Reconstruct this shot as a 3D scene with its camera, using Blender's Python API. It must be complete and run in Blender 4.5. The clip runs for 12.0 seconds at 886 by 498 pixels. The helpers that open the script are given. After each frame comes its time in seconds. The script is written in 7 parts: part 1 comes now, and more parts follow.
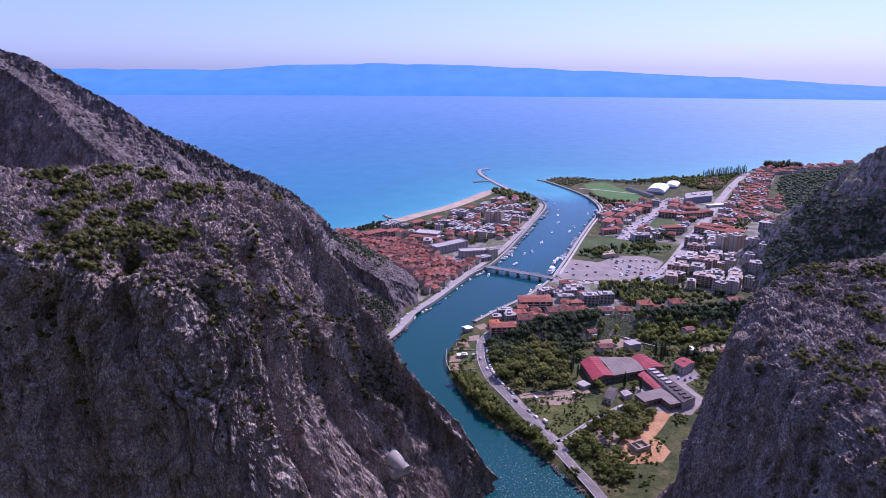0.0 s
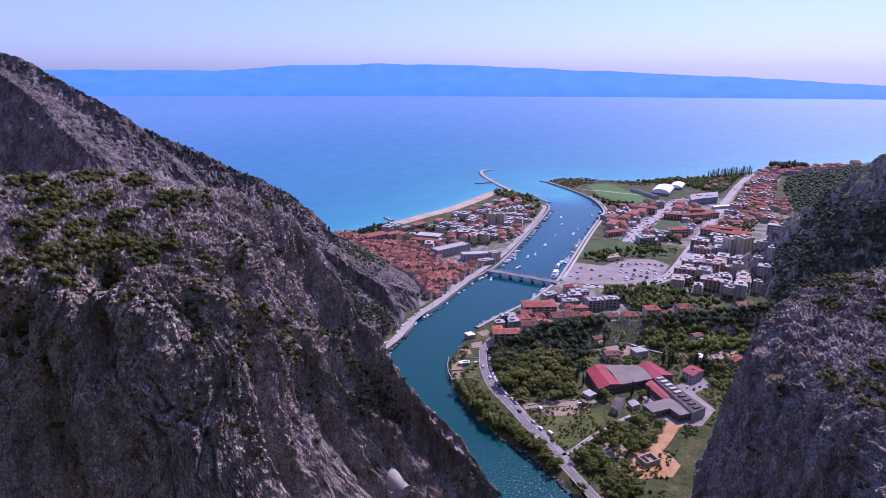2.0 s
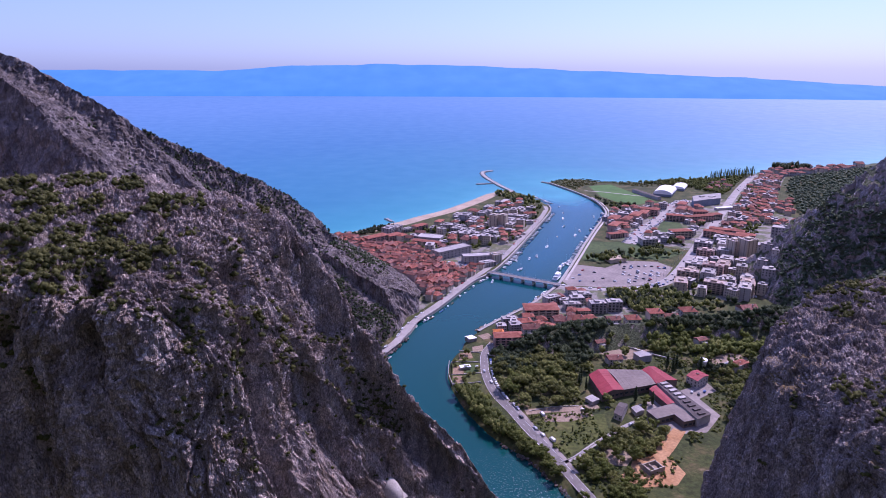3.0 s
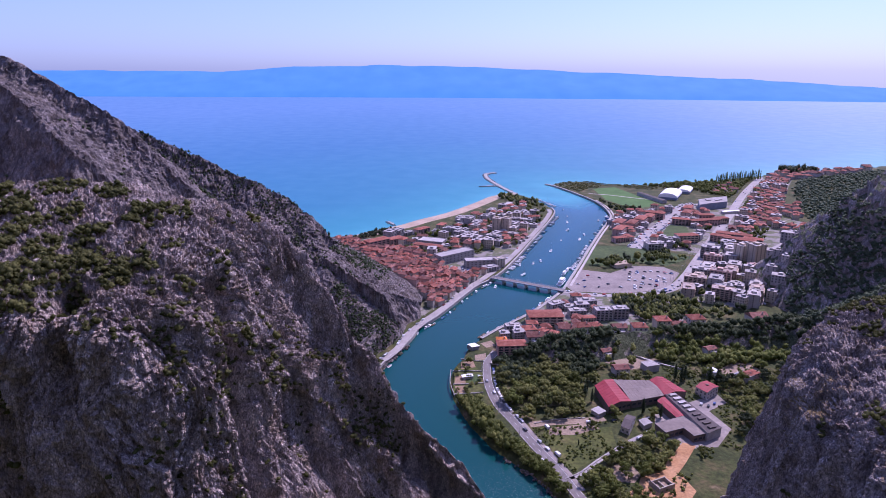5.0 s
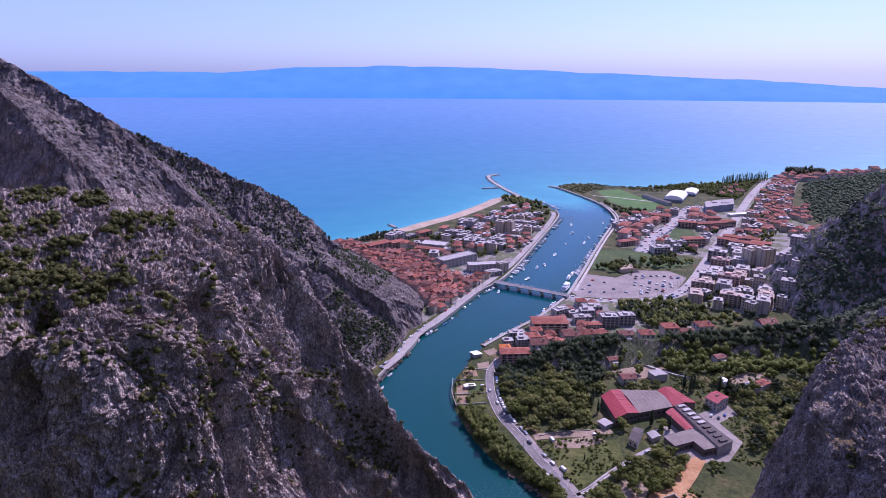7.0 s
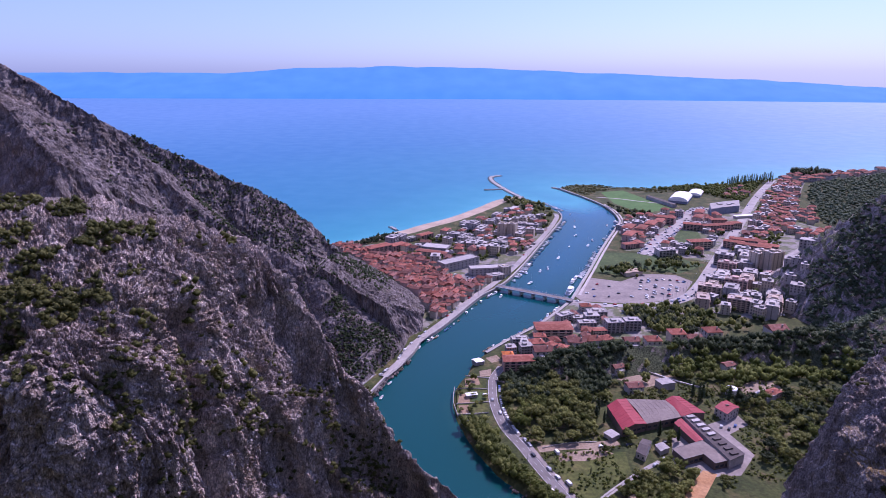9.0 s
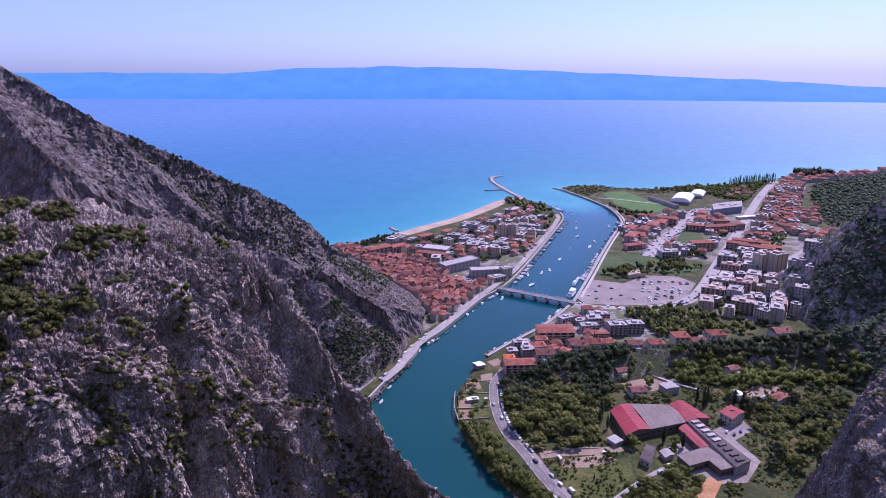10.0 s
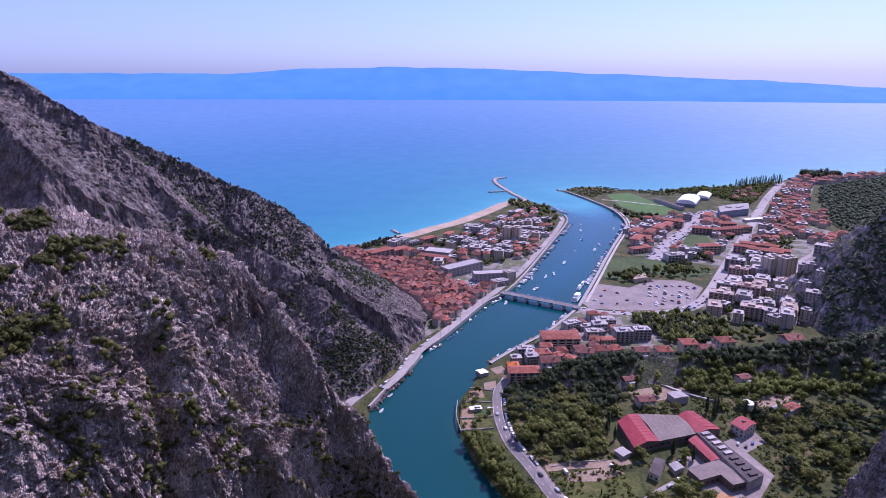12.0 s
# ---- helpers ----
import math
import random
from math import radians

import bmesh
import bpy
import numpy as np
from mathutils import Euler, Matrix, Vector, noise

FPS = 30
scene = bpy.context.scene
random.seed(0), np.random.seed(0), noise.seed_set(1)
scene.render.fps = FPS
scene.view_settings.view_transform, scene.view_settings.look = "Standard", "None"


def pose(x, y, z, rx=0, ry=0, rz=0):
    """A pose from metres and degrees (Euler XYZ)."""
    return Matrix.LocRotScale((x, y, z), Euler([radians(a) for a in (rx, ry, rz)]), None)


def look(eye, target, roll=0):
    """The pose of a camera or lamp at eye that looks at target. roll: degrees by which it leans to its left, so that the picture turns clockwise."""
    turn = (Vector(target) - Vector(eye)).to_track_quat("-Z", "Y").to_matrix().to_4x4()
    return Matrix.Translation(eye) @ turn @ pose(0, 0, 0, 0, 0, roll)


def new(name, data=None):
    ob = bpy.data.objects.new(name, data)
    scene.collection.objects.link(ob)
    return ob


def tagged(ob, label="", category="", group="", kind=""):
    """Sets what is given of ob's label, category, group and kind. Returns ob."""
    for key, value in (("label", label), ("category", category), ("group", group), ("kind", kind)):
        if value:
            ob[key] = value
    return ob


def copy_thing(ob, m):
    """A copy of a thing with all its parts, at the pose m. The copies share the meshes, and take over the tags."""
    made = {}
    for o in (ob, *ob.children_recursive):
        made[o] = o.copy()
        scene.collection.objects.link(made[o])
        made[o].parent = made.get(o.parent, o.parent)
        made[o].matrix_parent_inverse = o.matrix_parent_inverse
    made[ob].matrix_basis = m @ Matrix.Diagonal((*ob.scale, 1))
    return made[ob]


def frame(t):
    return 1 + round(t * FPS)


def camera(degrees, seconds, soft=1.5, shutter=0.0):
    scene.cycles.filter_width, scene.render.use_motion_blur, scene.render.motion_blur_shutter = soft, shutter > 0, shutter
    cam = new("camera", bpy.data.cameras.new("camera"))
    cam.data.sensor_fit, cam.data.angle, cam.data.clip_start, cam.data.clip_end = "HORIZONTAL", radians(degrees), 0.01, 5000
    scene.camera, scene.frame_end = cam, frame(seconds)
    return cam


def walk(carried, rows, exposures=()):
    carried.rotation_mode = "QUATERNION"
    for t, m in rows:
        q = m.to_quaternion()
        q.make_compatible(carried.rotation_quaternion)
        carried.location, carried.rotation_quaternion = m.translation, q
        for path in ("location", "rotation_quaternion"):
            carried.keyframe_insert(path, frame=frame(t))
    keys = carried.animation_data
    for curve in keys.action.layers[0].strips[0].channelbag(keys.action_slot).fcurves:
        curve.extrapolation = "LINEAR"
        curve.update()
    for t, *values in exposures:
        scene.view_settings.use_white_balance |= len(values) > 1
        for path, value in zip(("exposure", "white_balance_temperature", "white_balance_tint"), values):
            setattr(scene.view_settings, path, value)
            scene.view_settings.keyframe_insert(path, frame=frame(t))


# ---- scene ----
cam = camera(72, 12.0, soft=0.6)
PATH = [
    (0, look((-0.03, 0.01, 239.98), (-0.05, 958.76, -44.24), 0.091)),
    (0.5, look((0.23, 3.62, 239.91), (-0.97, 962.38, -44.30), 0.019)),
    (1, look((0.44, 7.25, 239.84), (-1.56, 966.00, -44.39), -0.011)),
    (1.5, look((0.56, 10.87, 239.80), (-2.30, 969.63, -44.40), -0.034)),
    (2, look((0.65, 14.51, 239.74), (-3.04, 973.35, -44.17), -0.045)),
    (2.5, look((0.75, 18.11, 239.65), (-3.70, 977.04, -43.95), -0.032)),
    (3, look((0.84, 21.70, 239.59), (-4.50, 980.70, -43.75), -0.011)),
    (5, look((1.32, 35.76, 239.58), (-8.36, 995.23, -42.06), 0.087)),
    (5.5, look((1.49, 39.17, 239.60), (-9.32, 998.72, -41.73), 0.114)),
    (6, look((1.70, 42.58, 239.65), (-10.47, 1002.23, -41.29), 0.113)),
    (6.5, look((1.92, 46.02, 239.73), (-11.52, 1005.68, -41.09), 0.081)),
    (7, look((2.15, 49.45, 239.76), (-12.53, 1009.14, -40.91), 0.058)),
    (9, look((2.62, 63.19, 239.40), (-15.30, 1023.02, -40.60), -0.045)),
    (9.5, look((2.63, 66.60, 239.22), (-15.67, 1026.39, -40.89), -0.064)),
    (10, look((2.57, 69.98, 239.10), (-16.53, 1029.83, -40.76), -0.061)),
    (10.5, look((2.55, 73.35, 239.00), (-17.36, 1033.25, -40.66), -0.053)),
    (11, look((2.58, 76.62, 238.90), (-18.36, 1036.53, -40.62), -0.057)),
    (11.5, look((2.62, 79.73, 238.82), (-19.50, 1039.70, -40.39), -0.057)),
    (12, look((2.68, 82.79, 238.78), (-20.95, 1042.80, -40.19), -0.054)),
]
walk(cam, PATH, [(0.0, 0.2, 5450, 50), (12.0, 0.2, 5450, 50)])

# ---- light ----
SUN_AZ, SUN_EL = 38.0, 49.0        # degrees to the right of +y, degrees up
world = bpy.data.worlds.new("sky")
scene.world = world
world.use_nodes = True
wn = world.node_tree.nodes
sky = wn.new("ShaderNodeTexSky")
sky.sky_type = "NISHITA"
sky.sun_disc = False
sky.sun_elevation, sky.sun_rotation = radians(SUN_EL), radians(SUN_AZ)
sky.air_density, sky.dust_density, sky.ozone_density = 1.0, 1.0, 3.0
wn["Background"].inputs[1].default_value = 0.078
# sea haze takes the yellow out of the low sky
cool = wn.new("ShaderNodeVectorMath")
cool.operation = "MULTIPLY"
cool.inputs[1].default_value = (0.72, 0.93, 1.05)
world.node_tree.links.new(sky.outputs[0], cool.inputs[0])
# thin summer haze: an even pale blue veil over the whole sky
veil, both = wn.new("ShaderNodeBackground"), wn.new("ShaderNodeAddShader")
veil.inputs[0].default_value, veil.inputs[1].default_value = (0.475, 0.54, 0.87, 1), 0.325
world.node_tree.links.new(cool.outputs[0], wn["Background"].inputs[0])
world.node_tree.links.new(wn["Background"].outputs[0], both.inputs[0])
world.node_tree.links.new(veil.outputs[0], both.inputs[1])
world.node_tree.links.new(both.outputs[0], wn["World Output"].inputs["Surface"])
sun = new("sun", bpy.data.lights.new("sun", "SUN"))
sun.data.energy, sun.data.angle, sun.data.color = 4.5, radians(0.6), (1.0, 0.905, 0.77)
sun_dir = Vector((math.sin(radians(SUN_AZ)) * math.cos(radians(SUN_EL)), math.cos(radians(SUN_AZ)) * math.cos(radians(SUN_EL)), math.sin(radians(SUN_EL))))
sun.rotation_euler = sun_dir.to_track_quat("Z", "Y").to_euler()


# ---- materials ----
def material(name, colours, scale=1.0, rough=0.85, fine=0.0, bump=0.0, bump_scale=None, metal=0.0, vary=0.0, detail=6.0, stretch=(1, 1, 1), spec=0.3, local=False):
    """A two-scale material: colours as (position, rgb) along a noise, a finer noise over it, relief, and a shade of its own for each object."""
    m = bpy.data.materials.new(name)
    m.use_nodes = True
    nt, L = m.node_tree, m.node_tree.links
    b = nt.nodes["Principled BSDF"]
    b.inputs["Roughness"].default_value, b.inputs["Metallic"].default_value = rough, metal
    b.inputs["Specular IOR Level"].default_value = spec
    geo = nt.nodes.new("ShaderNodeNewGeometry")
    where = geo.outputs["Position"]
    if local:
        where = nt.nodes.new("ShaderNodeTexCoord").outputs["Object"]
    mp = nt.nodes.new("ShaderNodeMapping")
    mp.inputs["Scale"].default_value = stretch
    L.new(where, mp.inputs[0])
    n1 = nt.nodes.new("ShaderNodeTexNoise")
    n1.inputs["Scale"].default_value, n1.inputs["Detail"].default_value, n1.inputs["Roughness"].default_value = scale, detail, 0.62
    L.new(mp.outputs[0], n1.inputs["Vector"])
    ramp = nt.nodes.new("ShaderNodeValToRGB")
    els = ramp.color_ramp.elements
    els[0].position, els[0].color = colours[0][0], (*colours[0][1], 1)
    els[1].position, els[1].color = colours[-1][0], (*colours[-1][1], 1)
    for p, c in colours[1:-1]:
        els.new(p).color = (*c, 1)
    L.new(n1.outputs["Fac"], ramp.inputs[0])
    out = ramp.outputs[0]
    if fine:
        n2 = nt.nodes.new("ShaderNodeTexNoise")
        n2.inputs["Scale"].default_value, n2.inputs["Detail"].default_value = scale * 7, 5
        L.new(mp.outputs[0], n2.inputs["Vector"])
        mr = nt.nodes.new("ShaderNodeMapRange")
        mr.inputs["From Min"].default_value, mr.inputs["From Max"].default_value = 0.3, 0.7
        mr.inputs["To Min"].default_value, mr.inputs["To Max"].default_value = 1 - fine, 1 + fine
        L.new(n2.outputs["Fac"], mr.inputs["Value"])
        mul = nt.nodes.new("ShaderNodeVectorMath")
        mul.operation = "SCALE"
        L.new(out, mul.inputs[0]), L.new(mr.outputs[0], mul.inputs["Scale"])
        out = mul.outputs[0]
    if vary:
        info = nt.nodes.new("ShaderNodeObjectInfo")
        mr = nt.nodes.new("ShaderNodeMapRange")
        mr.inputs["To Min"].default_value, mr.inputs["To Max"].default_value = 1 - vary, 1 + vary
        both = nt.nodes.new("ShaderNodeMath")
        both.operation = "ADD"
        frac = nt.nodes.new("ShaderNodeMath")
        frac.operation = "FRACT"
        L.new(info.outputs["Random"], both.inputs[0]), L.new(geo.outputs["Random Per Island"], both.inputs[1])
        L.new(both.outputs[0], frac.inputs[0]), L.new(frac.outputs[0], mr.inputs["Value"])
        mul = nt.nodes.new("ShaderNodeVectorMath")
        mul.operation = "SCALE"
        L.new(out, mul.inputs[0]), L.new(mr.outputs[0], mul.inputs["Scale"])
        out = mul.outputs[0]
    L.new(out, b.inputs["Base Color"])
    if bump:
        n3 = nt.nodes.new("ShaderNodeTexNoise")
        n3.inputs["Scale"].default_value, n3.inputs["Detail"].default_value = bump_scale or scale * 4, 8
        L.new(mp.outputs[0], n3.inputs["Vector"])
        bp = nt.nodes.new("ShaderNodeBump")
        bp.inputs["Strength"].default_value, bp.inputs["Distance"].default_value = 1.0, bump
        L.new(n3.outputs["Fac"], bp.inputs["Height"])
        L.new(bp.outputs[0], b.inputs["Normal"])
    return m


def rock_material(name, light, dark, green, green_amount, bump=0.9, cell=0.35):
    """Fissured limestone: pale weathered stone, dark water streaks down the face, cracks, and turf where the ground is not steep."""
    m = bpy.data.materials.new(name)
    m.use_nodes = True
    nt, L = m.node_tree, m.node_tree.links
    N = nt.nodes.new
    b = nt.nodes["Principled BSDF"]
    b.inputs["Roughness"].default_value, b.inputs["Specular IOR Level"].default_value = 0.9, 0.15
    geo = N("ShaderNodeNewGeometry")
    P = geo.outputs["Position"]

    def noise_tex(scale, detail, stretch=(1, 1, 1), rough=0.6):
        mp, n = N("ShaderNodeMapping"), N("ShaderNodeTexNoise")
        mp.inputs["Scale"].default_value = stretch
        n.inputs["Scale"].default_value, n.inputs["Detail"].default_value, n.inputs["Roughness"].default_value = scale, detail, rough
        L.new(P, mp.inputs[0]), L.new(mp.outputs[0], n.inputs["Vector"])
        return n.outputs["Fac"]

    def ramp(fac, a, bb, ca, cb):
        r = N("ShaderNodeValToRGB")
        r.color_ramp.elements[0].position, r.color_ramp.elements[0].color = a, (*ca, 1)
        r.color_ramp.elements[1].position, r.color_ramp.elements[1].color = bb, (*cb, 1)
        L.new(fac, r.inputs[0])
        return r.outputs[0]

    def mix(fac, a, bb, kind="MIX"):
        x = N("ShaderNodeMix")
        x.data_type, x.blend_type = "RGBA", kind
        if isinstance(fac, float):
            x.inputs[0].default_value = fac
        else:
            L.new(fac, x.inputs[0])
        L.new(a, x.inputs[6]), L.new(bb, x.inputs[7])
        return x.outputs[2]

    base = ramp(noise_tex(0.09, 10), 0.36, 0.64, dark, light)
    # brown lichen and thin soil in the hollows
    soil = ramp(noise_tex(0.16, 9, (1, 1, 0.5), 0.7), 0.50, 0.62, (1, 1, 1), (0.72, 0.655, 0.54))
    base = mix(0.8, base, soil, "MULTIPLY")
    streak = ramp(noise_tex(0.30, 6, (1, 1, 0.16)), 0.40, 0.58, (0.62, 0.60, 0.61), (1, 1, 1))
    base = mix(0.85, base, streak, "MULTIPLY")
    grain = ramp(noise_tex(2.2, 10, (1, 1, 0.42), 0.78), 0.36, 0.64, (0.34, 0.33, 0.34), (1.74, 1.72, 1.69))
    base = mix(1.0, base, grain, "MULTIPLY")
    vor = N("ShaderNodeTexVoronoi")
    vor.feature = "DISTANCE_TO_EDGE"
    vor.inputs["Scale"].default_value = cell
    mp = N("ShaderNodeMapping")
    mp.inputs["Scale"].default_value = (1, 1, 0.45)
    wob = N("ShaderNodeVectorMath")
    wob.operation = "MULTIPLY_ADD"
    nz = N("ShaderNodeTexNoise")
    nz.inputs["Scale"].default_value, nz.inputs["Detail"].default_value = 0.5, 4
    L.new(P, nz.inputs["Vector"]), L.new(nz.outputs["Color"], wob.inputs[0])
    wob.inputs[1].default_value = (0.9, 0.9, 0.9)
    L.new(P, wob.inputs[2]), L.new(wob.outputs[0], mp.inputs[0]), L.new(mp.outputs[0], vor.inputs["Vector"])
    crack = ramp(vor.outputs["Distance"], 0.0, 0.08, (0.45, 0.43, 0.44), (1, 1, 1))
    base = mix(0.5, base, crack, "MULTIPLY")
    joints = None
    for sc, lo, hi in ((0.55, 0.84, 1.12), (1.7, 0.74, 1.22)):
        cells, edges = N("ShaderNodeTexVoronoi"), N("ShaderNodeTexVoronoi")
        edges.feature = "DISTANCE_TO_EDGE"
        for v in (cells, edges):
            v.inputs["Scale"].default_value = sc
            L.new(mp.outputs[0], v.inputs["Vector"])
        one = N("ShaderNodeSeparateColor")
        L.new(cells.outputs["Color"], one.inputs[0])
        base = mix(0.8, base, ramp(one.outputs[0], 0.0, 1.0, (lo, lo * 0.98, lo), (hi, hi * 0.985, hi * 0.97)), "MULTIPLY")
        base = mix(0.45, base, ramp(edges.outputs["Distance"], 0.0, 0.10, (0.42, 0.40, 0.42), (1, 1, 1)), "MULTIPLY")
        joints = edges.outputs["Distance"]
    # turf and low scrub on ledges
    sep = N("ShaderNodeSeparateXYZ")
    L.new(geo.outputs["Normal"], sep.inputs[0])
    nadd = N("ShaderNodeMath")
    nadd.operation = "MULTIPLY_ADD"
    L.new(noise_tex(0.055, 8), nadd.inputs[0])
    nadd.inputs[1].default_value = 1.6
    L.new(sep.outputs["Z"], nadd.inputs[2])
    mr = N("ShaderNodeMapRange")
    mr.inputs["From Min"].default_value, mr.inputs["From Max"].default_value = 1.75 - green_amount, 1.95 - green_amount
    L.new(nadd.outputs[0], mr.inputs["Value"])
    turf = ramp(noise_tex(0.8, 8), 0.35, 0.68, (green[0] * 0.45, green[1] * 0.45, green[2] * 0.45), (green[0] * 1.5, green[1] * 1.4, green[2] * 1.3))
    base = mix(mr.outputs[0], base, turf)
    L.new(base, b.inputs["Base Color"])
    hsum = N("ShaderNodeMath")
    hsum.operation = "ADD"
    L.new(noise_tex(0.9, 10, (1, 1, 0.6), 0.7), hsum.inputs[0])
    cm = N("ShaderNodeMath")
    cm.operation = "MINIMUM"
    L.new(vor.outputs["Distance"], cm.inputs[0])
    cm.inputs[1].default_value = 0.25
    L.new(cm.outputs[0], hsum.inputs[1])
    bp = N("ShaderNodeBump")
    bp.inputs["Distance"].default_value = bump
    L.new(hsum.outputs[0], bp.inputs["Height"])
    fine = N("ShaderNodeBump")
    fine.inputs["Distance"].default_value = bump * 0.45
    L.new(joints, fine.inputs["Height"]), L.new(bp.outputs[0], fine.inputs["Normal"])
    L.new(fine.outputs[0], b.inputs["Normal"])
    return m


ROCK = rock_material("limestone", (0.84, 0.74, 0.672), (0.54, 0.472, 0.432), (0.095, 0.092, 0.036), -0.08, 2.2)
ROCK_DRY = rock_material("limestone_dry_grass", (0.66, 0.59, 0.54), (0.41, 0.362, 0.336), (0.25, 0.19, 0.10), 0.04, 1.7)
# darker limestone copy: the spurs' dim light is put into its colour
ROCK_FAR = rock_material("limestone_far_shaded", (0.325, 0.298, 0.284), (0.145, 0.133, 0.129), (0.065, 0.075, 0.040), 0.0, 0.8, 0.2)
WOODED = rock_material("wooded_slope", (0.66, 0.585, 0.54), (0.42, 0.375, 0.35), (0.10, 0.125, 0.07), 0.42, 1.5, 0.2)
GORGE = material("gorge_scrub", [(0.35, (0.035, 0.045, 0.02)), (0.6, (0.08, 0.085, 0.045)), (0.75, (0.22, 0.20, 0.17))], 0.02, 0.95, 0.3, 0.5, 0.2)
GROUND = material("valley_ground", [(0.34, (0.028, 0.040, 0.011)), (0.50, (0.052, 0.062, 0.017)), (0.60, (0.088, 0.078, 0.030)), (0.70, (0.175, 0.130, 0.078))], 0.06, 0.95, 0.35, 0.3, 0.6)
ASPHALT = material("asphalt", [(0.35, (0.135, 0.120, 0.113)), (0.65, (0.20, 0.180, 0.170))], 0.08, 0.85, 0.12, 0.02, 2.0)
PALE_ASPHALT = material("pale_asphalt", [(0.35, (0.27, 0.245, 0.23)), (0.65, (0.36, 0.33, 0.31))], 0.05, 0.85, 0.10, 0.02, 2.0)
PAVING = material("pale_paving", [(0.35, (0.33, 0.30, 0.275)), (0.65, (0.46, 0.42, 0.385))], 0.1, 0.8, 0.12)
GRAVEL = material("pale_gravel", [(0.3, (0.20, 0.172, 0.157)), (0.7, (0.30, 0.26, 0.236))], 0.05, 0.95, 0.15, 0.05, 1.5)
SAND = material("beach_sand", [(0.3, (0.34, 0.26, 0.19)), (0.7, (0.46, 0.36, 0.27))], 0.03, 0.95, 0.12)
GRASS = material("mown_grass", [(0.3, (0.038, 0.066, 0.020)), (0.7, (0.072, 0.105, 0.033))], 0.04, 0.95, 0.25, 0.1, 2)
MEADOW = material("rough_meadow", [(0.3, (0.046, 0.062, 0.013)), (0.55, (0.080, 0.090, 0.022)), (0.75, (0.130, 0.112, 0.042))], 0.06, 0.95, 0.35, 0.2, 1.5)
EARTH = material("orange_earth", [(0.3, (0.33, 0.165, 0.07)), (0.7, (0.47, 0.28, 0.145))], 0.08, 0.95, 0.2, 0.1, 1)
PALE_EARTH = material("pale_earth", [(0.3, (0.21, 0.152, 0.105)), (0.7, (0.33, 0.255, 0.185))], 0.1, 0.95, 0.25, 0.2, 1)
STONE = material("quay_stone", [(0.3, (0.26, 0.24, 0.22)), (0.7, (0.40, 0.375, 0.345))], 0.4, 0.85, 0.2, 0.05, 1)


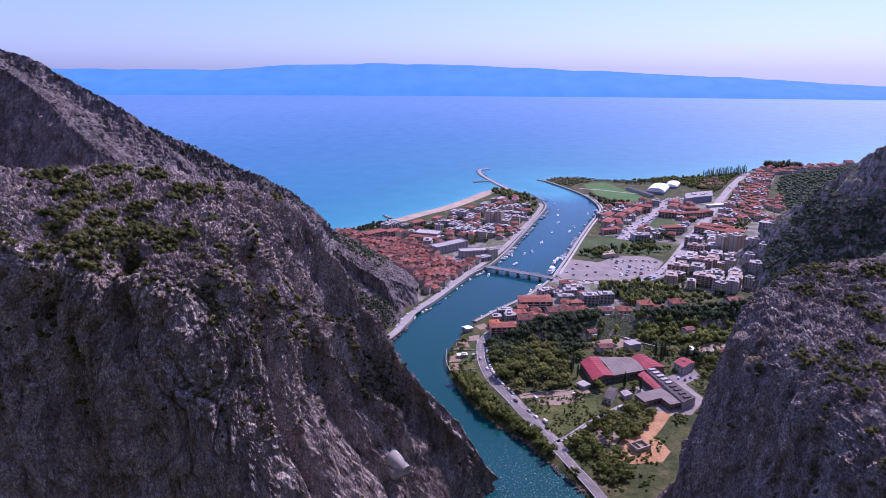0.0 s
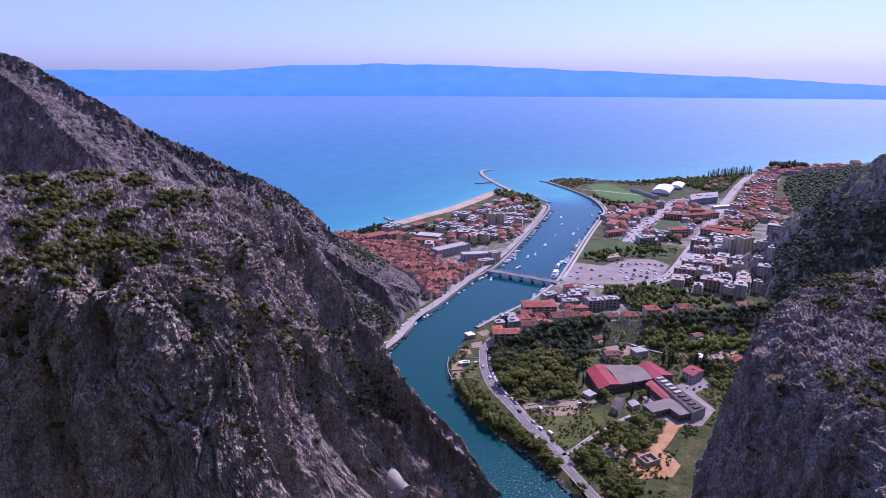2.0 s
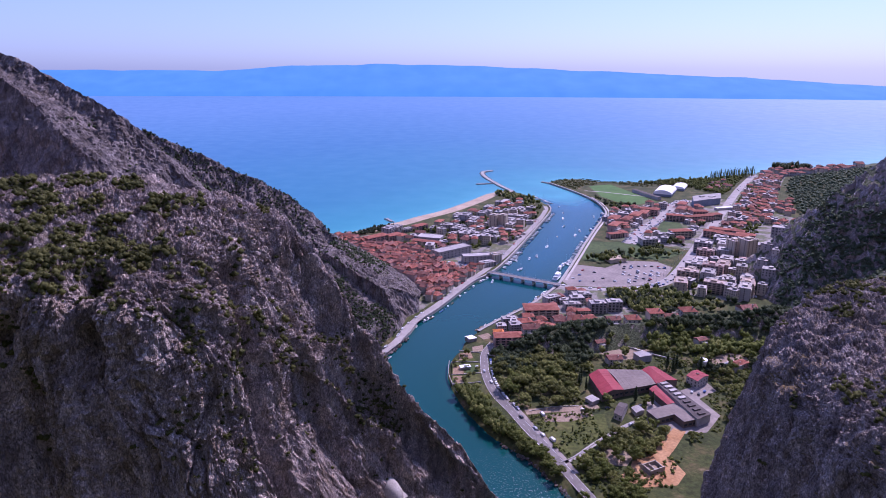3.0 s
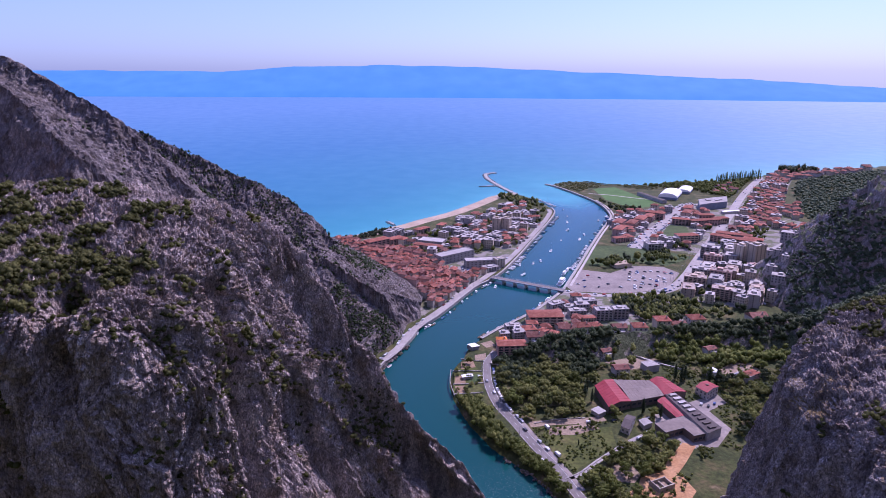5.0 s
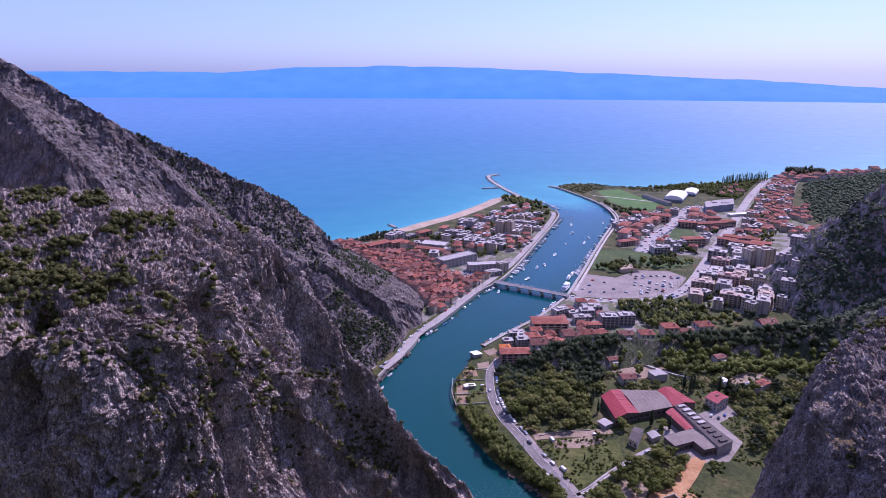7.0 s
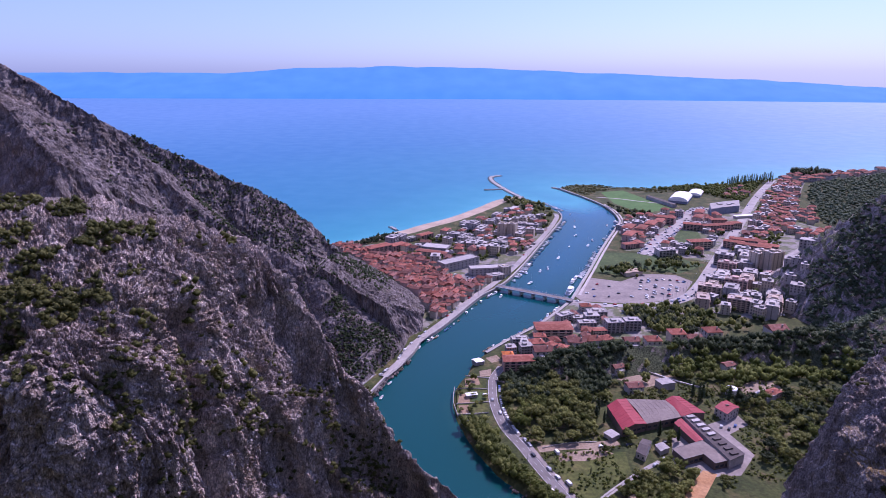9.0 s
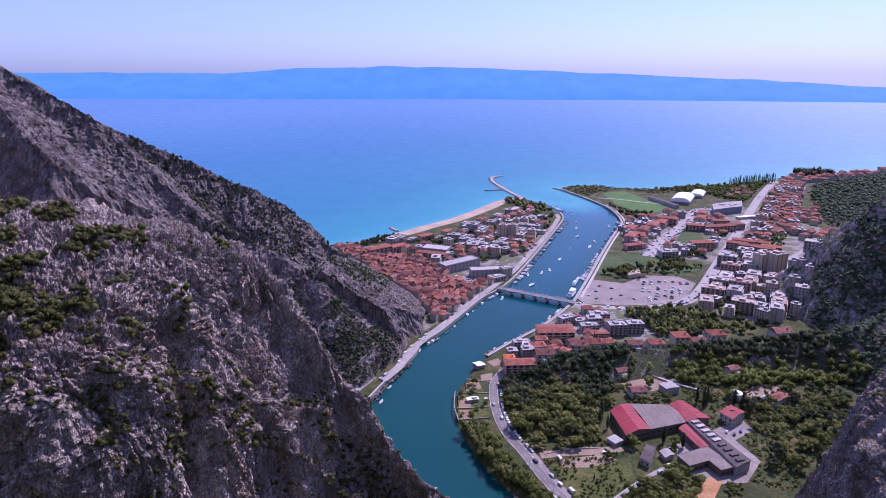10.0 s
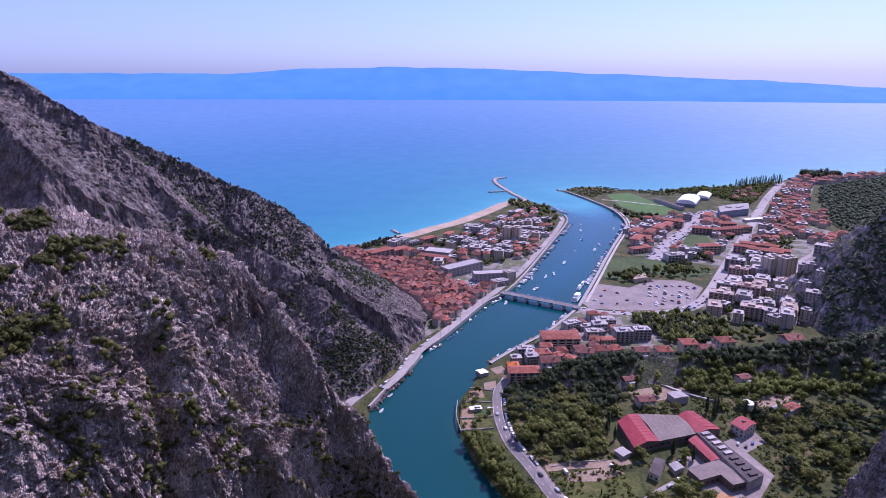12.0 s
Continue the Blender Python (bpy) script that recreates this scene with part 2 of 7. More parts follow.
def water_material():
    m = bpy.data.materials.new("sea_water")
    m.use_nodes = True
    nt, L = m.node_tree, m.node_tree.links
    N = nt.nodes.new
    b = nt.nodes["Principled BSDF"]
    b.inputs["Roughness"].default_value, b.inputs["IOR"].default_value = 0.22, 1.33
    geo = N("ShaderNodeNewGeometry")
    # shallow, tinted water: green river mouth, deep blue sea, painted glare paling it far out
    att = N("ShaderNodeAttribute")
    att.attribute_name = "depth"
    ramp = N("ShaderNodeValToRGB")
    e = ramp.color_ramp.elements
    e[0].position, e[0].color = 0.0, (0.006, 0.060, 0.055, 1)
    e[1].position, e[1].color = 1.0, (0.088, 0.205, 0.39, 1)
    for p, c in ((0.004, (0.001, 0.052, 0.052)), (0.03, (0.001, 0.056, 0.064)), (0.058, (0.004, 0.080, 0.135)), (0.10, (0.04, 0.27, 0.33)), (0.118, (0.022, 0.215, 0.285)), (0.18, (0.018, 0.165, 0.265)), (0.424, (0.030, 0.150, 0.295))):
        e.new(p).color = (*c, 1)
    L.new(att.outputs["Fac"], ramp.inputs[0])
    # pale specks in the gorge reach: ripple glints put into the base colour
    sep, speck, up, low, fac, glints = N("ShaderNodeSeparateXYZ"), N("ShaderNodeTexNoise"), N("ShaderNodeMapRange"), N("ShaderNodeMapRange"), N("ShaderNodeMath"), N("ShaderNodeMix")
    L.new(geo.outputs["Position"], sep.inputs[0]), L.new(geo.outputs["Position"], speck.inputs["Vector"])
    speck.inputs["Scale"].default_value, speck.inputs["Detail"].default_value, speck.inputs["Roughness"].default_value = 0.8, 9, 0.8
    up.inputs["From Min"].default_value, up.inputs["From Max"].default_value = 0.55, 0.68
    low.inputs["From Min"].default_value, low.inputs["From Max"].default_value = 372.0, 318.0
    L.new(speck.outputs["Fac"], up.inputs["Value"]), L.new(sep.outputs["Y"], low.inputs["Value"])
    fac.operation, glints.data_type = "MULTIPLY", "RGBA"
    L.new(up.outputs[0], fac.inputs[0]), L.new(low.outputs[0], fac.inputs[1]), L.new(fac.outputs[0], glints.inputs[0])
    L.new(ramp.outputs[0], glints.inputs[6])
    glints.inputs[7].default_value = (0.48, 0.58, 0.60, 1)
    L.new(glints.outputs[2], b.inputs["Base Color"])
    heights = []
    for sc, st in ((0.30, (1, 0.6, 1)), (0.02, (1, 1, 1))):
        mp, n = N("ShaderNodeMapping"), N("ShaderNodeTexNoise")
        mp.inputs["Scale"].default_value = st
        n.inputs["Scale"].default_value, n.inputs["Detail"].default_value = sc, 6
        L.new(geo.outputs["Position"], mp.inputs[0]), L.new(mp.outputs[0], n.inputs["Vector"])
        heights.append(n.outputs["Fac"])
    bp = N("ShaderNodeBump")
    bp.inputs["Distance"].default_value = 0.03
    L.new(heights[0], bp.inputs["Height"]), L.new(bp.outputs[0], b.inputs["Normal"])
    mr = N("ShaderNodeMapRange")
    mr.inputs["From Min"].default_value, mr.inputs["From Max"].default_value = 0.35, 0.65
    mr.inputs["To Min"].default_value, mr.inputs["To Max"].default_value = 0.40, 0.47
    L.new(heights[1], mr.inputs["Value"])
    calm, rough = N("ShaderNodeMapRange"), N("ShaderNodeMath")       # the sheltered river is smoother than the sea
    calm.inputs["From Min"].default_value, calm.inputs["From Max"].default_value = 0.05, 0.11
    calm.inputs["To Min"].default_value = 0.35
    L.new(att.outputs["Fac"], calm.inputs["Value"])
    rough.operation = "MULTIPLY"
    L.new(mr.outputs[0], rough.inputs[0]), L.new(calm.outputs[0], rough.inputs[1]), L.new(rough.outputs[0], b.inputs["Roughness"])
    return m


WATER = water_material()


# ---- terrain tools ----
def _hash(ix, iy, iz, seed):
    h = (ix * 374761393 + iy * 668265263 + iz * 2147483647 + seed * 1274126177) & 0xFFFFFFFF
    h = ((h ^ (h >> 13)) * 1274126177) & 0xFFFFFFFF
    return ((h ^ (h >> 16)) & 0xFFFF) / 65535.0


def vnoise(x, y, z, seed=0):
    """Smooth value noise from -1 to 1 over arrays."""
    xf, yf, zf = np.floor(x), np.floor(y), np.floor(z)
    ix, iy, iz = xf.astype(np.int64), yf.astype(np.int64), zf.astype(np.int64)
    u, v, w = x - xf, y - yf, z - zf
    u, v, w = (q * q * q * (q * (q * 6 - 15) + 10) for q in (u, v, w))
    out = 0
    for dz in (0, 1):
        for dy in (0, 1):
            for dx in (0, 1):
                out = out + _hash(ix + dx, iy + dy, iz + dz, seed) * (u if dx else 1 - u) * (v if dy else 1 - v) * (w if dz else 1 - w)
    return out * 2 - 1


def fbm(x, y, z, octaves, seed=0, ridged=False):
    total, amp, norm = 0, 1.0, 0
    for o in range(octaves):
        n = vnoise(x * 2**o + 17.3 * o, y * 2**o - 9.1 * o, z * 2**o + 4.7 * o, seed + o)
        total = total + amp * ((1 - 2 * np.abs(n)) if ridged else n)
        norm += amp
        amp *= 0.5
    return total / norm


def signed(px, py, poly):
    """Distance to a closed outline, positive inside."""
    best = np.full(px.shape, 1e9)
    inside = np.zeros(px.shape, bool)
    for (ax, ay), (bx, by) in zip(poly, poly[1:] + poly[:1]):
        ex, ey = bx - ax, by - ay
        t = np.clip(((px - ax) * ex + (py - ay) * ey) / (ex * ex + ey * ey), 0, 1)
        best = np.minimum(best, np.hypot(px - ax - t * ex, py - ay - t * ey))
        if ay != by:
            inside ^= ((ay > py) != (by > py)) & (px < (bx - ax) * (py - ay) / (by - ay) + ax)
    return np.where(inside, best, -best)


def ridge(px, py, line, slope, power=1.0):
    """Height below a crest line: each point of the line is (x, y, z); slope falls away from it."""
    best = np.full(px.shape, -1e9)
    for (ax, ay, az), (bx, by, bz) in zip(line, line[1:]):
        ex, ey = bx - ax, by - ay
        t = np.clip(((px - ax) * ex + (py - ay) * ey) / (ex * ex + ey * ey), 0, 1)
        d = np.hypot(px - ax - t * ex, py - ay - t * ey)
        best = np.maximum(best, az + t * (bz - az) - slope * d**power)
    return best


def sheet(name, P, mat, label, category, kind="structure", smooth=True, hide=None):
    """A mesh from a grid of places P[row, column, 3]; hide: a mask of cells left out."""
    n, m = P.shape[:2]
    idx = np.arange(n * m).reshape(n, m)
    q = np.stack([idx[:-1, :-1], idx[:-1, 1:], idx[1:, 1:], idx[1:, :-1]], -1)
    q = q[~hide] if hide is not None else q.reshape(-1, 4)
    me = bpy.data.meshes.new(name)
    me.vertices.add(n * m)
    me.vertices.foreach_set("co", P.reshape(-1).astype(np.float32))
    me.loops.add(q.size)
    me.loops.foreach_set("vertex_index", q.reshape(-1).astype(np.int32))
    me.polygons.add(len(q))
    me.polygons.foreach_set("loop_start", (np.arange(len(q)) * 4).astype(np.int32))
    me.polygons.foreach_set("use_smooth", np.full(len(q), smooth))
    me.materials.append(mat)
    me.update(calc_edges=True)
    return tagged(new(name, me), label, category, kind=kind)


def spline(rows, count):
    """Catmull-Rom through rows of an array along its first axis; count: of places in all, or a list of how many in each span."""
    rows = np.asarray(rows, float)
    ext = np.concatenate([2 * rows[:1] - rows[1:2], rows, 2 * rows[-1:] - rows[-2:-1]])
    t = np.linspace(0, len(rows) - 1 - 1e-9, count) if np.ndim(count) == 0 else np.concatenate([k + np.arange(c) / c for k, c in enumerate(count)] + [[len(rows) - 1 - 1e-9]])
    i = t.astype(int)
    f = (t - i).reshape(-1, *([1] * (rows.ndim - 1)))
    a, b, c, d = ext[i], ext[i + 1], ext[i + 2], ext[i + 3]
    return 0.5 * (2 * b + (c - a) * f + (2 * a - 5 * b + 4 * c - d) * f**2 + (3 * b - a - 3 * c + d) * f**3)


def normals(P):
    nn = np.cross(np.gradient(P, axis=1), np.gradient(P, axis=0))
    return nn / np.maximum(np.linalg.norm(nn, axis=-1, keepdims=True), 1e-9)


def worley(x, y, z, seed=0):
    """Cells round scattered points: the nearest cell's own value (-1 to 1), and how near its border is (0 on it)."""
    xf, yf, zf = np.floor(x).astype(np.int64), np.floor(y).astype(np.int64), np.floor(z).astype(np.int64)
    f1, f2, val = np.full(x.shape, 9.0), np.full(x.shape, 9.0), np.zeros(x.shape)
    for dx in (-1, 0, 1):
        for dy in (-1, 0, 1):
            for dz in (-1, 0, 1):
                i, j, k = xf + dx, yf + dy, zf + dz
                d = (i + _hash(i, j, k, seed) - x) ** 2 + (j + _hash(i, j, k, seed + 1) - y) ** 2 + (k + _hash(i, j, k, seed + 2) - z) ** 2
                near = d < f1
                f2 = np.where(near, f1, np.minimum(f2, d))
                val = np.where(near, _hash(i, j, k, seed + 3), val)
                f1 = np.where(near, d, f1)
    return val * 2 - 1, np.sqrt(f2) - np.sqrt(f1)


def craggy(P, size, seed, flip=1.0, soft=None, bulge=1.0, gullies=(), sharp=1.0, sink=0.0):
    """Breaks a smooth surface into buttresses, ribs, fissures, ledges and blocks. size: scale of the relief; bulge: of its largest forms;
    gullies: lines (x, y, z) with a depth and a width that are cut into it; sharp: strength of the upright ribs and flutes."""
    N = normals(P) * flip
    x, y, z = P[..., 0], P[..., 1], P[..., 2]
    steep = 1 - np.abs(N[..., 2])
    k = np.clip(0.30 + steep, 0.3, 1.0)
    wx = x + 7 * vnoise(x / 30, y / 30, z / 30, seed + 50) + 2.0 * vnoise(x / 7, y / 7, z / 9, seed + 52)
    wy = y + 7 * vnoise(x / 30, y / 30, z / 30, seed + 51) + 2.0 * vnoise(x / 7, y / 7, z / 9, seed + 53)
    wz = z + 2.0 * vnoise(x / 7, y / 7, z / 9, seed + 54)
    big = fbm(wx / (30 * size), wy / (30 * size), z / (120 * size), 2, seed) * 9.0 * bulge
    wall = np.clip(steep * 1.5 - 0.25, 0, 1)                 # 0 on the tops, 1 on the faces
    ribs = fbm(wx / (19 * size), wy / (19 * size), z / (62 * size), 2, seed + 7, True) * 4.6 * sharp
    slab, edge = worley(wx / (10 * size), wy / (10 * size), wz / (34 * size), seed + 40)
    block, bedge = worley(wx / (3.0 * size), wy / (3.0 * size), wz / (6.5 * size), seed + 44)
    chip, cedge = worley(wx / (1.3 * size), wy / (1.3 * size), wz / (1.9 * size), seed + 48)
    off = big * k + ribs * k + 1.3 * slab * (0.25 + 0.75 * wall) - 1.3 * np.exp(-((edge / 0.07) ** 2)) * (0.25 + 0.75 * wall)
    flutes = fbm(wx / (3.8 * size), wy / (3.8 * size), z / (24 * size), 3, seed + 70, True)
    off = off + 0.75 * flutes * wall
    # broken, pitted stone on the tops and rib crests, cleaner slabs between them
    broken = np.clip(1.05 - 0.42 * wall + 0.35 * fbm(wx / 14, wy / 14, z / 40, 2, seed + 81) + 0.28 * ribs / 5, 0.15, 1.2)
    off = off + broken * (0.85 * block - 0.65 * np.exp(-((bedge / 0.14) ** 2)) + 0.55 * chip - 0.40 * np.exp(-((cedge / 0.16) ** 2)) + 0.80 * fbm(x / 2.4, y / 2.4, z / 2.8, 3, seed + 60, True))
    off = off * size
    off = off - off.mean() - sink
    for line, depth, width in gullies:
        best = np.full(x.shape, 1e9)
        for a, b in zip(line, line[1:]):
            a, e = np.array(a, float), np.array(b, float) - np.array(a, float)
            t = np.clip(((P - a) @ e) / (e @ e), 0, 1)
            best = np.minimum(best, np.linalg.norm(P - a - t[..., None] * e, axis=-1))
        off = off - depth * np.exp(-((best / width) ** 2))
    if soft is not None:
        off = off * soft
    return P + N * off[..., None]

# ---- land and water ----
LEFT_BANK = [(141, 1235), (163, 1193), (177, 1149), (187, 1112), (185, 1069), (164, 1003), (128, 904), (94, 811), (67, 745), (50, 715), (31, 688), (1, 625), (-15, 594), (-27, 579), (-30, 561), (-35, 544), (-45, 519), (-49, 513), (-61, 479)]
LEFT_LAND = LEFT_BANK + [(-59, 444), (-45, 400), (-22, 345), (5, 300), (20, 260), (35, 200), (50, 100), (60, -100), (70, -600), (-2600, -600), (-2600, 700), (-900, 800), (-500, 815), (-300, 835), (-188, 873), (-171, 885), (-146, 906), (-118, 937), (-87, 967), (-71, 982), (-46, 1015), (-1, 1066), (50, 1147), (84, 1208), (115, 1250)]
RIGHT_BANK = [(220, 1338), (253, 1248), (274, 1174), (280, 1113), (275, 1050), (262, 1012), (226, 927), (197, 855), (173, 793), (152, 740), (133, 693), (126, 678), (107, 647), (83, 613), (53, 580), (26, 547), (18, 531), (15, 516), (8, 502), (4, 488), (2, 467), (5, 447), (10, 430), (16, 412), (31, 383), (52, 358), (64, 337), (75, 320), (84, 298)]
RIGHT_LAND = RIGHT_BANK + [(95, 260), (110, 200), (125, 120), (140, -100), (150, -600), (2600, -600), (2600, 2300), (1500, 1900), (1152, 1640), (1003, 1562), (900, 1538), (828, 1528), (765, 1492), (715, 1455), (640, 1404), (590, 1388), (529, 1382), (459, 1350), (415, 1340), (342, 1348), (302, 1380), (252, 1375)]
LAND = 3.0


def land_distance(x, y):
    return np.maximum(signed(x, y, LEFT_LAND), signed(x, y, RIGHT_LAND))


# crest lines (x, y, z)
SPUR = [(-900, 480, 420), (-560, 555, 328), (-407, 560, 263), (-355, 562, 246), (-332, 560, 231), (-285, 560, 205), (-268, 560, 187), (-248, 560, 164), (-224, 560, 141), (-204, 560, 122), (-168, 557, 105), (-141, 555, 91), (-112, 555, 74), (-86, 558, 49), (-58, 560, 25), (-44, 562, 13)]
SEA_SPUR = [(-700, 720, 330), (-407, 700, 210), (-340, 700, 180), (-310, 690, 169), (-262, 693, 147), (-240, 696, 133), (-212, 697, 123), (-178, 714, 98), (-152, 722, 70), (-134, 715, 54), (-105, 695, 35), (-75, 680, 12)]
FRONT_SPUR = [(-430, 560, 268), (-405, 520, 252), (-385, 480, 238), (-365, 440, 218), (-330, 405, 165), (-300, 375, 100)]
FOOT_SPUR = [(-190, 440, 60), (-130, 432, 38), (-80, 450, 12)]
RIGHT_SPUR = [(1000, 720, 420), (640, 655, 262), (500, 652, 185), (472, 655, 166), (440, 675, 126), (405, 692, 84), (385, 692, 48), (368, 675, 12)]
LOW_RIDGE = [(800, 500, 300), (520, 505, 150), (400, 520, 74), (345, 540, 38), (300, 548, 24), (250, 543, 19), (200, 540, 17), (150, 532, 19), (110, 522, 21), (85, 508, 19), (62, 503, 10)]
RIGHT_BACK = [(1500, 900, 330), (1000, 950, 130), (800, 1000, 60), (690, 1040, 24)]


BLUFF = [(-430, 556, 266), (-330, 516, 214), (-305, 503, 197), (-277, 492, 177), (-261, 505, 161), (-238, 530, 137), (-210, 541, 121), (-188, 543, 109), (-170, 500, 109)]       # upper edge of the steep shaded face


def left_height(x, y):
    near = y < np.interp(x, [p[0] for p in SPUR], [p[1] for p in SPUR])
    front = np.interp(x, [-260, -215, -170, -120, -90, -50], [1.45, 1.7, 1.8, 1.35, 0.95, 0.95])
    parts = [np.where(near, ridge(x, y, SPUR, front), ridge(x, y, SPUR, np.interp(x, [-150, -110], [1.1, 0.72]))), ridge(x, y, SEA_SPUR, 1.3), ridge(x, y, FRONT_SPUR, 0.0534, 1.5), ridge(x, y, FOOT_SPUR, 0.9)]
    top = np.maximum.reduce(parts)
    h = top + 4 * np.log(sum(np.exp((p - top) / 4) for p in parts)) - 1.0
    fall = np.interp(x, [p[0] for p in BLUFF], [p[1] for p in BLUFF]) - y
    edge = np.interp(x, [p[0] for p in BLUFF], [p[2] for p in BLUFF]) - 2.0 * fall
    h = np.where((fall > 0) & (x > -430) & (x < -170), np.minimum(h, np.maximum(edge, 25)), h)
    back = signed(x, y, LEFT_LAND) - np.interp(y, [430, 465, 478, 600], [1.0, 7.0, 11.0, 10.0])     # the cliff stands back from the quay road
    return np.minimum(h, LAND - 1.5 + np.maximum(back, -3) * 2.4)


def right_height(x, y):
    h = np.maximum(ridge(x, y, RIGHT_SPUR, 1.25), ridge(x, y, LOW_RIDGE, 0.78))
    return np.maximum(h, ridge(x, y, RIGHT_BACK, 0.45))


def ground_height(x, y):
    """The valley floor, without the rock."""
    d = land_distance(x, y)
    return np.clip(d * 0.9, -5, LAND)


def height_at(x, y):
    a, b = np.array([float(x)]), np.array([float(y)])
    return float(max(ground_height(a, b)[0], left_height(a, b)[0], right_height(a, b)[0]))


def axis_grid(*spans):
    """Grid lines: (start, end, step) joined."""
    return np.unique(np.concatenate([np.arange(a, b, s) for a, b, s in spans]))


gx = axis_grid((-2600, -300, 60), (-300, 720, 5.5), (720, 2601, 40))
gy = axis_grid((-600, 240, 30), (240, 900, 5.0), (900, 1620, 6.5), (1620, 2301, 40))
X, Y = np.meshgrid(gx, gy)
Z = ground_height(X, Y)
sheet("ground", np.stack([X, Y, Z], -1), GROUND, "valley floor of scrub grass and bare earth", "ground")

def far_shore(x):
    return np.interp(x, [-4200, -1200, 0, 1600, 3500, 5000], [37, 33, 30, 20, 1, -4])


# water: one sheet from the gorge out to the far island
sx = axis_grid((-7000, -400, 150), (-400, 900, 12), (900, 7001, 150))
sy = axis_grid((-600, 200, 40), (200, 1700, 12), (1700, 4401, 100)).tolist() + [4470.0, 4560.0]
X, Y = np.meshgrid(sx, np.array(sy))
far = np.clip((Y - 2400) / 2070, 0, 1)
Z = 0 * X + far * far * (3 - 2 * far) * (24 + 0.9 * far_shore(X / 0.9))
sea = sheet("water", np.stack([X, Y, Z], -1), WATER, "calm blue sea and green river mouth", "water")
river = signed(X, Y, LEFT_BANK + [(-59, 444), (-22, 345), (20, 260), (60, -100), (150, -600), (140, -100), (110, 200)] + RIGHT_BANK[::-1]) > -30
# offshore distance; drives the shore tint and the painted far glare
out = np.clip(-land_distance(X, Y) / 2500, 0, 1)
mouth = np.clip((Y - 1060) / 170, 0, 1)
# river bluer downstream: the sky's reflection is put into its tint
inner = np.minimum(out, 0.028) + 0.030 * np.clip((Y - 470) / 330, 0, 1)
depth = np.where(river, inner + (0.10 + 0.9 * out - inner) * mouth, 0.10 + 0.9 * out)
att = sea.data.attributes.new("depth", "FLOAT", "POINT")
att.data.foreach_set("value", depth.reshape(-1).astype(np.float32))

# far island, its haze put into a glowing blue material
crest = np.array([(-4203, 229), (-3078, 231), (-2494, 232), (-1820, 224), (-1232, 264), (-648, 273), (-20, 274), (518, 249), (969, 229), (1646, 204), (2281, 174), (2918, 140), (3550, 106), (4384, 68)], float)
ix = np.linspace(-5200, 5200, 700)
top = np.interp(ix, crest[:, 0], crest[:, 1]) + 9 * fbm(ix / 260, ix * 0, ix * 0 + 3, 6, 5)
base = far_shore(ix)
rows = []
for k in range(13):
    f = k / 12
    fold = 1 + 0.10 * fbm(ix / 320, ix * 0 + f * 2, ix * 0, 3, 9) * math.sin(math.pi * f)
    rows.append(np.stack([ix, 4960 + 110 * f + 12 * fbm(ix / 150, ix * 0 + 3 * f, ix * 0, 3, 8) * (1 - f), base - 3 + (top - base) * (f**0.8) * fold + (3 if k else 0)], -1))
for k, row in enumerate(rows):             # the crest stands well back behind the shore
    s = 0.9 * (1 + 480 * (k / 12) / 5000)
    row[:, 0] *= s
    row[:, 1] = 40 + (row[:, 1] - 40) * s
    row[:, 2] = 240 + (row[:, 2] - 240) * s
ISLAND = bpy.data.materials.new("island_haze_glow")
ISLAND.use_nodes = True
inn, il = ISLAND.node_tree.nodes, ISLAND.node_tree.links
ib = inn["Principled BSDF"]
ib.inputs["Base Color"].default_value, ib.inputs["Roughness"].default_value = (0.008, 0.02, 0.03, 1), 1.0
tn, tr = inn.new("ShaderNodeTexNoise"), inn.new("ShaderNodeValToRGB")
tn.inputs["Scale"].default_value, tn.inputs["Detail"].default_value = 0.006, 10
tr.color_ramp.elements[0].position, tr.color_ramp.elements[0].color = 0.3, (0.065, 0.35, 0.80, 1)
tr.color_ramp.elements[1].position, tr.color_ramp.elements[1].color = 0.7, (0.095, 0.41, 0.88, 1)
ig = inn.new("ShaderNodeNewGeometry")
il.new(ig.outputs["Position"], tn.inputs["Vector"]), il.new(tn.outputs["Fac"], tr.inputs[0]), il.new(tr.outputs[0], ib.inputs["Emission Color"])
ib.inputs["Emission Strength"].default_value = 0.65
sheet("backdrop", np.array(rows), ISLAND, "long low island tinted haze blue across the sea", "island")

# ---- rock ----
# left mountain behind the buttress
mx, my = axis_grid((-700, -420, 4.0), (-420, -25, 1.25)), axis_grid((330, 400, 3.5), (400, 600, 1.25), (600, 760, 1.6), (760, 880, 3.5))
X, Y = np.meshgrid(mx, my)
Z = left_height(X, Y)
P = np.stack([X, Y, Z], -1)
fade = np.clip((Z - 1) / 12, 0.1, 1)
P = craggy(P, 1.15, 31, -1.0, fade * 0.85, 0.3, (), 0.9)
WEST = P
gone = (Z[:-1, :-1] < -8)
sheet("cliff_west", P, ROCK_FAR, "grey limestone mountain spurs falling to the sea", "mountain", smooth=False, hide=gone)

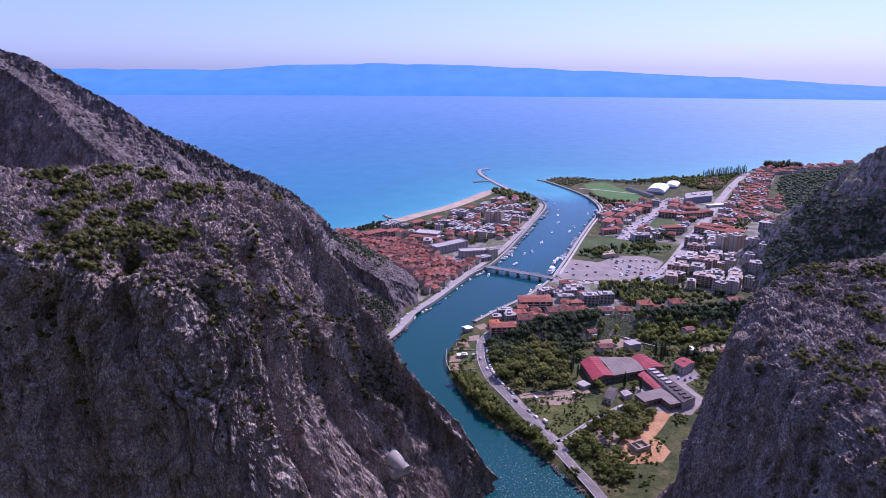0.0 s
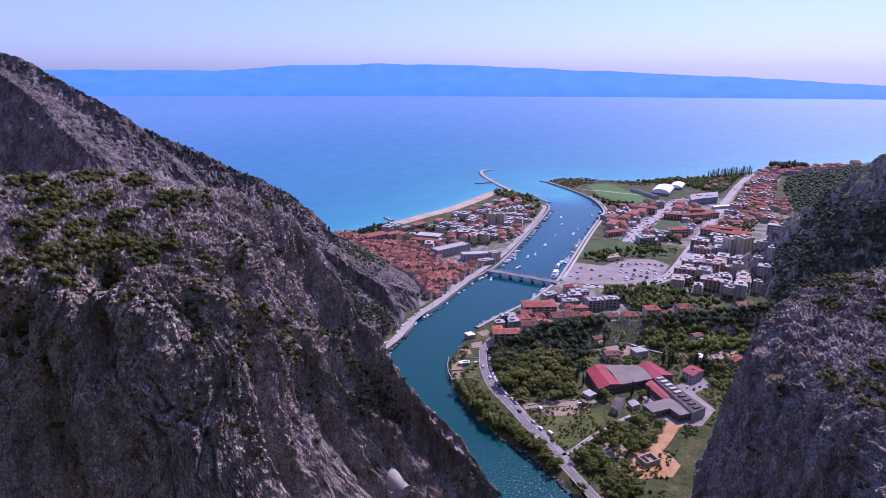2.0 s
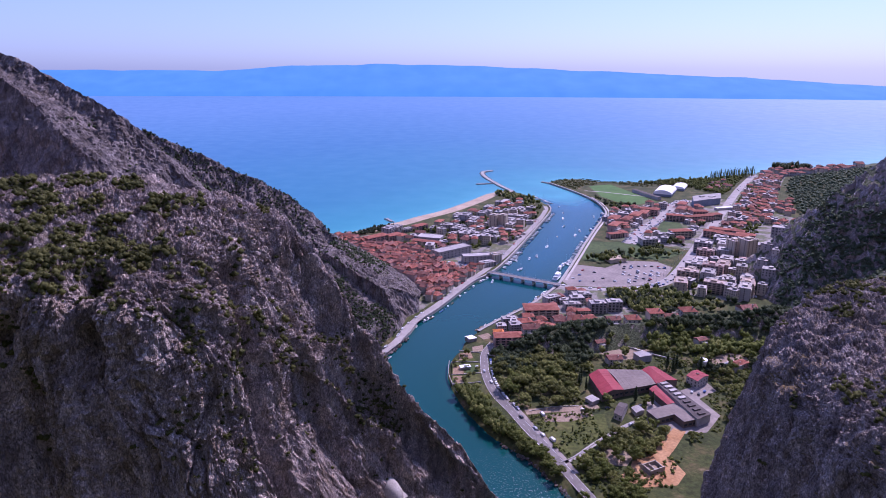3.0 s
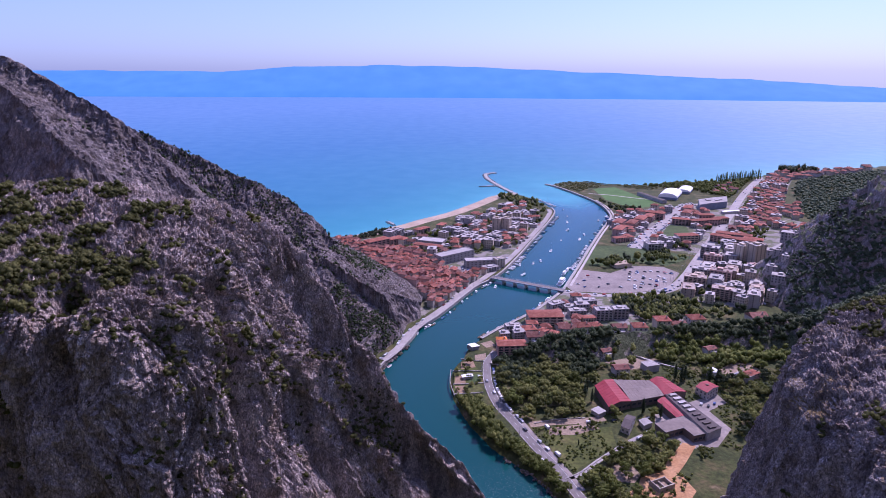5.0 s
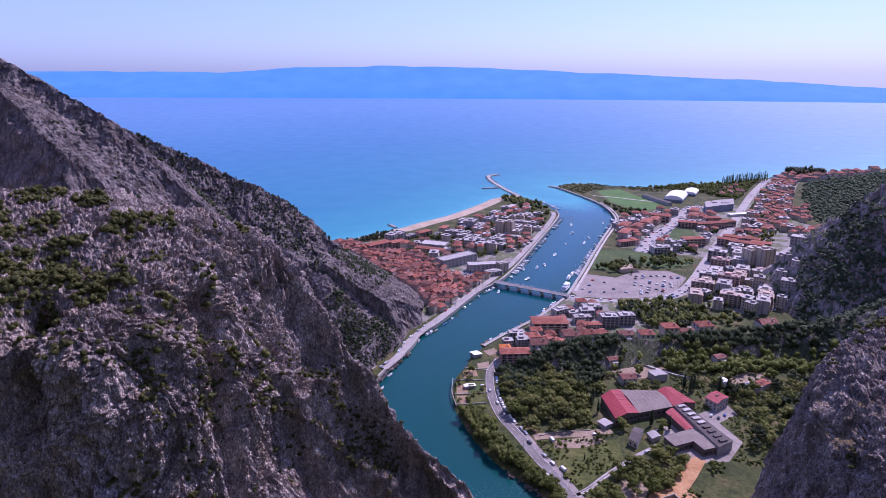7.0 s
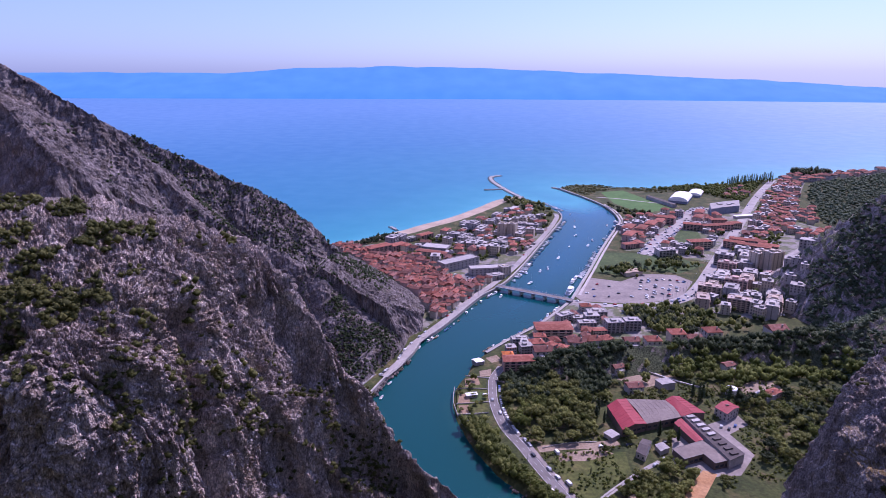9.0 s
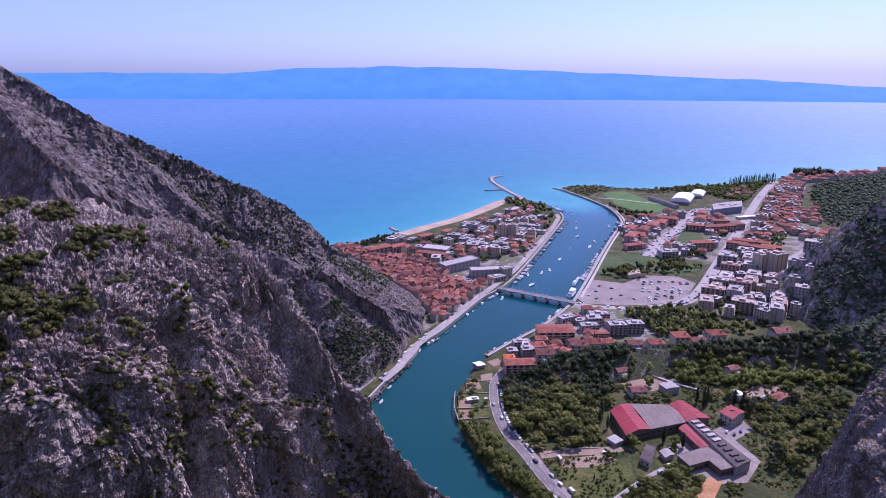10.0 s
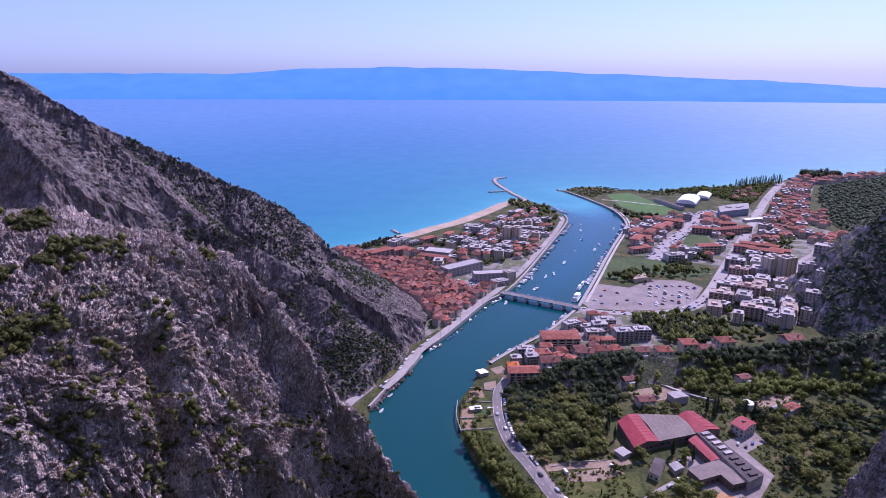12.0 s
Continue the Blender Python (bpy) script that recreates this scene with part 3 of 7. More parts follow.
# near left buttress: columns from the gorge side to the arete; rows behind, crest, edge, face, foot
columns = [
    [(-430, 420, 60), (-420, 330, 170), (-420, 250, 225), (-335, 175, 197), (-300, 125, 130), (-285, 105, 80), (-260, 60, -4)],
    [(-230, 410, 50), (-212, 330, 150), (-200, 262, 199), (-150, 190, 187), (-148, 184, 142), (-143, 178, 100), (-120, 165, -4)],
    [(-170, 410, 40), (-150, 330, 145), (-143, 262, 200), (-112, 192, 180), (-109, 185, 144), (-102, 179, 100), (-72, 168, -4)],
    [(-135, 400, 30), (-118, 330, 130), (-105, 266, 194), (-87, 197, 177), (-81, 188, 152), (-73, 184, 112), (-34, 178, -4)],
    [(-110, 390, 20), (-95, 330, 105), (-74, 266, 183), (-70, 230, 177), (-63, 207, 139), (-58, 201, 108), (-8, 205, -4)],
    [(-90, 385, 12), (-76, 325, 85), (-55, 266, 166), (-57, 246, 159), (-52, 228, 134), (-46, 236, 102), (6, 240, -4)],
    [(-70, 380, 5), (-56, 325, 60), (-36, 268, 132), (-40, 258, 126), (-36, 252, 104), (-24, 256, 84), (12, 268, -4)],
    [(-50, 375, 0), (-35, 325, 35), (-15, 274, 91), (-17, 270, 87), (-13, 271, 68), (-4, 276, 48), (20, 288, -4)],
    [(-30, 365, -3), (-5, 325, 15), (10, 289, 52), (10, 287, 48), (14, 289, 34), (19, 293, 19), (31, 302, -4)],
    [(10, 350, -5), (25, 330, 3), (31, 310, 4), (32, 309, 2), (33, 309, 0), (35, 310, -3), (39, 314, -8)],
]
grid = spline(columns, (20, 96, 132, 114, 92, 66, 50, 28, 14))                    # along the face
grid = np.swapaxes(spline(np.swapaxes(grid, 0, 1), (20, 70, 160, 170, 90, 38)), 0, 1)
away = np.clip((grid[..., 0] + 72) / 24, 0, 1)       # the arete keeps its line
GULLIES = [([(-106, 196, 182), (-104, 182, 156), (-98, 178, 130), (-88, 172, 70)], 12, 4.5), ([(-72, 222, 174), (-65, 208, 145), (-57, 203, 110), (-35, 203, 50)], 9, 4.0),
           ([(-130, 198, 187), (-130, 184, 160), (-124, 178, 120)], 6, 4), ([(-60, 245, 166), (-54, 232, 140), (-47, 235, 104), (-20, 240, 50)], 5, 3.0)]
P = craggy(grid, 1.0, 5, 1.0, 1 - 0.15 * away, 0.55 - 0.35 * away, GULLIES, 1.15, 2.2 * away)
sheet("cliff_buttress", P, ROCK, "near fissured limestone buttress with scrub on top", "cliff", smooth=False)
BUTTRESS = P

# near right buttress
columns = [
    [(330, 60, 150), (200, 60, 150), (140, 75, 146), (114, 85, 138), (106, 92, 95), (100, 95, 40), (95, 100, -4)],
    [(330, 110, 165), (210, 110, 158), (150, 115, 152), (117, 122, 143), (106, 130, 100), (99, 135, 45), (94, 138, -4)],
    [(330, 155, 168), (230, 155, 162), (152, 163, 155), (115, 167, 146), (106, 172, 112), (99, 176, 55), (93, 180, -2)],
    [(330, 190, 170), (230, 190, 164), (155, 193, 156), (117, 195, 147), (108, 199, 120), (101, 203, 60), (95, 206, 0)],
    [(330, 225, 176), (240, 228, 172), (163, 232, 165), (129, 229, 154), (114, 222, 128), (106, 230, 72), (99, 242, 3)],
    [(330, 262, 165), (250, 262, 162), (178, 258, 155), (136, 244, 146), (117, 238, 100), (109, 246, 52), (103, 262, 3)],
    [(340, 305, 140), (270, 302, 135), (205, 290, 122), (150, 272, 106), (126, 262, 62), (118, 266, 30), (112, 280, 3)],
    [(350, 345, 90), (285, 340, 85), (225, 328, 62), (178, 312, 45), (150, 300, 24), (135, 298, 12), (122, 300, 1)],
    [(360, 370, 40), (300, 365, 30), (240, 355, 15), (195, 340, 8), (165, 325, 3), (148, 318, 1), (132, 316, -2)],
]
grid = spline(columns, 330)
grid = np.swapaxes(spline(np.swapaxes(grid, 0, 1), (16, 50, 120, 120, 64, 34)), 0, 1)
P = craggy(grid, 0.9, 77, -1.0, None, 0.3, (), 0.7, 1.2)
sheet("cliff_east", P, ROCK_DRY, "near grey limestone crag with dry grass on top", "cliff", smooth=False)
CRAG = P

# right mountain and the low wooded ridge across the valley
mx, my = np.concatenate([np.arange(55, 620, 2.6), np.arange(620, 1500, 7.0)]), np.arange(380, 1300, 3.2)
X, Y = np.meshgrid(mx, my)
Z = right_height(X, Y)
P = craggy(np.stack([X, Y, Z], -1), 1.5, 91, -1.0, np.clip((Z - 2) / 14, 0.08, 1) * np.clip(Z / 60, 0.35, 1), 0.8, (), 1.3)
SOUTH = P
sheet("cliff_south", P, WOODED, "wooded limestone mountain side and low dark ridge", "mountain", smooth=False, hide=(Z[:-1, :-1] < -6))

# the gorge goes on behind, unseen; this added scrub mountain closes it, cutting sky light
X, Y = np.meshgrid(np.linspace(-1500, 1500, 120), np.linspace(-900, -60, 44))
Z = 720 * np.clip((-60 - Y) / 380, 0, 1) ** 0.8 + 45 * fbm(X / 160, Y / 160, X * 0, 4, 15) * np.clip((-60 - Y) / 120, 0, 1)
sheet("cliff_north", np.stack([X, Y, Z], -1), GORGE, "unseen scrub-covered mountain added at the back of the gorge", "mountain")

# ---- building tools ----
def part(name, bm, mat, parent, label=""):
    """Links a bmesh, or a mesh that alike parts share, as one object under a thing or a part."""
    if isinstance(bm, bmesh.types.BMesh):
        me = bpy.data.meshes.new(name)
        bm.to_mesh(me)
        bm.free()
        me.materials.append(mat)
    else:
        me = bm
    ob = new(name, me)
    ob.parent = parent
    return tagged(ob, label) if label else ob


def box(bm, x0, x1, y0, y1, z0, z1):
    v = [bm.verts.new(c) for c in ((x0, y0, z0), (x1, y0, z0), (x1, y1, z0), (x0, y1, z0), (x0, y0, z1), (x1, y0, z1), (x1, y1, z1), (x0, y1, z1))]
    for f in ((3, 2, 1, 0), (4, 5, 6, 7), (0, 1, 5, 4), (1, 2, 6, 5), (2, 3, 7, 6), (3, 0, 4, 7)):
        bm.faces.new([v[i] for i in f])
    return bm


def boxes(*sizes):
    bm = bmesh.new()
    for s in sizes:
        box(bm, *s)
    return bm


def hip_roof(w, d, z, rise, eave=0.5, inset=0.5, thick=0.25):
    """A closed hip roof (inset 0: gables) over a w by d plan, ridge along x."""
    bm = bmesh.new()
    a, b = w / 2 + eave, d / 2 + eave
    r = a - inset * b if inset else a
    low = [bm.verts.new(c) for c in ((-a, -b, z - thick), (a, -b, z - thick), (a, b, z - thick), (-a, b, z - thick))]
    mid = [bm.verts.new(c) for c in ((-a, -b, z), (a, -b, z), (a, b, z), (-a, b, z))]
    p, q = bm.verts.new((-r, 0, z + rise)), bm.verts.new((r, 0, z + rise))
    bm.faces.new(low[::-1])
    for i in range(4):
        j = (i + 1) % 4
        bm.faces.new((low[i], low[j], mid[j], mid[i]))
    bm.faces.new((mid[0], mid[1], q, p)), bm.faces.new((mid[2], mid[3], p, q))
    bm.faces.new((mid[1], mid[2], q)), bm.faces.new((mid[3], mid[0], p))
    return bm


def tube(bm, a, b, ra, rb, n=6):
    a, b = Vector(a), Vector(b)
    q = (b - a).to_track_quat("Z", "Y")
    rings = [[bm.verts.new(c + q @ Vector((r * math.cos(2 * math.pi * i / n), r * math.sin(2 * math.pi * i / n), 0))) for i in range(n)] for c, r in ((a, ra), (b, rb))]
    for i in range(n):
        j = (i + 1) % n
        bm.faces.new((rings[0][i], rings[0][j], rings[1][j], rings[1][i]))
    bm.faces.new(rings[0][::-1]), bm.faces.new(rings[1])
    return bm


def mesh_of(name, bm, mat):
    me = bpy.data.meshes.new(name)
    bm.to_mesh(me)
    bm.free()
    me.materials.append(mat)
    return me


def at(x, y, z=None, turn=0.0, s=(1, 1, 1)):
    return pose(x, y, LAND if z is None else z, 0, 0, turn) @ Matrix.Diagonal((*s, 1))


KINDS = {}


def place(kind, make, m):
    """The first of a kind is built, the later ones are copies that share its meshes."""
    if kind in KINDS:
        first = KINDS[kind]
        return copy_thing(first, m @ Matrix.Diagonal((1 / first.scale.x, 1 / first.scale.y, 1 / first.scale.z, 1)))
    KINDS[kind] = ob = make()
    ob.matrix_basis = m
    return ob


def patch(name, outline, mat, z, label, category="ground", thick=0.4):
    """A flat slab with the given outline, a little above the ground."""
    bm = bmesh.new()
    top = [bm.verts.new((x, y, LAND + z)) for x, y in outline]
    low = [bm.verts.new((x, y, LAND + z - thick)) for x, y in outline]
    bm.faces.new(top)
    for i in range(len(top)):
        j = (i + 1) % len(top)
        bm.faces.new((top[i], low[i], low[j], top[j]))
    bmesh.ops.triangulate(bm, faces=bm.faces[:1])
    bmesh.ops.recalc_face_normals(bm, faces=bm.faces[:])
    return tagged(new(name, mesh_of(name, bm, mat)), label, category, kind="structure")


def smooth_line(line, step=5.0):
    pts = np.array(line, float)
    n = max(2, int(np.linalg.norm(np.diff(pts, axis=0), axis=1).sum() / step))
    return spline(pts, n)


def sides(pts, off):
    t = np.gradient(pts, axis=0)
    t = t / np.linalg.norm(t, axis=1, keepdims=True)
    return pts + np.stack([-t[:, 1], t[:, 0]], 1) * off


def ribbon(name, line, width, mat, z, label, category="road", thick=0.4, shift=0.0, base=None):
    pts = smooth_line(line)
    bm = bmesh.new()
    prev = None
    h = base if base is not None else LAND
    for l, r in zip(sides(pts, shift + width / 2), sides(pts, shift - width / 2)):
        row = [bm.verts.new(c) for c in ((l[0], l[1], h + z - thick), (l[0], l[1], h + z), (r[0], r[1], h + z), (r[0], r[1], h + z - thick))]
        if prev:
            for i in range(3):
                bm.faces.new((prev[i], prev[i + 1], row[i + 1], row[i]))
        prev = row
    bmesh.ops.recalc_face_normals(bm, faces=bm.faces[:])
    return tagged(new(name, mesh_of(name, bm, mat)), label, category, kind="structure")


# ---- plants ----
def leaf_material(name, dark, light):
    m = bpy.data.materials.new(name)
    m.use_nodes = True
    nt, L = m.node_tree, m.node_tree.links
    b = nt.nodes["Principled BSDF"]
    b.inputs["Roughness"].default_value, b.inputs["Specular IOR Level"].default_value = 0.7, 0.15
    geo, ramp, info = nt.nodes.new("ShaderNodeNewGeometry"), nt.nodes.new("ShaderNodeValToRGB"), nt.nodes.new("ShaderNodeObjectInfo")
    ramp.color_ramp.elements[0].color, ramp.color_ramp.elements[1].color = (*dark, 1), (*light, 1)
    tex = nt.nodes.new("ShaderNodeTexNoise")
    tex.inputs["Scale"].default_value, tex.inputs["Detail"].default_value = 0.09, 3
    L.new(geo.outputs["Position"], tex.inputs["Vector"])
    mr = nt.nodes.new("ShaderNodeMath")
    mr.operation = "MULTIPLY_ADD"
    L.new(geo.outputs["Random Per Island"], mr.inputs[0])
    mr.inputs[1].default_value = 0.55
    sub = nt.nodes.new("ShaderNodeMapRange")
    sub.inputs["From Min"].default_value, sub.inputs["From Max"].default_value = 0.35, 0.65
    sub.inputs["To Min"].default_value, sub.inputs["To Max"].default_value = 0.0, 0.45
    L.new(tex.outputs["Fac"], sub.inputs["Value"]), L.new(sub.outputs[0], mr.inputs[2])
    L.new(mr.outputs[0], ramp.inputs[0])
    mul, vr = nt.nodes.new("ShaderNodeVectorMath"), nt.nodes.new("ShaderNodeMapRange")
    mul.operation = "SCALE"
    vr.inputs["To Min"].default_value, vr.inputs["To Max"].default_value = 0.75, 1.25
    L.new(info.outputs["Random"], vr.inputs["Value"]), L.new(ramp.outputs[0], mul.inputs[0]), L.new(vr.outputs[0], mul.inputs["Scale"])
    L.new(mul.outputs[0], b.inputs["Base Color"])
    tr, mx = nt.nodes.new("ShaderNodeBsdfTranslucent"), nt.nodes.new("ShaderNodeMixShader")
    mx.inputs[0].default_value = 0.42
    L.new(mul.outputs[0], tr.inputs["Color"])
    L.new(b.outputs[0], mx.inputs[1]), L.new(tr.outputs[0], mx.inputs[2])
    L.new(mx.outputs[0], nt.nodes["Material Output"].inputs["Surface"])
    return m


LEAF = leaf_material("broad_leaves", (0.062, 0.086, 0.019), (0.190, 0.215, 0.050))
LEAF_PALE = leaf_material("spring_leaves", (0.095, 0.112, 0.028), (0.26, 0.27, 0.080))
LEAF_DARK = leaf_material("conifer_needles", (0.030, 0.048, 0.024), (0.085, 0.110, 0.050))
LEAF_HILL = leaf_material("hill_leaves", (0.066, 0.098, 0.060), (0.150, 0.190, 0.110))
SCRUB = leaf_material("scrub_leaves", (0.050, 0.058, 0.018), (0.165, 0.165, 0.052))
BARK = material("bark", [(0.3, (0.10, 0.08, 0.06)), (0.7, (0.20, 0.16, 0.12))], 2.0, 0.95, 0.2)
rng = np.random.default_rng(4)


def leaf_cloud(name, centres, radii, each, size, mat, shell=0.55):
    """Leaf tufts round many centres, as one mesh of separate small blades."""
    c = np.repeat(np.asarray(centres, float), each, 0)
    r = np.repeat(np.asarray(radii, float), each, 0)
    n = len(c)
    d = rng.normal(size=(n, 3))
    d[:, 2] = np.where(d[:, 2] < -0.4, -d[:, 2], d[:, 2])
    d /= np.linalg.norm(d, axis=1, keepdims=True)
    p = c + d * r * (shell + (1 - shell) * rng.random((n, 1))) * (0.75 + 0.4 * rng.random((n, 1)))
    nrm = d + rng.normal(size=(n, 3)) * 0.45 + np.array([0, 0, 0.35])
    nrm /= np.linalg.norm(nrm, axis=1, keepdims=True)
    u = np.cross(nrm, rng.normal(size=(n, 3)))
    u /= np.linalg.norm(u, axis=1, keepdims=True)
    v = np.cross(nrm, u)
    s = (size if np.ndim(size) == 0 else np.repeat(np.asarray(size, float), each)[:, None]) * (0.6 + 0.8 * rng.random((n, 1)))
    quad = np.stack([p - u * s * 0.5, p + v * s * 0.35 + u * s * 0.1, p + u * s * 0.55, p - v * s * 0.4], 1).reshape(-1, 3)
    # an uneven inner mass behind the leaves of each tuft
    cc, cr = np.asarray(centres, float), np.asarray(radii, float)
    m = len(cc)
    octa = np.array([(1, 0, 0), (0, 1, 0), (-1, 0, 0), (0, -1, 0), (0, 0, 1), (0, 0, -1)], float)
    turn = rng.random((m, 1)) * 6.28
    k = 0.62 + 0.35 * rng.random((m, 6, 1))
    o = octa[None] * k
    o = np.stack([o[..., 0] * np.cos(turn) - o[..., 1] * np.sin(turn), o[..., 0] * np.sin(turn) + o[..., 1] * np.cos(turn), o[..., 2]], -1)
    inner = (cc[:, None] + o * cr[:, None]).reshape(-1, 3)
    tri = np.array([(0, 1, 4), (1, 2, 4), (2, 3, 4), (3, 0, 4), (1, 0, 5), (2, 1, 5), (3, 2, 5), (0, 3, 5)])
    tris = (tri[None] + 6 * np.arange(m)[:, None, None]).reshape(-1) + 4 * n
    me = bpy.data.meshes.new(name)
    allv = np.concatenate([quad, inner])
    me.vertices.add(len(allv))
    me.vertices.foreach_set("co", allv.reshape(-1).astype(np.float32))
    me.loops.add(4 * n + 24 * m)
    me.loops.foreach_set("vertex_index", np.concatenate([np.arange(4 * n), tris]).astype(np.int32))
    me.polygons.add(n + 8 * m)
    me.polygons.foreach_set("loop_start", np.concatenate([np.arange(n) * 4, 4 * n + 3 * np.arange(8 * m)]).astype(np.int32))
    me.materials.append(mat)
    me.update(calc_edges=True)
    return me


def make_broadleaf(seed, height, spread, mat, label):
    rr = random.Random(seed)
    tree = tagged(new("tree"), label, "tree")
    bm = bmesh.new()
    tube(bm, (0, 0, -0.6), (0.1, 0, height * 0.45), 0.32, 0.2)
    lobes, radii = [], []
    for i in range(8):
        a, e = 2.4 * i + rr.random(), height * (0.42 + 0.42 * rr.random())
        k = spread * (0.30 + 0.30 * rr.random())
        top = (k * math.cos(a), k * math.sin(a), e)
        tube(bm, (0.1, 0, height * (0.25 + 0.15 * rr.random())), top, 0.13, 0.04, 5)
        lobes.append(top)
        radii.append((spread * (0.24 + 0.16 * rr.random()),) * 2 + (spread * (0.20 + 0.12 * rr.random()),))
    lobes.append((0, 0, height * 0.78))
    radii.append((spread * 0.34, spread * 0.34, height * 0.22))
    part("trunk", bm, BARK, tree)
    part("crown", leaf_cloud("crown", lobes, radii, 64, 0.72, mat), mat, tree)
    return tree


def make_column_tree(seed, height, width, mat, label, name="cypress_tree"):
    tree = tagged(new(name), label, "tree")
    bm = bmesh.new()
    tube(bm, (0, 0, -0.6), (0, 0, height * 0.85), 0.24, 0.05)
    part("trunk", bm, BARK, tree)
    zs = np.linspace(0.12, 0.96, 9)
    w = width * 0.5 * np.sin(np.pi * np.clip(zs * 0.9 + 0.1, 0, 1)) ** 0.7 + 0.15
    part("crown", leaf_cloud("crown", [(0, 0, height * z) for z in zs], [(k, k, height * 0.08) for k in w], 48, 0.6, mat), mat, tree)
    return tree


def woods(name, pts, size, mat, each, blade, label, lift=0.55, lobes=3):
    """Many trees that nobody could count, one object. pts: x, y, z of the foot; size: width and height ranges."""
    pts = np.asarray(pts, float)
    w = size[0] + (size[1] - size[0]) * rng.random(len(pts))
    h = w * (size[2] + (size[3] - size[2]) * rng.random(len(pts)))
    c, r, b = [], [], []
    for k in range(lobes):
        off = rng.normal(size=(len(pts), 3)) * w[:, None] * (0.22, 0.22, 0.12)
        c.append(pts + off + np.stack([0 * w, 0 * w, h * lift], 1))
        r.append(np.stack([w * 0.42, w * 0.42, h * 0.45], 1))
    c, r = np.concatenate(c), np.concatenate(r)
    me = leaf_cloud(name, c, r, each, blade, mat)
    return tagged(new(name, me), label, "vegetation", kind="stuff")


def inside(poly, step, jitter=0.8, seed=0):
    """Jittered points within an outline."""
    rr = np.random.default_rng(seed)
    xs, ys = [p[0] for p in poly], [p[1] for p in poly]
    gx, gy = np.meshgrid(np.arange(min(xs), max(xs), step), np.arange(min(ys), max(ys), step))
    gx, gy = gx + (rr.random(gx.shape) - 0.5) * step * jitter * 2, gy + (rr.random(gy.shape) - 0.5) * step * jitter * 2
    keep = signed(gx, gy, list(poly)) > 0
    return np.stack([gx[keep], gy[keep]], 1)

# ---- building materials ----
WALLS = {
    "white": material("white_plaster", [(0.3, (0.37, 0.34, 0.315)), (0.7, (0.48, 0.445, 0.415))], 0.25, 0.9, 0.06, vary=0.10),
    "cream": material("cream_plaster", [(0.3, (0.42, 0.35, 0.27)), (0.7, (0.54, 0.46, 0.36))], 0.25, 0.9, 0.08, vary=0.12),
    "pink": material("pink_plaster", [(0.3, (0.44, 0.29, 0.25)), (0.7, (0.54, 0.38, 0.33))], 0.25, 0.9, 0.08, vary=0.12),
    "grey": material("grey_concrete", [(0.3, (0.27, 0.255, 0.25)), (0.7, (0.38, 0.36, 0.35))], 0.25, 0.9, 0.10, vary=0.10),
    "sand": material("sand_plaster", [(0.3, (0.40, 0.31, 0.245)), (0.7, (0.50, 0.40, 0.32))], 0.25, 0.9, 0.10, vary=0.15),
    "stone": material("old_stone_wall", [(0.3, (0.30, 0.26, 0.22)), (0.7, (0.46, 0.41, 0.35))], 0.6, 0.95, 0.2, vary=0.15),
    "dark": material("brown_cladding", [(0.3, (0.11, 0.085, 0.07)), (0.7, (0.17, 0.13, 0.11))], 0.4, 0.85, 0.12),
    "blue": material("blue_grey_cladding", [(0.3, (0.16, 0.19, 0.26)), (0.7, (0.24, 0.27, 0.34))], 0.2, 0.7, 0.06),
}
TILE = material("terracotta_tiles", [(0.3, (0.185, 0.055, 0.038)), (0.5, (0.265, 0.085, 0.056)), (0.7, (0.34, 0.150, 0.105))], 0.35, 0.9, 0.25, 0.06, 3.0, vary=0.28)
TILE_OLD = material("weathered_tiles", [(0.3, (0.135, 0.052, 0.042)), (0.5, (0.205, 0.086, 0.067)), (0.72, (0.285, 0.165, 0.135))], 0.4, 0.95, 0.3, 0.06, 3.0, vary=0.30)
TILE_NEW = material("bright_orange_tiles", [(0.3, (0.52, 0.13, 0.03)), (0.7, (0.66, 0.22, 0.06))], 0.4, 0.85, 0.15, 0.05, 3.0)
RED_SHEET = material("red_sheet_roof", [(0.3, (0.22, 0.012, 0.022)), (0.7, (0.29, 0.024, 0.036))], 0.12, 0.6, 0.10, 0.02, 2.0)
GREY_SHEET = material("grey_sheet_roof", [(0.3, (0.135, 0.105, 0.092)), (0.7, (0.20, 0.16, 0.14))], 0.08, 0.7, 0.14, 0.02, 2.0)
DARK_SHEET = material("dark_felt_roof", [(0.3, (0.070, 0.058, 0.056)), (0.7, (0.125, 0.105, 0.10))], 0.12, 0.9, 0.15)
TERRACE_ROOF = material("pinkish_terrace_roof", [(0.3, (0.25, 0.19, 0.165)), (0.5, (0.33, 0.265, 0.235)), (0.7, (0.43, 0.375, 0.345))], 0.2, 0.9, 0.2, vary=0.2)
FLAT_ROOF = material("pale_flat_roof", [(0.3, (0.29, 0.27, 0.255)), (0.7, (0.43, 0.40, 0.38))], 0.15, 0.9, 0.15, vary=0.15)
WHITE = material("white_paint", [(0.3, (0.72, 0.72, 0.72)), (0.7, (0.82, 0.82, 0.82))], 0.5, 0.6, 0.04)
GLASS = material("dark_window_glass", [(0.3, (0.03, 0.035, 0.045)), (0.7, (0.06, 0.065, 0.075))], 0.5, 0.15, 0.1, spec=0.5)
CONCRETE = material("pale_concrete", [(0.3, (0.42, 0.40, 0.38)), (0.7, (0.56, 0.53, 0.50))], 0.3, 0.9, 0.12)
METAL = material("painted_steel", [(0.3, (0.35, 0.36, 0.38)), (0.7, (0.45, 0.46, 0.48))], 1.0, 0.5, 0.05, metal=0.3)
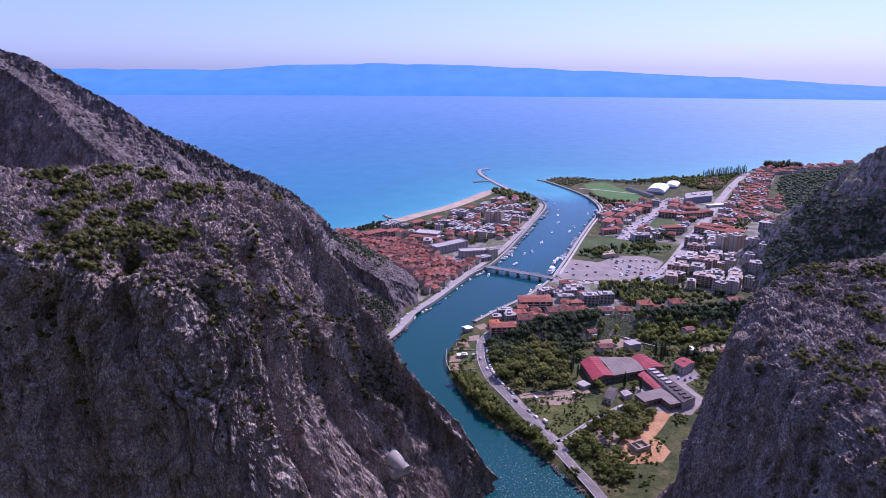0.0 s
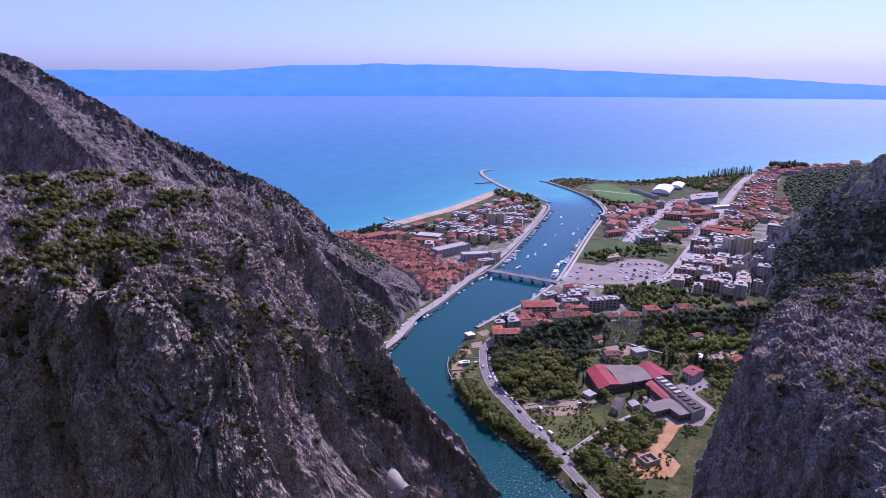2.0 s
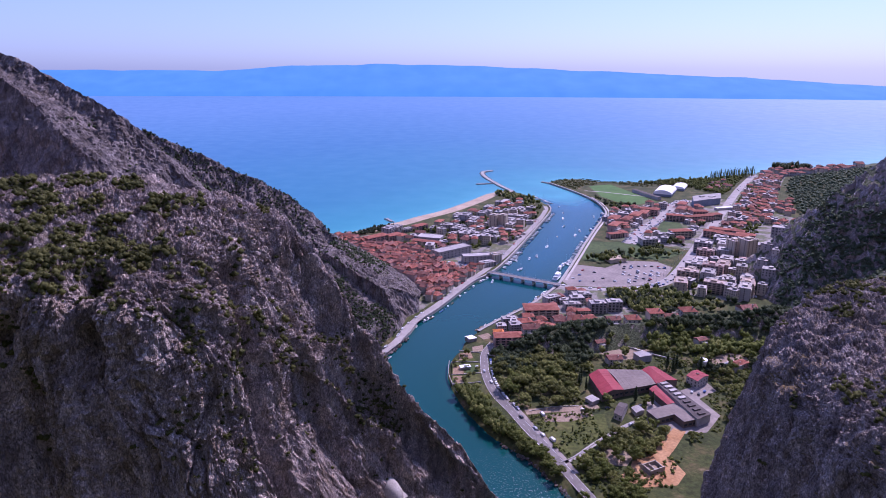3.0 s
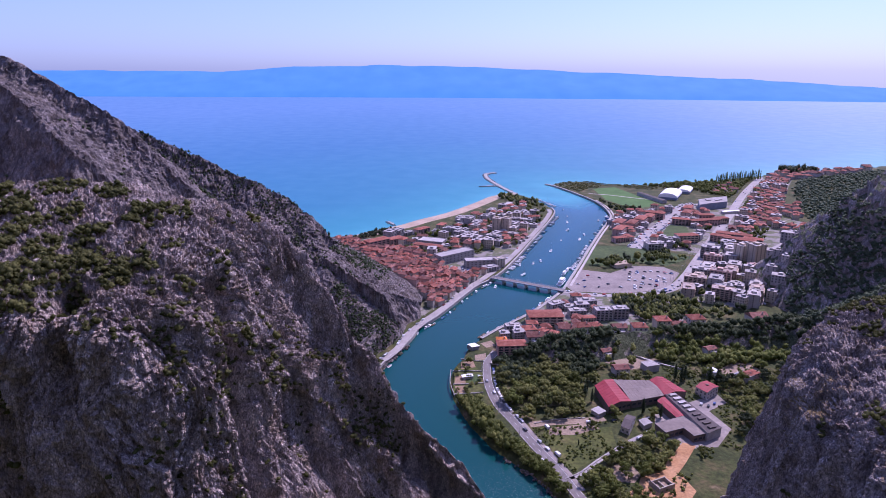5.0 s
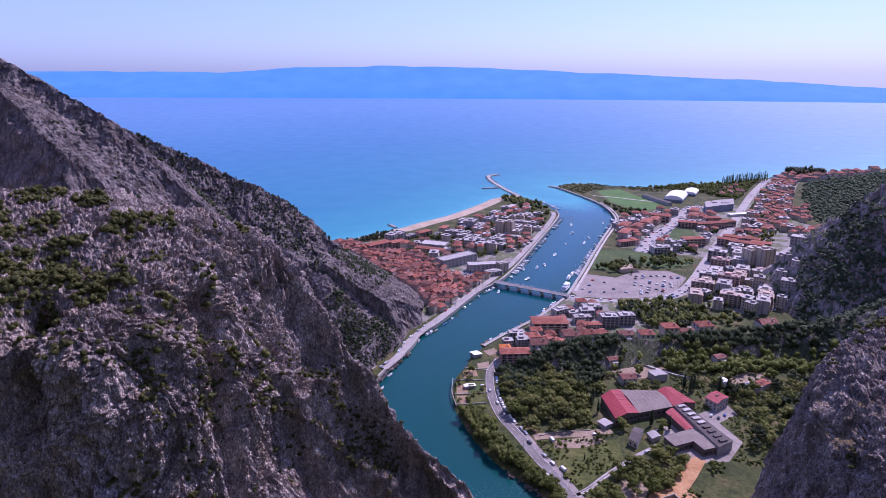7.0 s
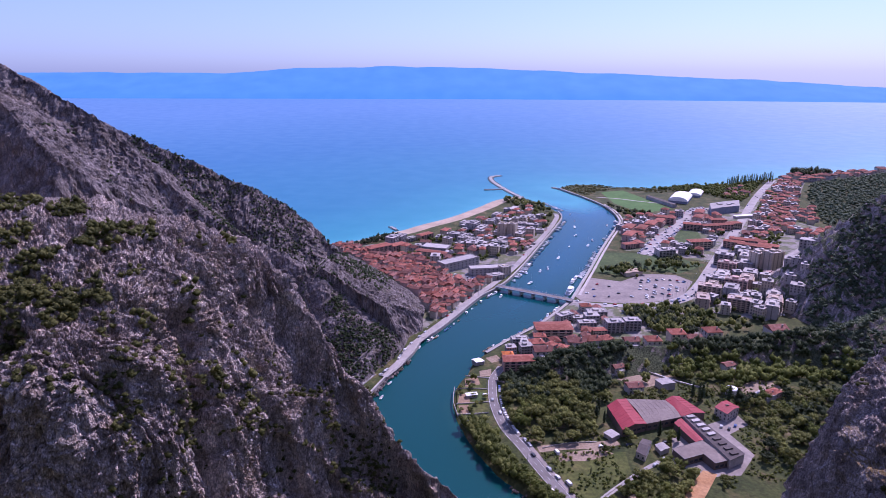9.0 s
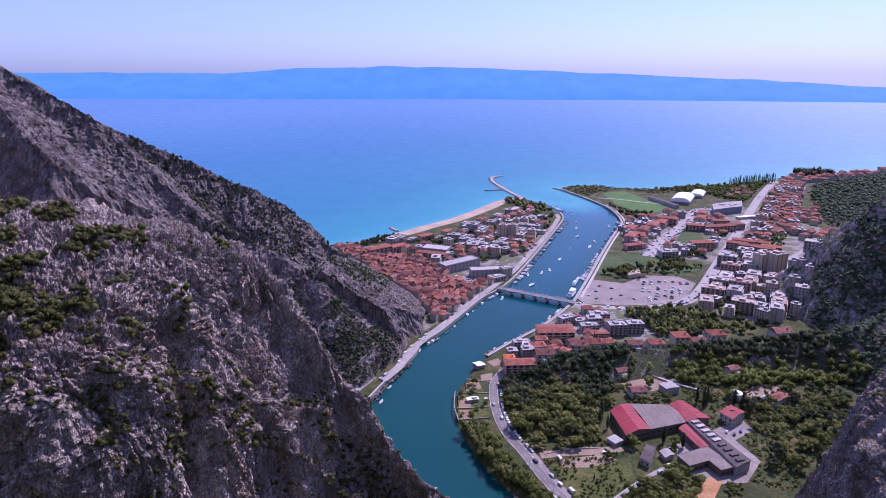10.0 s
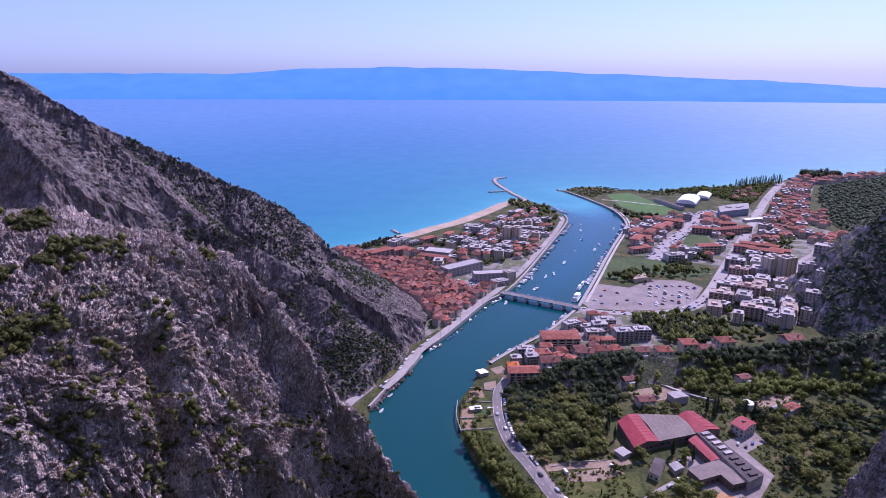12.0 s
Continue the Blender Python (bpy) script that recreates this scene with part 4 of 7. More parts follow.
RUBBER = material("black_rubber", [(0.3, (0.02, 0.02, 0.02)), (0.7, (0.035, 0.035, 0.035))], 2.0, 0.8)
WOOD = material("weathered_wood", [(0.3, (0.16, 0.11, 0.07)), (0.7, (0.28, 0.20, 0.13))], 1.0, 0.8, 0.2)

# ---- roads, quays and open ground ----
MAIN_ROAD = [(233, 673), (256, 690), (284, 727), (332, 807), (396, 914), (456, 1014), (590, 1241), (720, 1440)]
LOW_ROAD = [(236, 675), (205, 667), (177, 664), (150, 667), (124, 679)]
RIVER_ROAD = [(43, 524), (35, 505), (33, 489), (33, 464), (38, 435), (48, 411), (57, 387), (66, 366), (76, 338), (90, 300), (100, 262)]
QUAY_ROAD = [(-54, 506), (-51, 512), (-43, 530), (-37, 556), (-24, 586), (-3, 627), (26, 690), (45, 724), (80, 797), (121, 905), (157, 1005), (176, 1070), (177, 1095)]
LANE = [(70, 349), (82, 355), (97, 369), (120, 388), (133, 397)]
UP_LANE = [(58, 409), (75, 412), (97, 414), (112, 418)]
PLAZA_ROAD = [(258, 850), (300, 925), (345, 990), (420, 1115), (455, 1145)]
TOWN_LANE = [(330, 640), (352, 690), (372, 735), (408, 790), (440, 840), (480, 880), (512, 925)]
ribbon("road_main", MAIN_ROAD, 13.5, PALE_ASPHALT, 0.16, "long straight pale town road", shift=0.0)
ribbon("road_low", LOW_ROAD, 9, PALE_ASPHALT, 0.14, "road from the bridge past the car park")
ribbon("road_river", RIVER_ROAD, 7.0, ASPHALT, 0.16, "grey asphalt road along the river")
ribbon("pavement_river", RIVER_ROAD[3:9], 3.0, GRAVEL, 0.12, "pale gravel verge beside the river road", "pavement", shift=5.15)
ribbon("road_quay", QUAY_ROAD, 7.6, PALE_ASPHALT, 0.14, "pale quay road beside the old town")
ribbon("road_lane", LANE, 3.2, PALE_ASPHALT, 0.12, "narrow concrete lane")
ribbon("road_yard", UP_LANE, 7, PALE_EARTH, 0.08, "dusty yard road")
ribbon("road_plaza", PLAZA_ROAD, 20, PALE_ASPHALT, 0.10, "broad parking street between apartment houses")
ribbon("road_town", TOWN_LANE, 6, PALE_ASPHALT, 0.12, "narrow street between apartment blocks")
patch("car_park", [(135, 693), (165, 754), (198, 741), (233, 770), (270, 766), (282, 742), (247, 684), (206, 673), (178, 671), (140, 676)], GRAVEL, 0.08, "large pale gravel car park", "car park")
patch("meadow_field", [(200, 860), (171, 780), (200, 764), (236, 790), (276, 770), (323, 807), (275, 858)], GRASS, 0.05, "green park lawn behind the car park", "lawn")
patch("football_pitch", [(300, 1290), (300, 1180), (322, 1120), (343, 1108), (392, 1135), (372, 1220), (350, 1310)], material("pitch_turf", [(0.3, (0.055, 0.125, 0.03)), (0.7, (0.085, 0.17, 0.045))], 0.03, 0.95, 0.15), 0.06, "green football pitch", "pitch")
patch("lawn", [(318, 920), (352, 985), (375, 970), (362, 915), (338, 900)], GRASS, 0.05, "green lawn between apartment houses", "lawn")
patch("square", [(30, 772), (-2, 757), (7, 736), (34, 738), (42, 746)], GRAVEL, 0.06, "small town car park of pale asphalt", "car park")
patch("school_yard", [(292, 868), (312, 850), (335, 865), (318, 885)], PAVING, 0.07, "pale paved yard", "yard")
patch("meadow", [(66, 400), (114, 407), (112, 386), (97, 373), (79, 357), (70, 372)], MEADOW, 0.05, "rough green meadow beside the river road", "meadow")
patch("bare_earth", [(70, 404), (98, 411), (106, 405), (88, 397), (70, 396)], PALE_EARTH, 0.09, "patch of bare pale earth", "earth")
patch("dirt_track", [(157, 389), (164, 385), (150, 366), (141, 355), (126, 344), (118, 343), (124, 350), (133, 359), (142, 372)], EARTH, 0.08, "orange earth track", "track")
patch("earth_mound", [(100, 360), (108, 366), (116, 363), (119, 355), (113, 347), (104, 348)], PALE_EARTH, 0.10, "bare pale earth mound", "earth")
patch("field_plot", [(46, 377), (51, 383), (61, 372), (57, 362)], material("tilled_soil", [(0.3, (0.16, 0.085, 0.05)), (0.7, (0.24, 0.14, 0.09))], 0.3, 0.95, 0.3, 0.1, 1.0), 0.06, "small tilled brown plot", "plot")
patch("works_yard", [(150, 424), (186, 443), (206, 452), (208, 440), (190, 428), (196, 405), (178, 384), (160, 382), (140, 395)], GRAVEL, 0.06, "pale concrete works yard", "yard")
patch("garden_terrace", [(6, 484), (5, 452), (12, 447), (27, 452), (29, 484), (20, 505)], MEADOW, 0.04, "riverside garden terraces", "garden")
TOWN_GROUND = material("town_paving", [(0.30, (0.15, 0.135, 0.125)), (0.46, (0.24, 0.215, 0.20)), (0.54, (0.09, 0.105, 0.05)), (0.64, (0.13, 0.13, 0.07)), (0.72, (0.32, 0.29, 0.265))], 0.05, 0.9, 0.2)
patch("old_town_ground", [(-33, 588), (-4, 640), (28, 704), (46, 736), (80, 797), (122, 905), (150, 1000), (110, 1010), (40, 945), (-20, 905), (-70, 890), (-150, 900), (-172, 880), (-110, 800), (-75, 720), (-62, 660), (-48, 610)], TOWN_GROUND, 0.02, "paved lanes and yards of the old town", "pavement")
patch("new_town_ground", [(250, 655), (262, 690), (300, 752), (345, 825), (400, 915), (460, 1015), (596, 1245), (722, 1440), (770, 1400), (640, 1190), (560, 1040), (585, 985), (560, 915), (500, 845), (440, 800), (418, 730), (360, 660), (310, 625)], TOWN_GROUND, 0.02, "paved streets and yards of the new town", "pavement")
patch("bank_ground", [(236, 870), (262, 1005), (290, 1075), (420, 1120), (500, 1180), (530, 1150), (450, 1015), (400, 930), (335, 815), (280, 860)], TOWN_GROUND, 0.015, "paved yards between the bank apartments", "pavement")
patch("bridge_head_ground", [(60, 572), (112, 648), (128, 672), (176, 660), (232, 662), (250, 625), (240, 588), (140, 580), (90, 555)], TOWN_GROUND, 0.015, "paved yards at the bridge head", "pavement")
patch("rubble_yard", [(104, 336), (114, 344), (118, 352), (130, 357), (144, 353), (147, 340), (138, 329), (118, 327)], EARTH, 0.07, "orange earth and rubble round the ruin", "earth")
patch("hill_clearing", [(133, 504), (144, 514), (161, 512), (177, 512), (183, 500), (169, 497), (151, 491)], PALE_EARTH, 0.07, "bare pale garden clearing below the ridge", "earth")
patch("yard_clearing", [(224, 493), (243, 505), (258, 503), (256, 482), (237, 472), (225, 479)], PALE_EARTH, 0.07, "bare pale yard round a house", "earth")
BEACH = [(122, 1246), (84, 1208), (50, 1147), (-1, 1066), (-46, 1015), (-71, 982), (-87, 967), (-118, 937), (-146, 906)]
ribbon("beach", BEACH, 21, SAND, 0.06, "long pale sand beach", "beach", 3.0, 12.5)
ribbon("beach_edge", BEACH, 9, SAND, -1.6, "wet sand at the water's edge", "beach", 3.0, 0.0)
ribbon("path_park", [(280, 1240), (318, 1225), (355, 1200), (400, 1175)], 4, PAVING, 0.1, "pale path beside the pitch", "path")
ribbon("path_hill", [(153, 541), (158, 525), (168, 512), (182, 500), (196, 492)], 3.0, CONCRETE, 0.2, "walled path climbing the hill", "path")
ribbon("path_point", [(128, 1215), (140, 1180), (152, 1150)], 4, PAVING, 0.1, "pale path on the point", "path")


def quay(name, line, label, width=3.2, low=-3.0, top=0.35, side=-1):
    """A stone quay wall along a bank, with a raised kerb."""
    pts = smooth_line(line)
    bm = bmesh.new()
    prev = None
    for a, b, c in zip(sides(pts, -0.3 * side), sides(pts, 0.5 * side), sides(pts, width * side)):
        row = [bm.verts.new(v) for v in ((a[0], a[1], low), (a[0], a[1], LAND + top), (b[0], b[1], LAND + top), (b[0], b[1], LAND + top - 0.2), (c[0], c[1], LAND + top - 0.2), (c[0], c[1], low))]
        if prev:
            for i in range(5):
                bm.faces.new((prev[i], prev[i + 1], row[i + 1], row[i]))
        prev = row
    bmesh.ops.recalc_face_normals(bm, faces=bm.faces[:])
    return tagged(new(name, mesh_of(name, bm, STONE)), label, "quay", kind="structure")


quay("quay_west", [(187, 1112), (185, 1069), (164, 1003), (128, 904), (94, 811), (67, 745), (50, 715), (31, 688), (1, 625), (-15, 594), (-27, 579)], "pale stone quay of the old town", 2.0)
quay("quay_road", [(-27, 579), (-30, 561), (-35, 544), (-45, 519), (-49, 513), (-61, 479)], "stone retaining wall below the cliff road", 1.5)
quay("quay_east", [(222, 1335), (253, 1248), (274, 1174), (280, 1113), (275, 1050), (262, 1012), (226, 927), (197, 855), (173, 793), (152, 740), (133, 693), (126, 678), (107, 647), (83, 613), (53, 580), (30, 552)], "pale stone quay of the east bank", 3.0, side=1)
ribbon("quay_path", [(274, 1174), (280, 1113), (275, 1050), (262, 1012), (226, 927), (197, 855), (173, 793), (152, 740), (135, 697)], 3, PAVING, 0.18, "pale riverside promenade", "pavement", shift=6.2)


def breakwater(name, line, width, label, seed):
    """A rubble mole: a bevelled core with tumbled blocks along both flanks."""
    pts = smooth_line(line, 4.0)
    rr = random.Random(seed)
    thing = tagged(new(name), label, "breakwater", kind="structure")
    bm = bmesh.new()
    prev = None
    for rowp in zip(*(sides(pts, k * width) for k in (-0.9, -0.42, 0.42, 0.9))):
        row = [bm.verts.new((q[0], q[1], h)) for q, h in zip(rowp, (-2.5, 2.2, 2.2, -2.5))]
        if prev:
            for i in range(3):
                bm.faces.new((prev[i], prev[i + 1], row[i + 1], row[i]))
        prev = row
    bmesh.ops.recalc_face_normals(bm, faces=bm.faces[:])
    part("core", bm, STONE, thing)
    bm = bmesh.new()
    for l, r in zip(sides(pts, width * 0.62), sides(pts, -width * 0.62)):
        for q in (l, r):
            for _ in range(2):
                s = 0.9 + rr.random() * 0.9
                x, y, z = q[0] + rr.uniform(-1.5, 1.5), q[1] + rr.uniform(-1.5, 1.5), rr.uniform(0.2, 1.5)
                m = pose(x, y, z, rr.uniform(0, 90), rr.uniform(0, 90), rr.uniform(0, 90))
                v = bmesh.ops.create_cube(bm, size=s)["verts"]
                bmesh.ops.transform(bm, matrix=m, verts=v)
    part("rubble", bm, STONE, thing)["kind"] = "stuff"
    return thing


breakwater("mole_west", [(135, 1240), (112, 1318), (93, 1400), (87, 1450), (90, 1486), (112, 1506)], 8, "curved pale stone breakwater", 3)
breakwater("mole_spur", [(110, 1335), (88, 1329), (66, 1323)], 3.5, "short stone groyne", 4)
breakwater("mole_pier", [(-87, 985), (-98, 1004)], 4, "short beach pier", 5)
breakwater("mole_east", [(246, 1275), (224, 1332), (212, 1352)], 4, "low stone training wall at the river mouth", 6)


# ---- bridge ----
def make_bridge():
    a, b = Vector((54, 718)), Vector((127, 676))
    length, turn = (b - a).length, math.degrees(math.atan2(b.y - a.y, b.x - a.x))
    bridge = tagged(new("road_bridge"), "low concrete road bridge over the river", "bridge")
    bridge.matrix_basis = pose(a.x, a.y, 0, 0, 0, turn)
    part("deck", boxes((-3, length + 3, -4.4, 4.4, 4.35, 4.9), (-3, length + 3, -4.4, -3.4, 4.9, 5.05), (-3, length + 3, 3.4, 4.4, 4.9, 5.05)), WALLS["blue"], bridge)
    part("roadway", boxes((-3, length + 3, -3.3, 3.3, 4.902, 4.95)), ASPHALT, bridge, "grey asphalt roadway")
    for s in (-4.5, 4.5):
        bm = boxes((0, length, s - 0.06, s + 0.06, 6.0, 6.12), (0, length, s - 0.04, s + 0.04, 5.5, 5.58))
        for k in range(int(length / 2.5) + 1):
            box(bm, k * 2.5 - 0.06, k * 2.5 + 0.06, s - 0.05, s + 0.05, 5.1, 6.0)
        part("railing", bm, METAL, bridge, "grey steel railing")
    for k in range(1, 6):
        x = length * k / 6
        part("pier", boxes((x - 0.7, x + 0.7, -4, 4, -4, 4.0), (x - 1.0, x + 1.0, -4.4, 4.4, 3.3, 4.0)), CONCRETE, bridge)
    for k in range(5):
        x, s = length * (k + 0.5) / 5, -4.2 if k % 2 else 4.2
        bm = bmesh.new()
        tube(bm, (x, s, 5.1), (x, s, 12), 0.11, 0.07)
        tube(bm, (x, s, 12), (x, s * 0.6, 12.5), 0.06, 0.05)
        part("lamp_post", bm, METAL, bridge, "thin grey lamp post")
    return bridge


make_bridge()

# ---- houses ----
WINDOW = mesh_of("window", boxes((-0.55, 0.55, -0.06, 0.06, 0, 1.5)), GLASS)


def put_windows(thing, w, d, floors, storey, cols, base=1.0, ends=0, wide=False):
    """Far windows, too small to be told apart one by one, joined into one part."""
    bm = bmesh.new()
    for f in range(floors):
        z = base + f * storey
        for c in range(cols):
            x = -w / 2 + w * (c + 0.5) / cols
            for s in (-1, 1):
                # wide: panes enlarged so the dark glass also carries the balcony shade
                g = min(1.5, 0.34 * w / cols) if wide else 0.6
                box(bm, x - g, x + g, s * d / 2 - 0.06, s * d / 2 + 0.06, z - (0.7 if wide else 0), z + 1.5)
        for c in range(ends):
            y = -d / 2 + d * (c + 0.5) / ends
            for s in (-1, 1):
                box(bm, s * w / 2 - 0.06, s * w / 2 + 0.06, y - 0.6, y + 0.6, z, z + 1.5)
    part("window_panes", bm, GLASS, thing)["kind"] = "stuff"


def make_house(w, d, h, rise, wall, roof, label, inset=0.5, cols=0, floors=2, ends=0, wing=False):
    def build():
        house = tagged(new("house"), label, "house")
        bm = boxes((-w / 2, w / 2, -d / 2, d / 2, -2.5, h))
        if inset == 0:
            for s in (-1, 1):
                v = [bm.verts.new(c) for c in ((s * (w / 2 - 0.02), -d / 2, h), (s * (w / 2 - 0.02), d / 2, h), (s * (w / 2 - 0.02), 0, h + rise * 0.94))]
                bm.faces.new(v)
        if wing:
            box(bm, -w * 0.2, w * 0.25, -d * 0.5 - 3, -d * 0.5, -2.5, h * 0.6)
        part("wall", bm, wall, house)
        bm = hip_roof(w, d, h + 0.15, rise, 0.45, inset)
        part("roof", bm, roof, house)
        if wing:
            part("terrace_roof", boxes((-w * 0.2 - 0.2, w * 0.25 + 0.2, -d * 0.5 - 3.2, -d * 0.5 - 0.05, h * 0.6, h * 0.6 + 0.2)), FLAT_ROOF, house)
        part("chimney", boxes((w * 0.2, w * 0.2 + 0.7, -d * 0.25, -d * 0.25 + 0.7, h, h + rise + 0.7)), wall, next((c for c in house.children if c.name.startswith("roof")), house))
        if cols:
            put_windows(house, w, d, floors, 2.8, cols, 0.9, ends)
        return house
    return build


def make_flat(w, d, floors, wall, label):
    def build():
        house = tagged(new("house"), label, "house")
        h = floors * 2.9
        part("wall", boxes((-w / 2, w / 2, -d / 2, d / 2, -2.5, h)), wall, house)
        part("roof", boxes((-w / 2 - 0.3, w / 2 + 0.3, -d / 2 - 0.3, d / 2 + 0.3, h, h + 0.35), (-w * 0.3, w * 0.05, -d * 0.2, d * 0.2, h + 0.35, h + 2.3)), FLAT_ROOF, house)
        for f in range(1, floors):
            part("balcony", boxes((-w * 0.4, w * 0.4, -d / 2 - 1.3, -d / 2, f * 2.9 - 0.1, f * 2.9 + 0.1), (-w * 0.4, w * 0.4, -d / 2 - 1.3, -d / 2 - 1.2, f * 2.9 + 0.1, f * 2.9 + 1.0)), WALLS["white"], house)
        put_windows(house, w, d, floors, 2.9, 4, 0.9, 2)
        return house
    return build


HOUSES = {
    "old_a": make_house(9, 7, 7.5, 2.0, WALLS["stone"], TILE_OLD, "old stone house with weathered terracotta roof", 0),
    "old_b": make_house(11, 8, 8.5, 2.2, WALLS["cream"], TILE, "cream old-town house with terracotta gable roof", 0),
    "old_c": make_house(8, 7.5, 7, 2.0, WALLS["stone"], TILE, "small stone house with terracotta hip roof", 0.8),
    "old_d": make_house(12, 7, 9, 1.8, WALLS["pink"], TILE_OLD, "tall pink old-town house with weathered tiles", 0),
    "villa_a": make_house(11, 9.5, 6.2, 2.4, WALLS["white"], TILE, "white two-storey house with terracotta hip roof", 0.7, 3, 2, 2),
    "villa_b": make_house(10, 9, 8.6, 2.2, WALLS["cream"], TILE, "cream three-storey house with terracotta hip roof", 0.7, 3, 3, 0),
    "villa_c": make_house(12, 9, 6.0, 2.2, WALLS["white"], TILE_OLD, "white house with weathered tiled gable roof", 0, 3, 2, 0, True),
    "flat_a": make_flat(12, 10, 3, WALLS["grey"], "grey three-storey house with a flat roof"),
    "flat_b": make_flat(14, 9, 2, WALLS["white"], "pale two-storey house with a flat roof"),
    "flat_c": make_flat(11, 9, 4, WALLS["cream"], "cream four-storey house with a flat roof"),
    "villa_d": make_house(10, 10, 6.4, 2.3, WALLS["pink"], TILE, "pink house with terracotta pyramid roof", 0.9, 2, 2, 2),
}


def make_block(w, d, floors, wall, roof, label, name="apartment_building", cols=5, ends=2, balcony=True, pitched=0.0, hut=True, storey=2.9):
    """A flat-roofed or low-pitched block with balconies on both long faces."""
    def build():
        b = tagged(new(name), label, "building")
        h = floors * storey + 0.4
        part("wall", boxes((-w / 2, w / 2, -d / 2, d / 2, -2.0, h)), wall, b)
        if pitched:
            part("roof", hip_roof(w, d, h + 0.2, pitched, 0.6, 0.7), roof, b)
        else:
            part("roof", boxes((-w / 2 + 0.3, w / 2 - 0.3, -d / 2 + 0.3, d / 2 - 0.3, h - 0.05, h + 0.06)), roof, b)
            p = boxes((-w / 2 - 0.1, w / 2 + 0.1, -d / 2 - 0.1, -d / 2 + 0.25, h - 0.1, h + 0.8), (-w / 2 - 0.1, w / 2 + 0.1, d / 2 - 0.25, d / 2 + 0.1, h - 0.1, h + 0.8),
                      (-w / 2 - 0.1, -w / 2 + 0.25, -d / 2 + 0.25, d / 2 - 0.25, h - 0.1, h + 0.8), (w / 2 - 0.25, w / 2 + 0.1, -d / 2 + 0.25, d / 2 - 0.25, h - 0.1, h + 0.8))
            part("parapet", p, wall, b)
            if hut:
                part("stair_hut", boxes((-w * 0.2, w * 0.08, -d * 0.2, d * 0.25, h, h + 2.6)), wall, b, "plastered rooftop stair hut")
                part("lift_housing", boxes((w * 0.25, w * 0.36, -d * 0.3, 0, h, h + 1.6)), wall, b)
                bm = bmesh.new()
                tube(bm, (-w * 0.34, d * 0.1, h), (-w * 0.34, d * 0.1, h + 1.2), 0.55, 0.55, 8)
                part("water_tank", bm, METAL, b)
        put_windows(b, w, d, floors, storey, cols, 0.9, ends, balcony)
        if balcony:
            me = None
            for f in range(1, floors):
                for s in (-1, 1):
                    z = f * storey
                    if me is None:
                        bw = w * 0.78
                        me = mesh_of("balcony", boxes((-bw / 2, bw / 2, 0, 1.3, -0.1, 0.1), (-bw / 2, bw / 2, 1.2, 1.3, 0.1, 1.0), (-bw / 2, -bw / 2 + 0.1, 0, 1.2, 0.1, 1.0), (bw / 2 - 0.1, bw / 2, 0, 1.2, 0.1, 1.0)), wall)
                    o = part("balcony", me, None, b)
                    o.location, o.rotation_euler = (0, s * d / 2, z), (0, 0, 0 if s > 0 else math.pi)
        return b
    return build


BLOCKS = {
    "sand": make_block(24, 13, 6, WALLS["sand"], TERRACE_ROOF, "sand-coloured six-storey apartment block with roof terrace", cols=5, ends=2),
    "stepped": make_block(18, 13, 5, WALLS["cream"], TERRACE_ROOF, "cream five-storey apartment block with roof terrace", cols=4, ends=2),
    "rose": make_block(21, 12, 5, WALLS["pink"], TERRACE_ROOF, "pink-washed five-storey apartment block with balconies", cols=5, ends=1),
    "low": make_block(22, 12, 4, WALLS["white"], FLAT_ROOF, "white four-storey apartment block with balconies", cols=5, ends=1),
    "mid": make_block(26, 13, 6, WALLS["white"], FLAT_ROOF, "white six-storey apartment block with balconies", cols=6, ends=1),
    "grey": make_block(20, 14, 6, WALLS["grey"], FLAT_ROOF, "grey concrete apartment block with white balconies", cols=4, ends=2),
    "tower": make_block(15, 13, 11, WALLS["cream"], FLAT_ROOF, "tall cream apartment tower", cols=3, ends=2, balcony=False),
    "pink": make_block(24, 12, 4, WALLS["pink"], TILE, "pink apartment house with terracotta roof", cols=5, ends=1, pitched=2.4),
    "cream": make_block(20, 12, 4, WALLS["cream"], TILE, "cream apartment house with orange tiled roof", cols=5, ends=1, pitched=2.2),
    "hall": make_block(36, 14, 3, WALLS["grey"], FLAT_ROOF, "long grey public building with flat roof", cols=9, ends=2, balcony=False, storey=3.6, hut=False),
}
taken = []


def free(x, y, r):
    return all((x - a) ** 2 + (y - b) ** 2 > (r + c) ** 2 for a, b, c in taken)


def block(kind, x, y, turn, s=(1, 1, 1), group="apartment blocks"):
    taken.append((x, y, 0.5 * {"low": 20, "mid": 22, "grey": 19, "tower": 17, "pink": 20, "cream": 18, "hall": 28, "sand": 21, "stepped": 18, "rose": 19}[kind] * max(s[0], s[1])))
    s = (s[0] * 1.1, s[1] * 1.1, s[2] * (0.8 if group == "apartment blocks" else 1))
    return tagged(place("block_" + kind, BLOCKS[kind], at(x, y, None, turn, s)), group=group)


far_houses = []


def house(kind, x, y, turn, s=(1, 1, 1), group="town houses", z=None):
    taken.append((x, y, 5.0 * max(s[0], s[1])))
    if y > 735 and not 770 < y + 0.6 * x < 905 and x > -60:
        far_houses.append((kind, at(x, y, z, turn, s)))
        return None
    return tagged(place("house_" + kind, HOUSES[kind], at(x, y, z, turn, s)), group=group)


PEN, TOWN = 66.0, 59.0
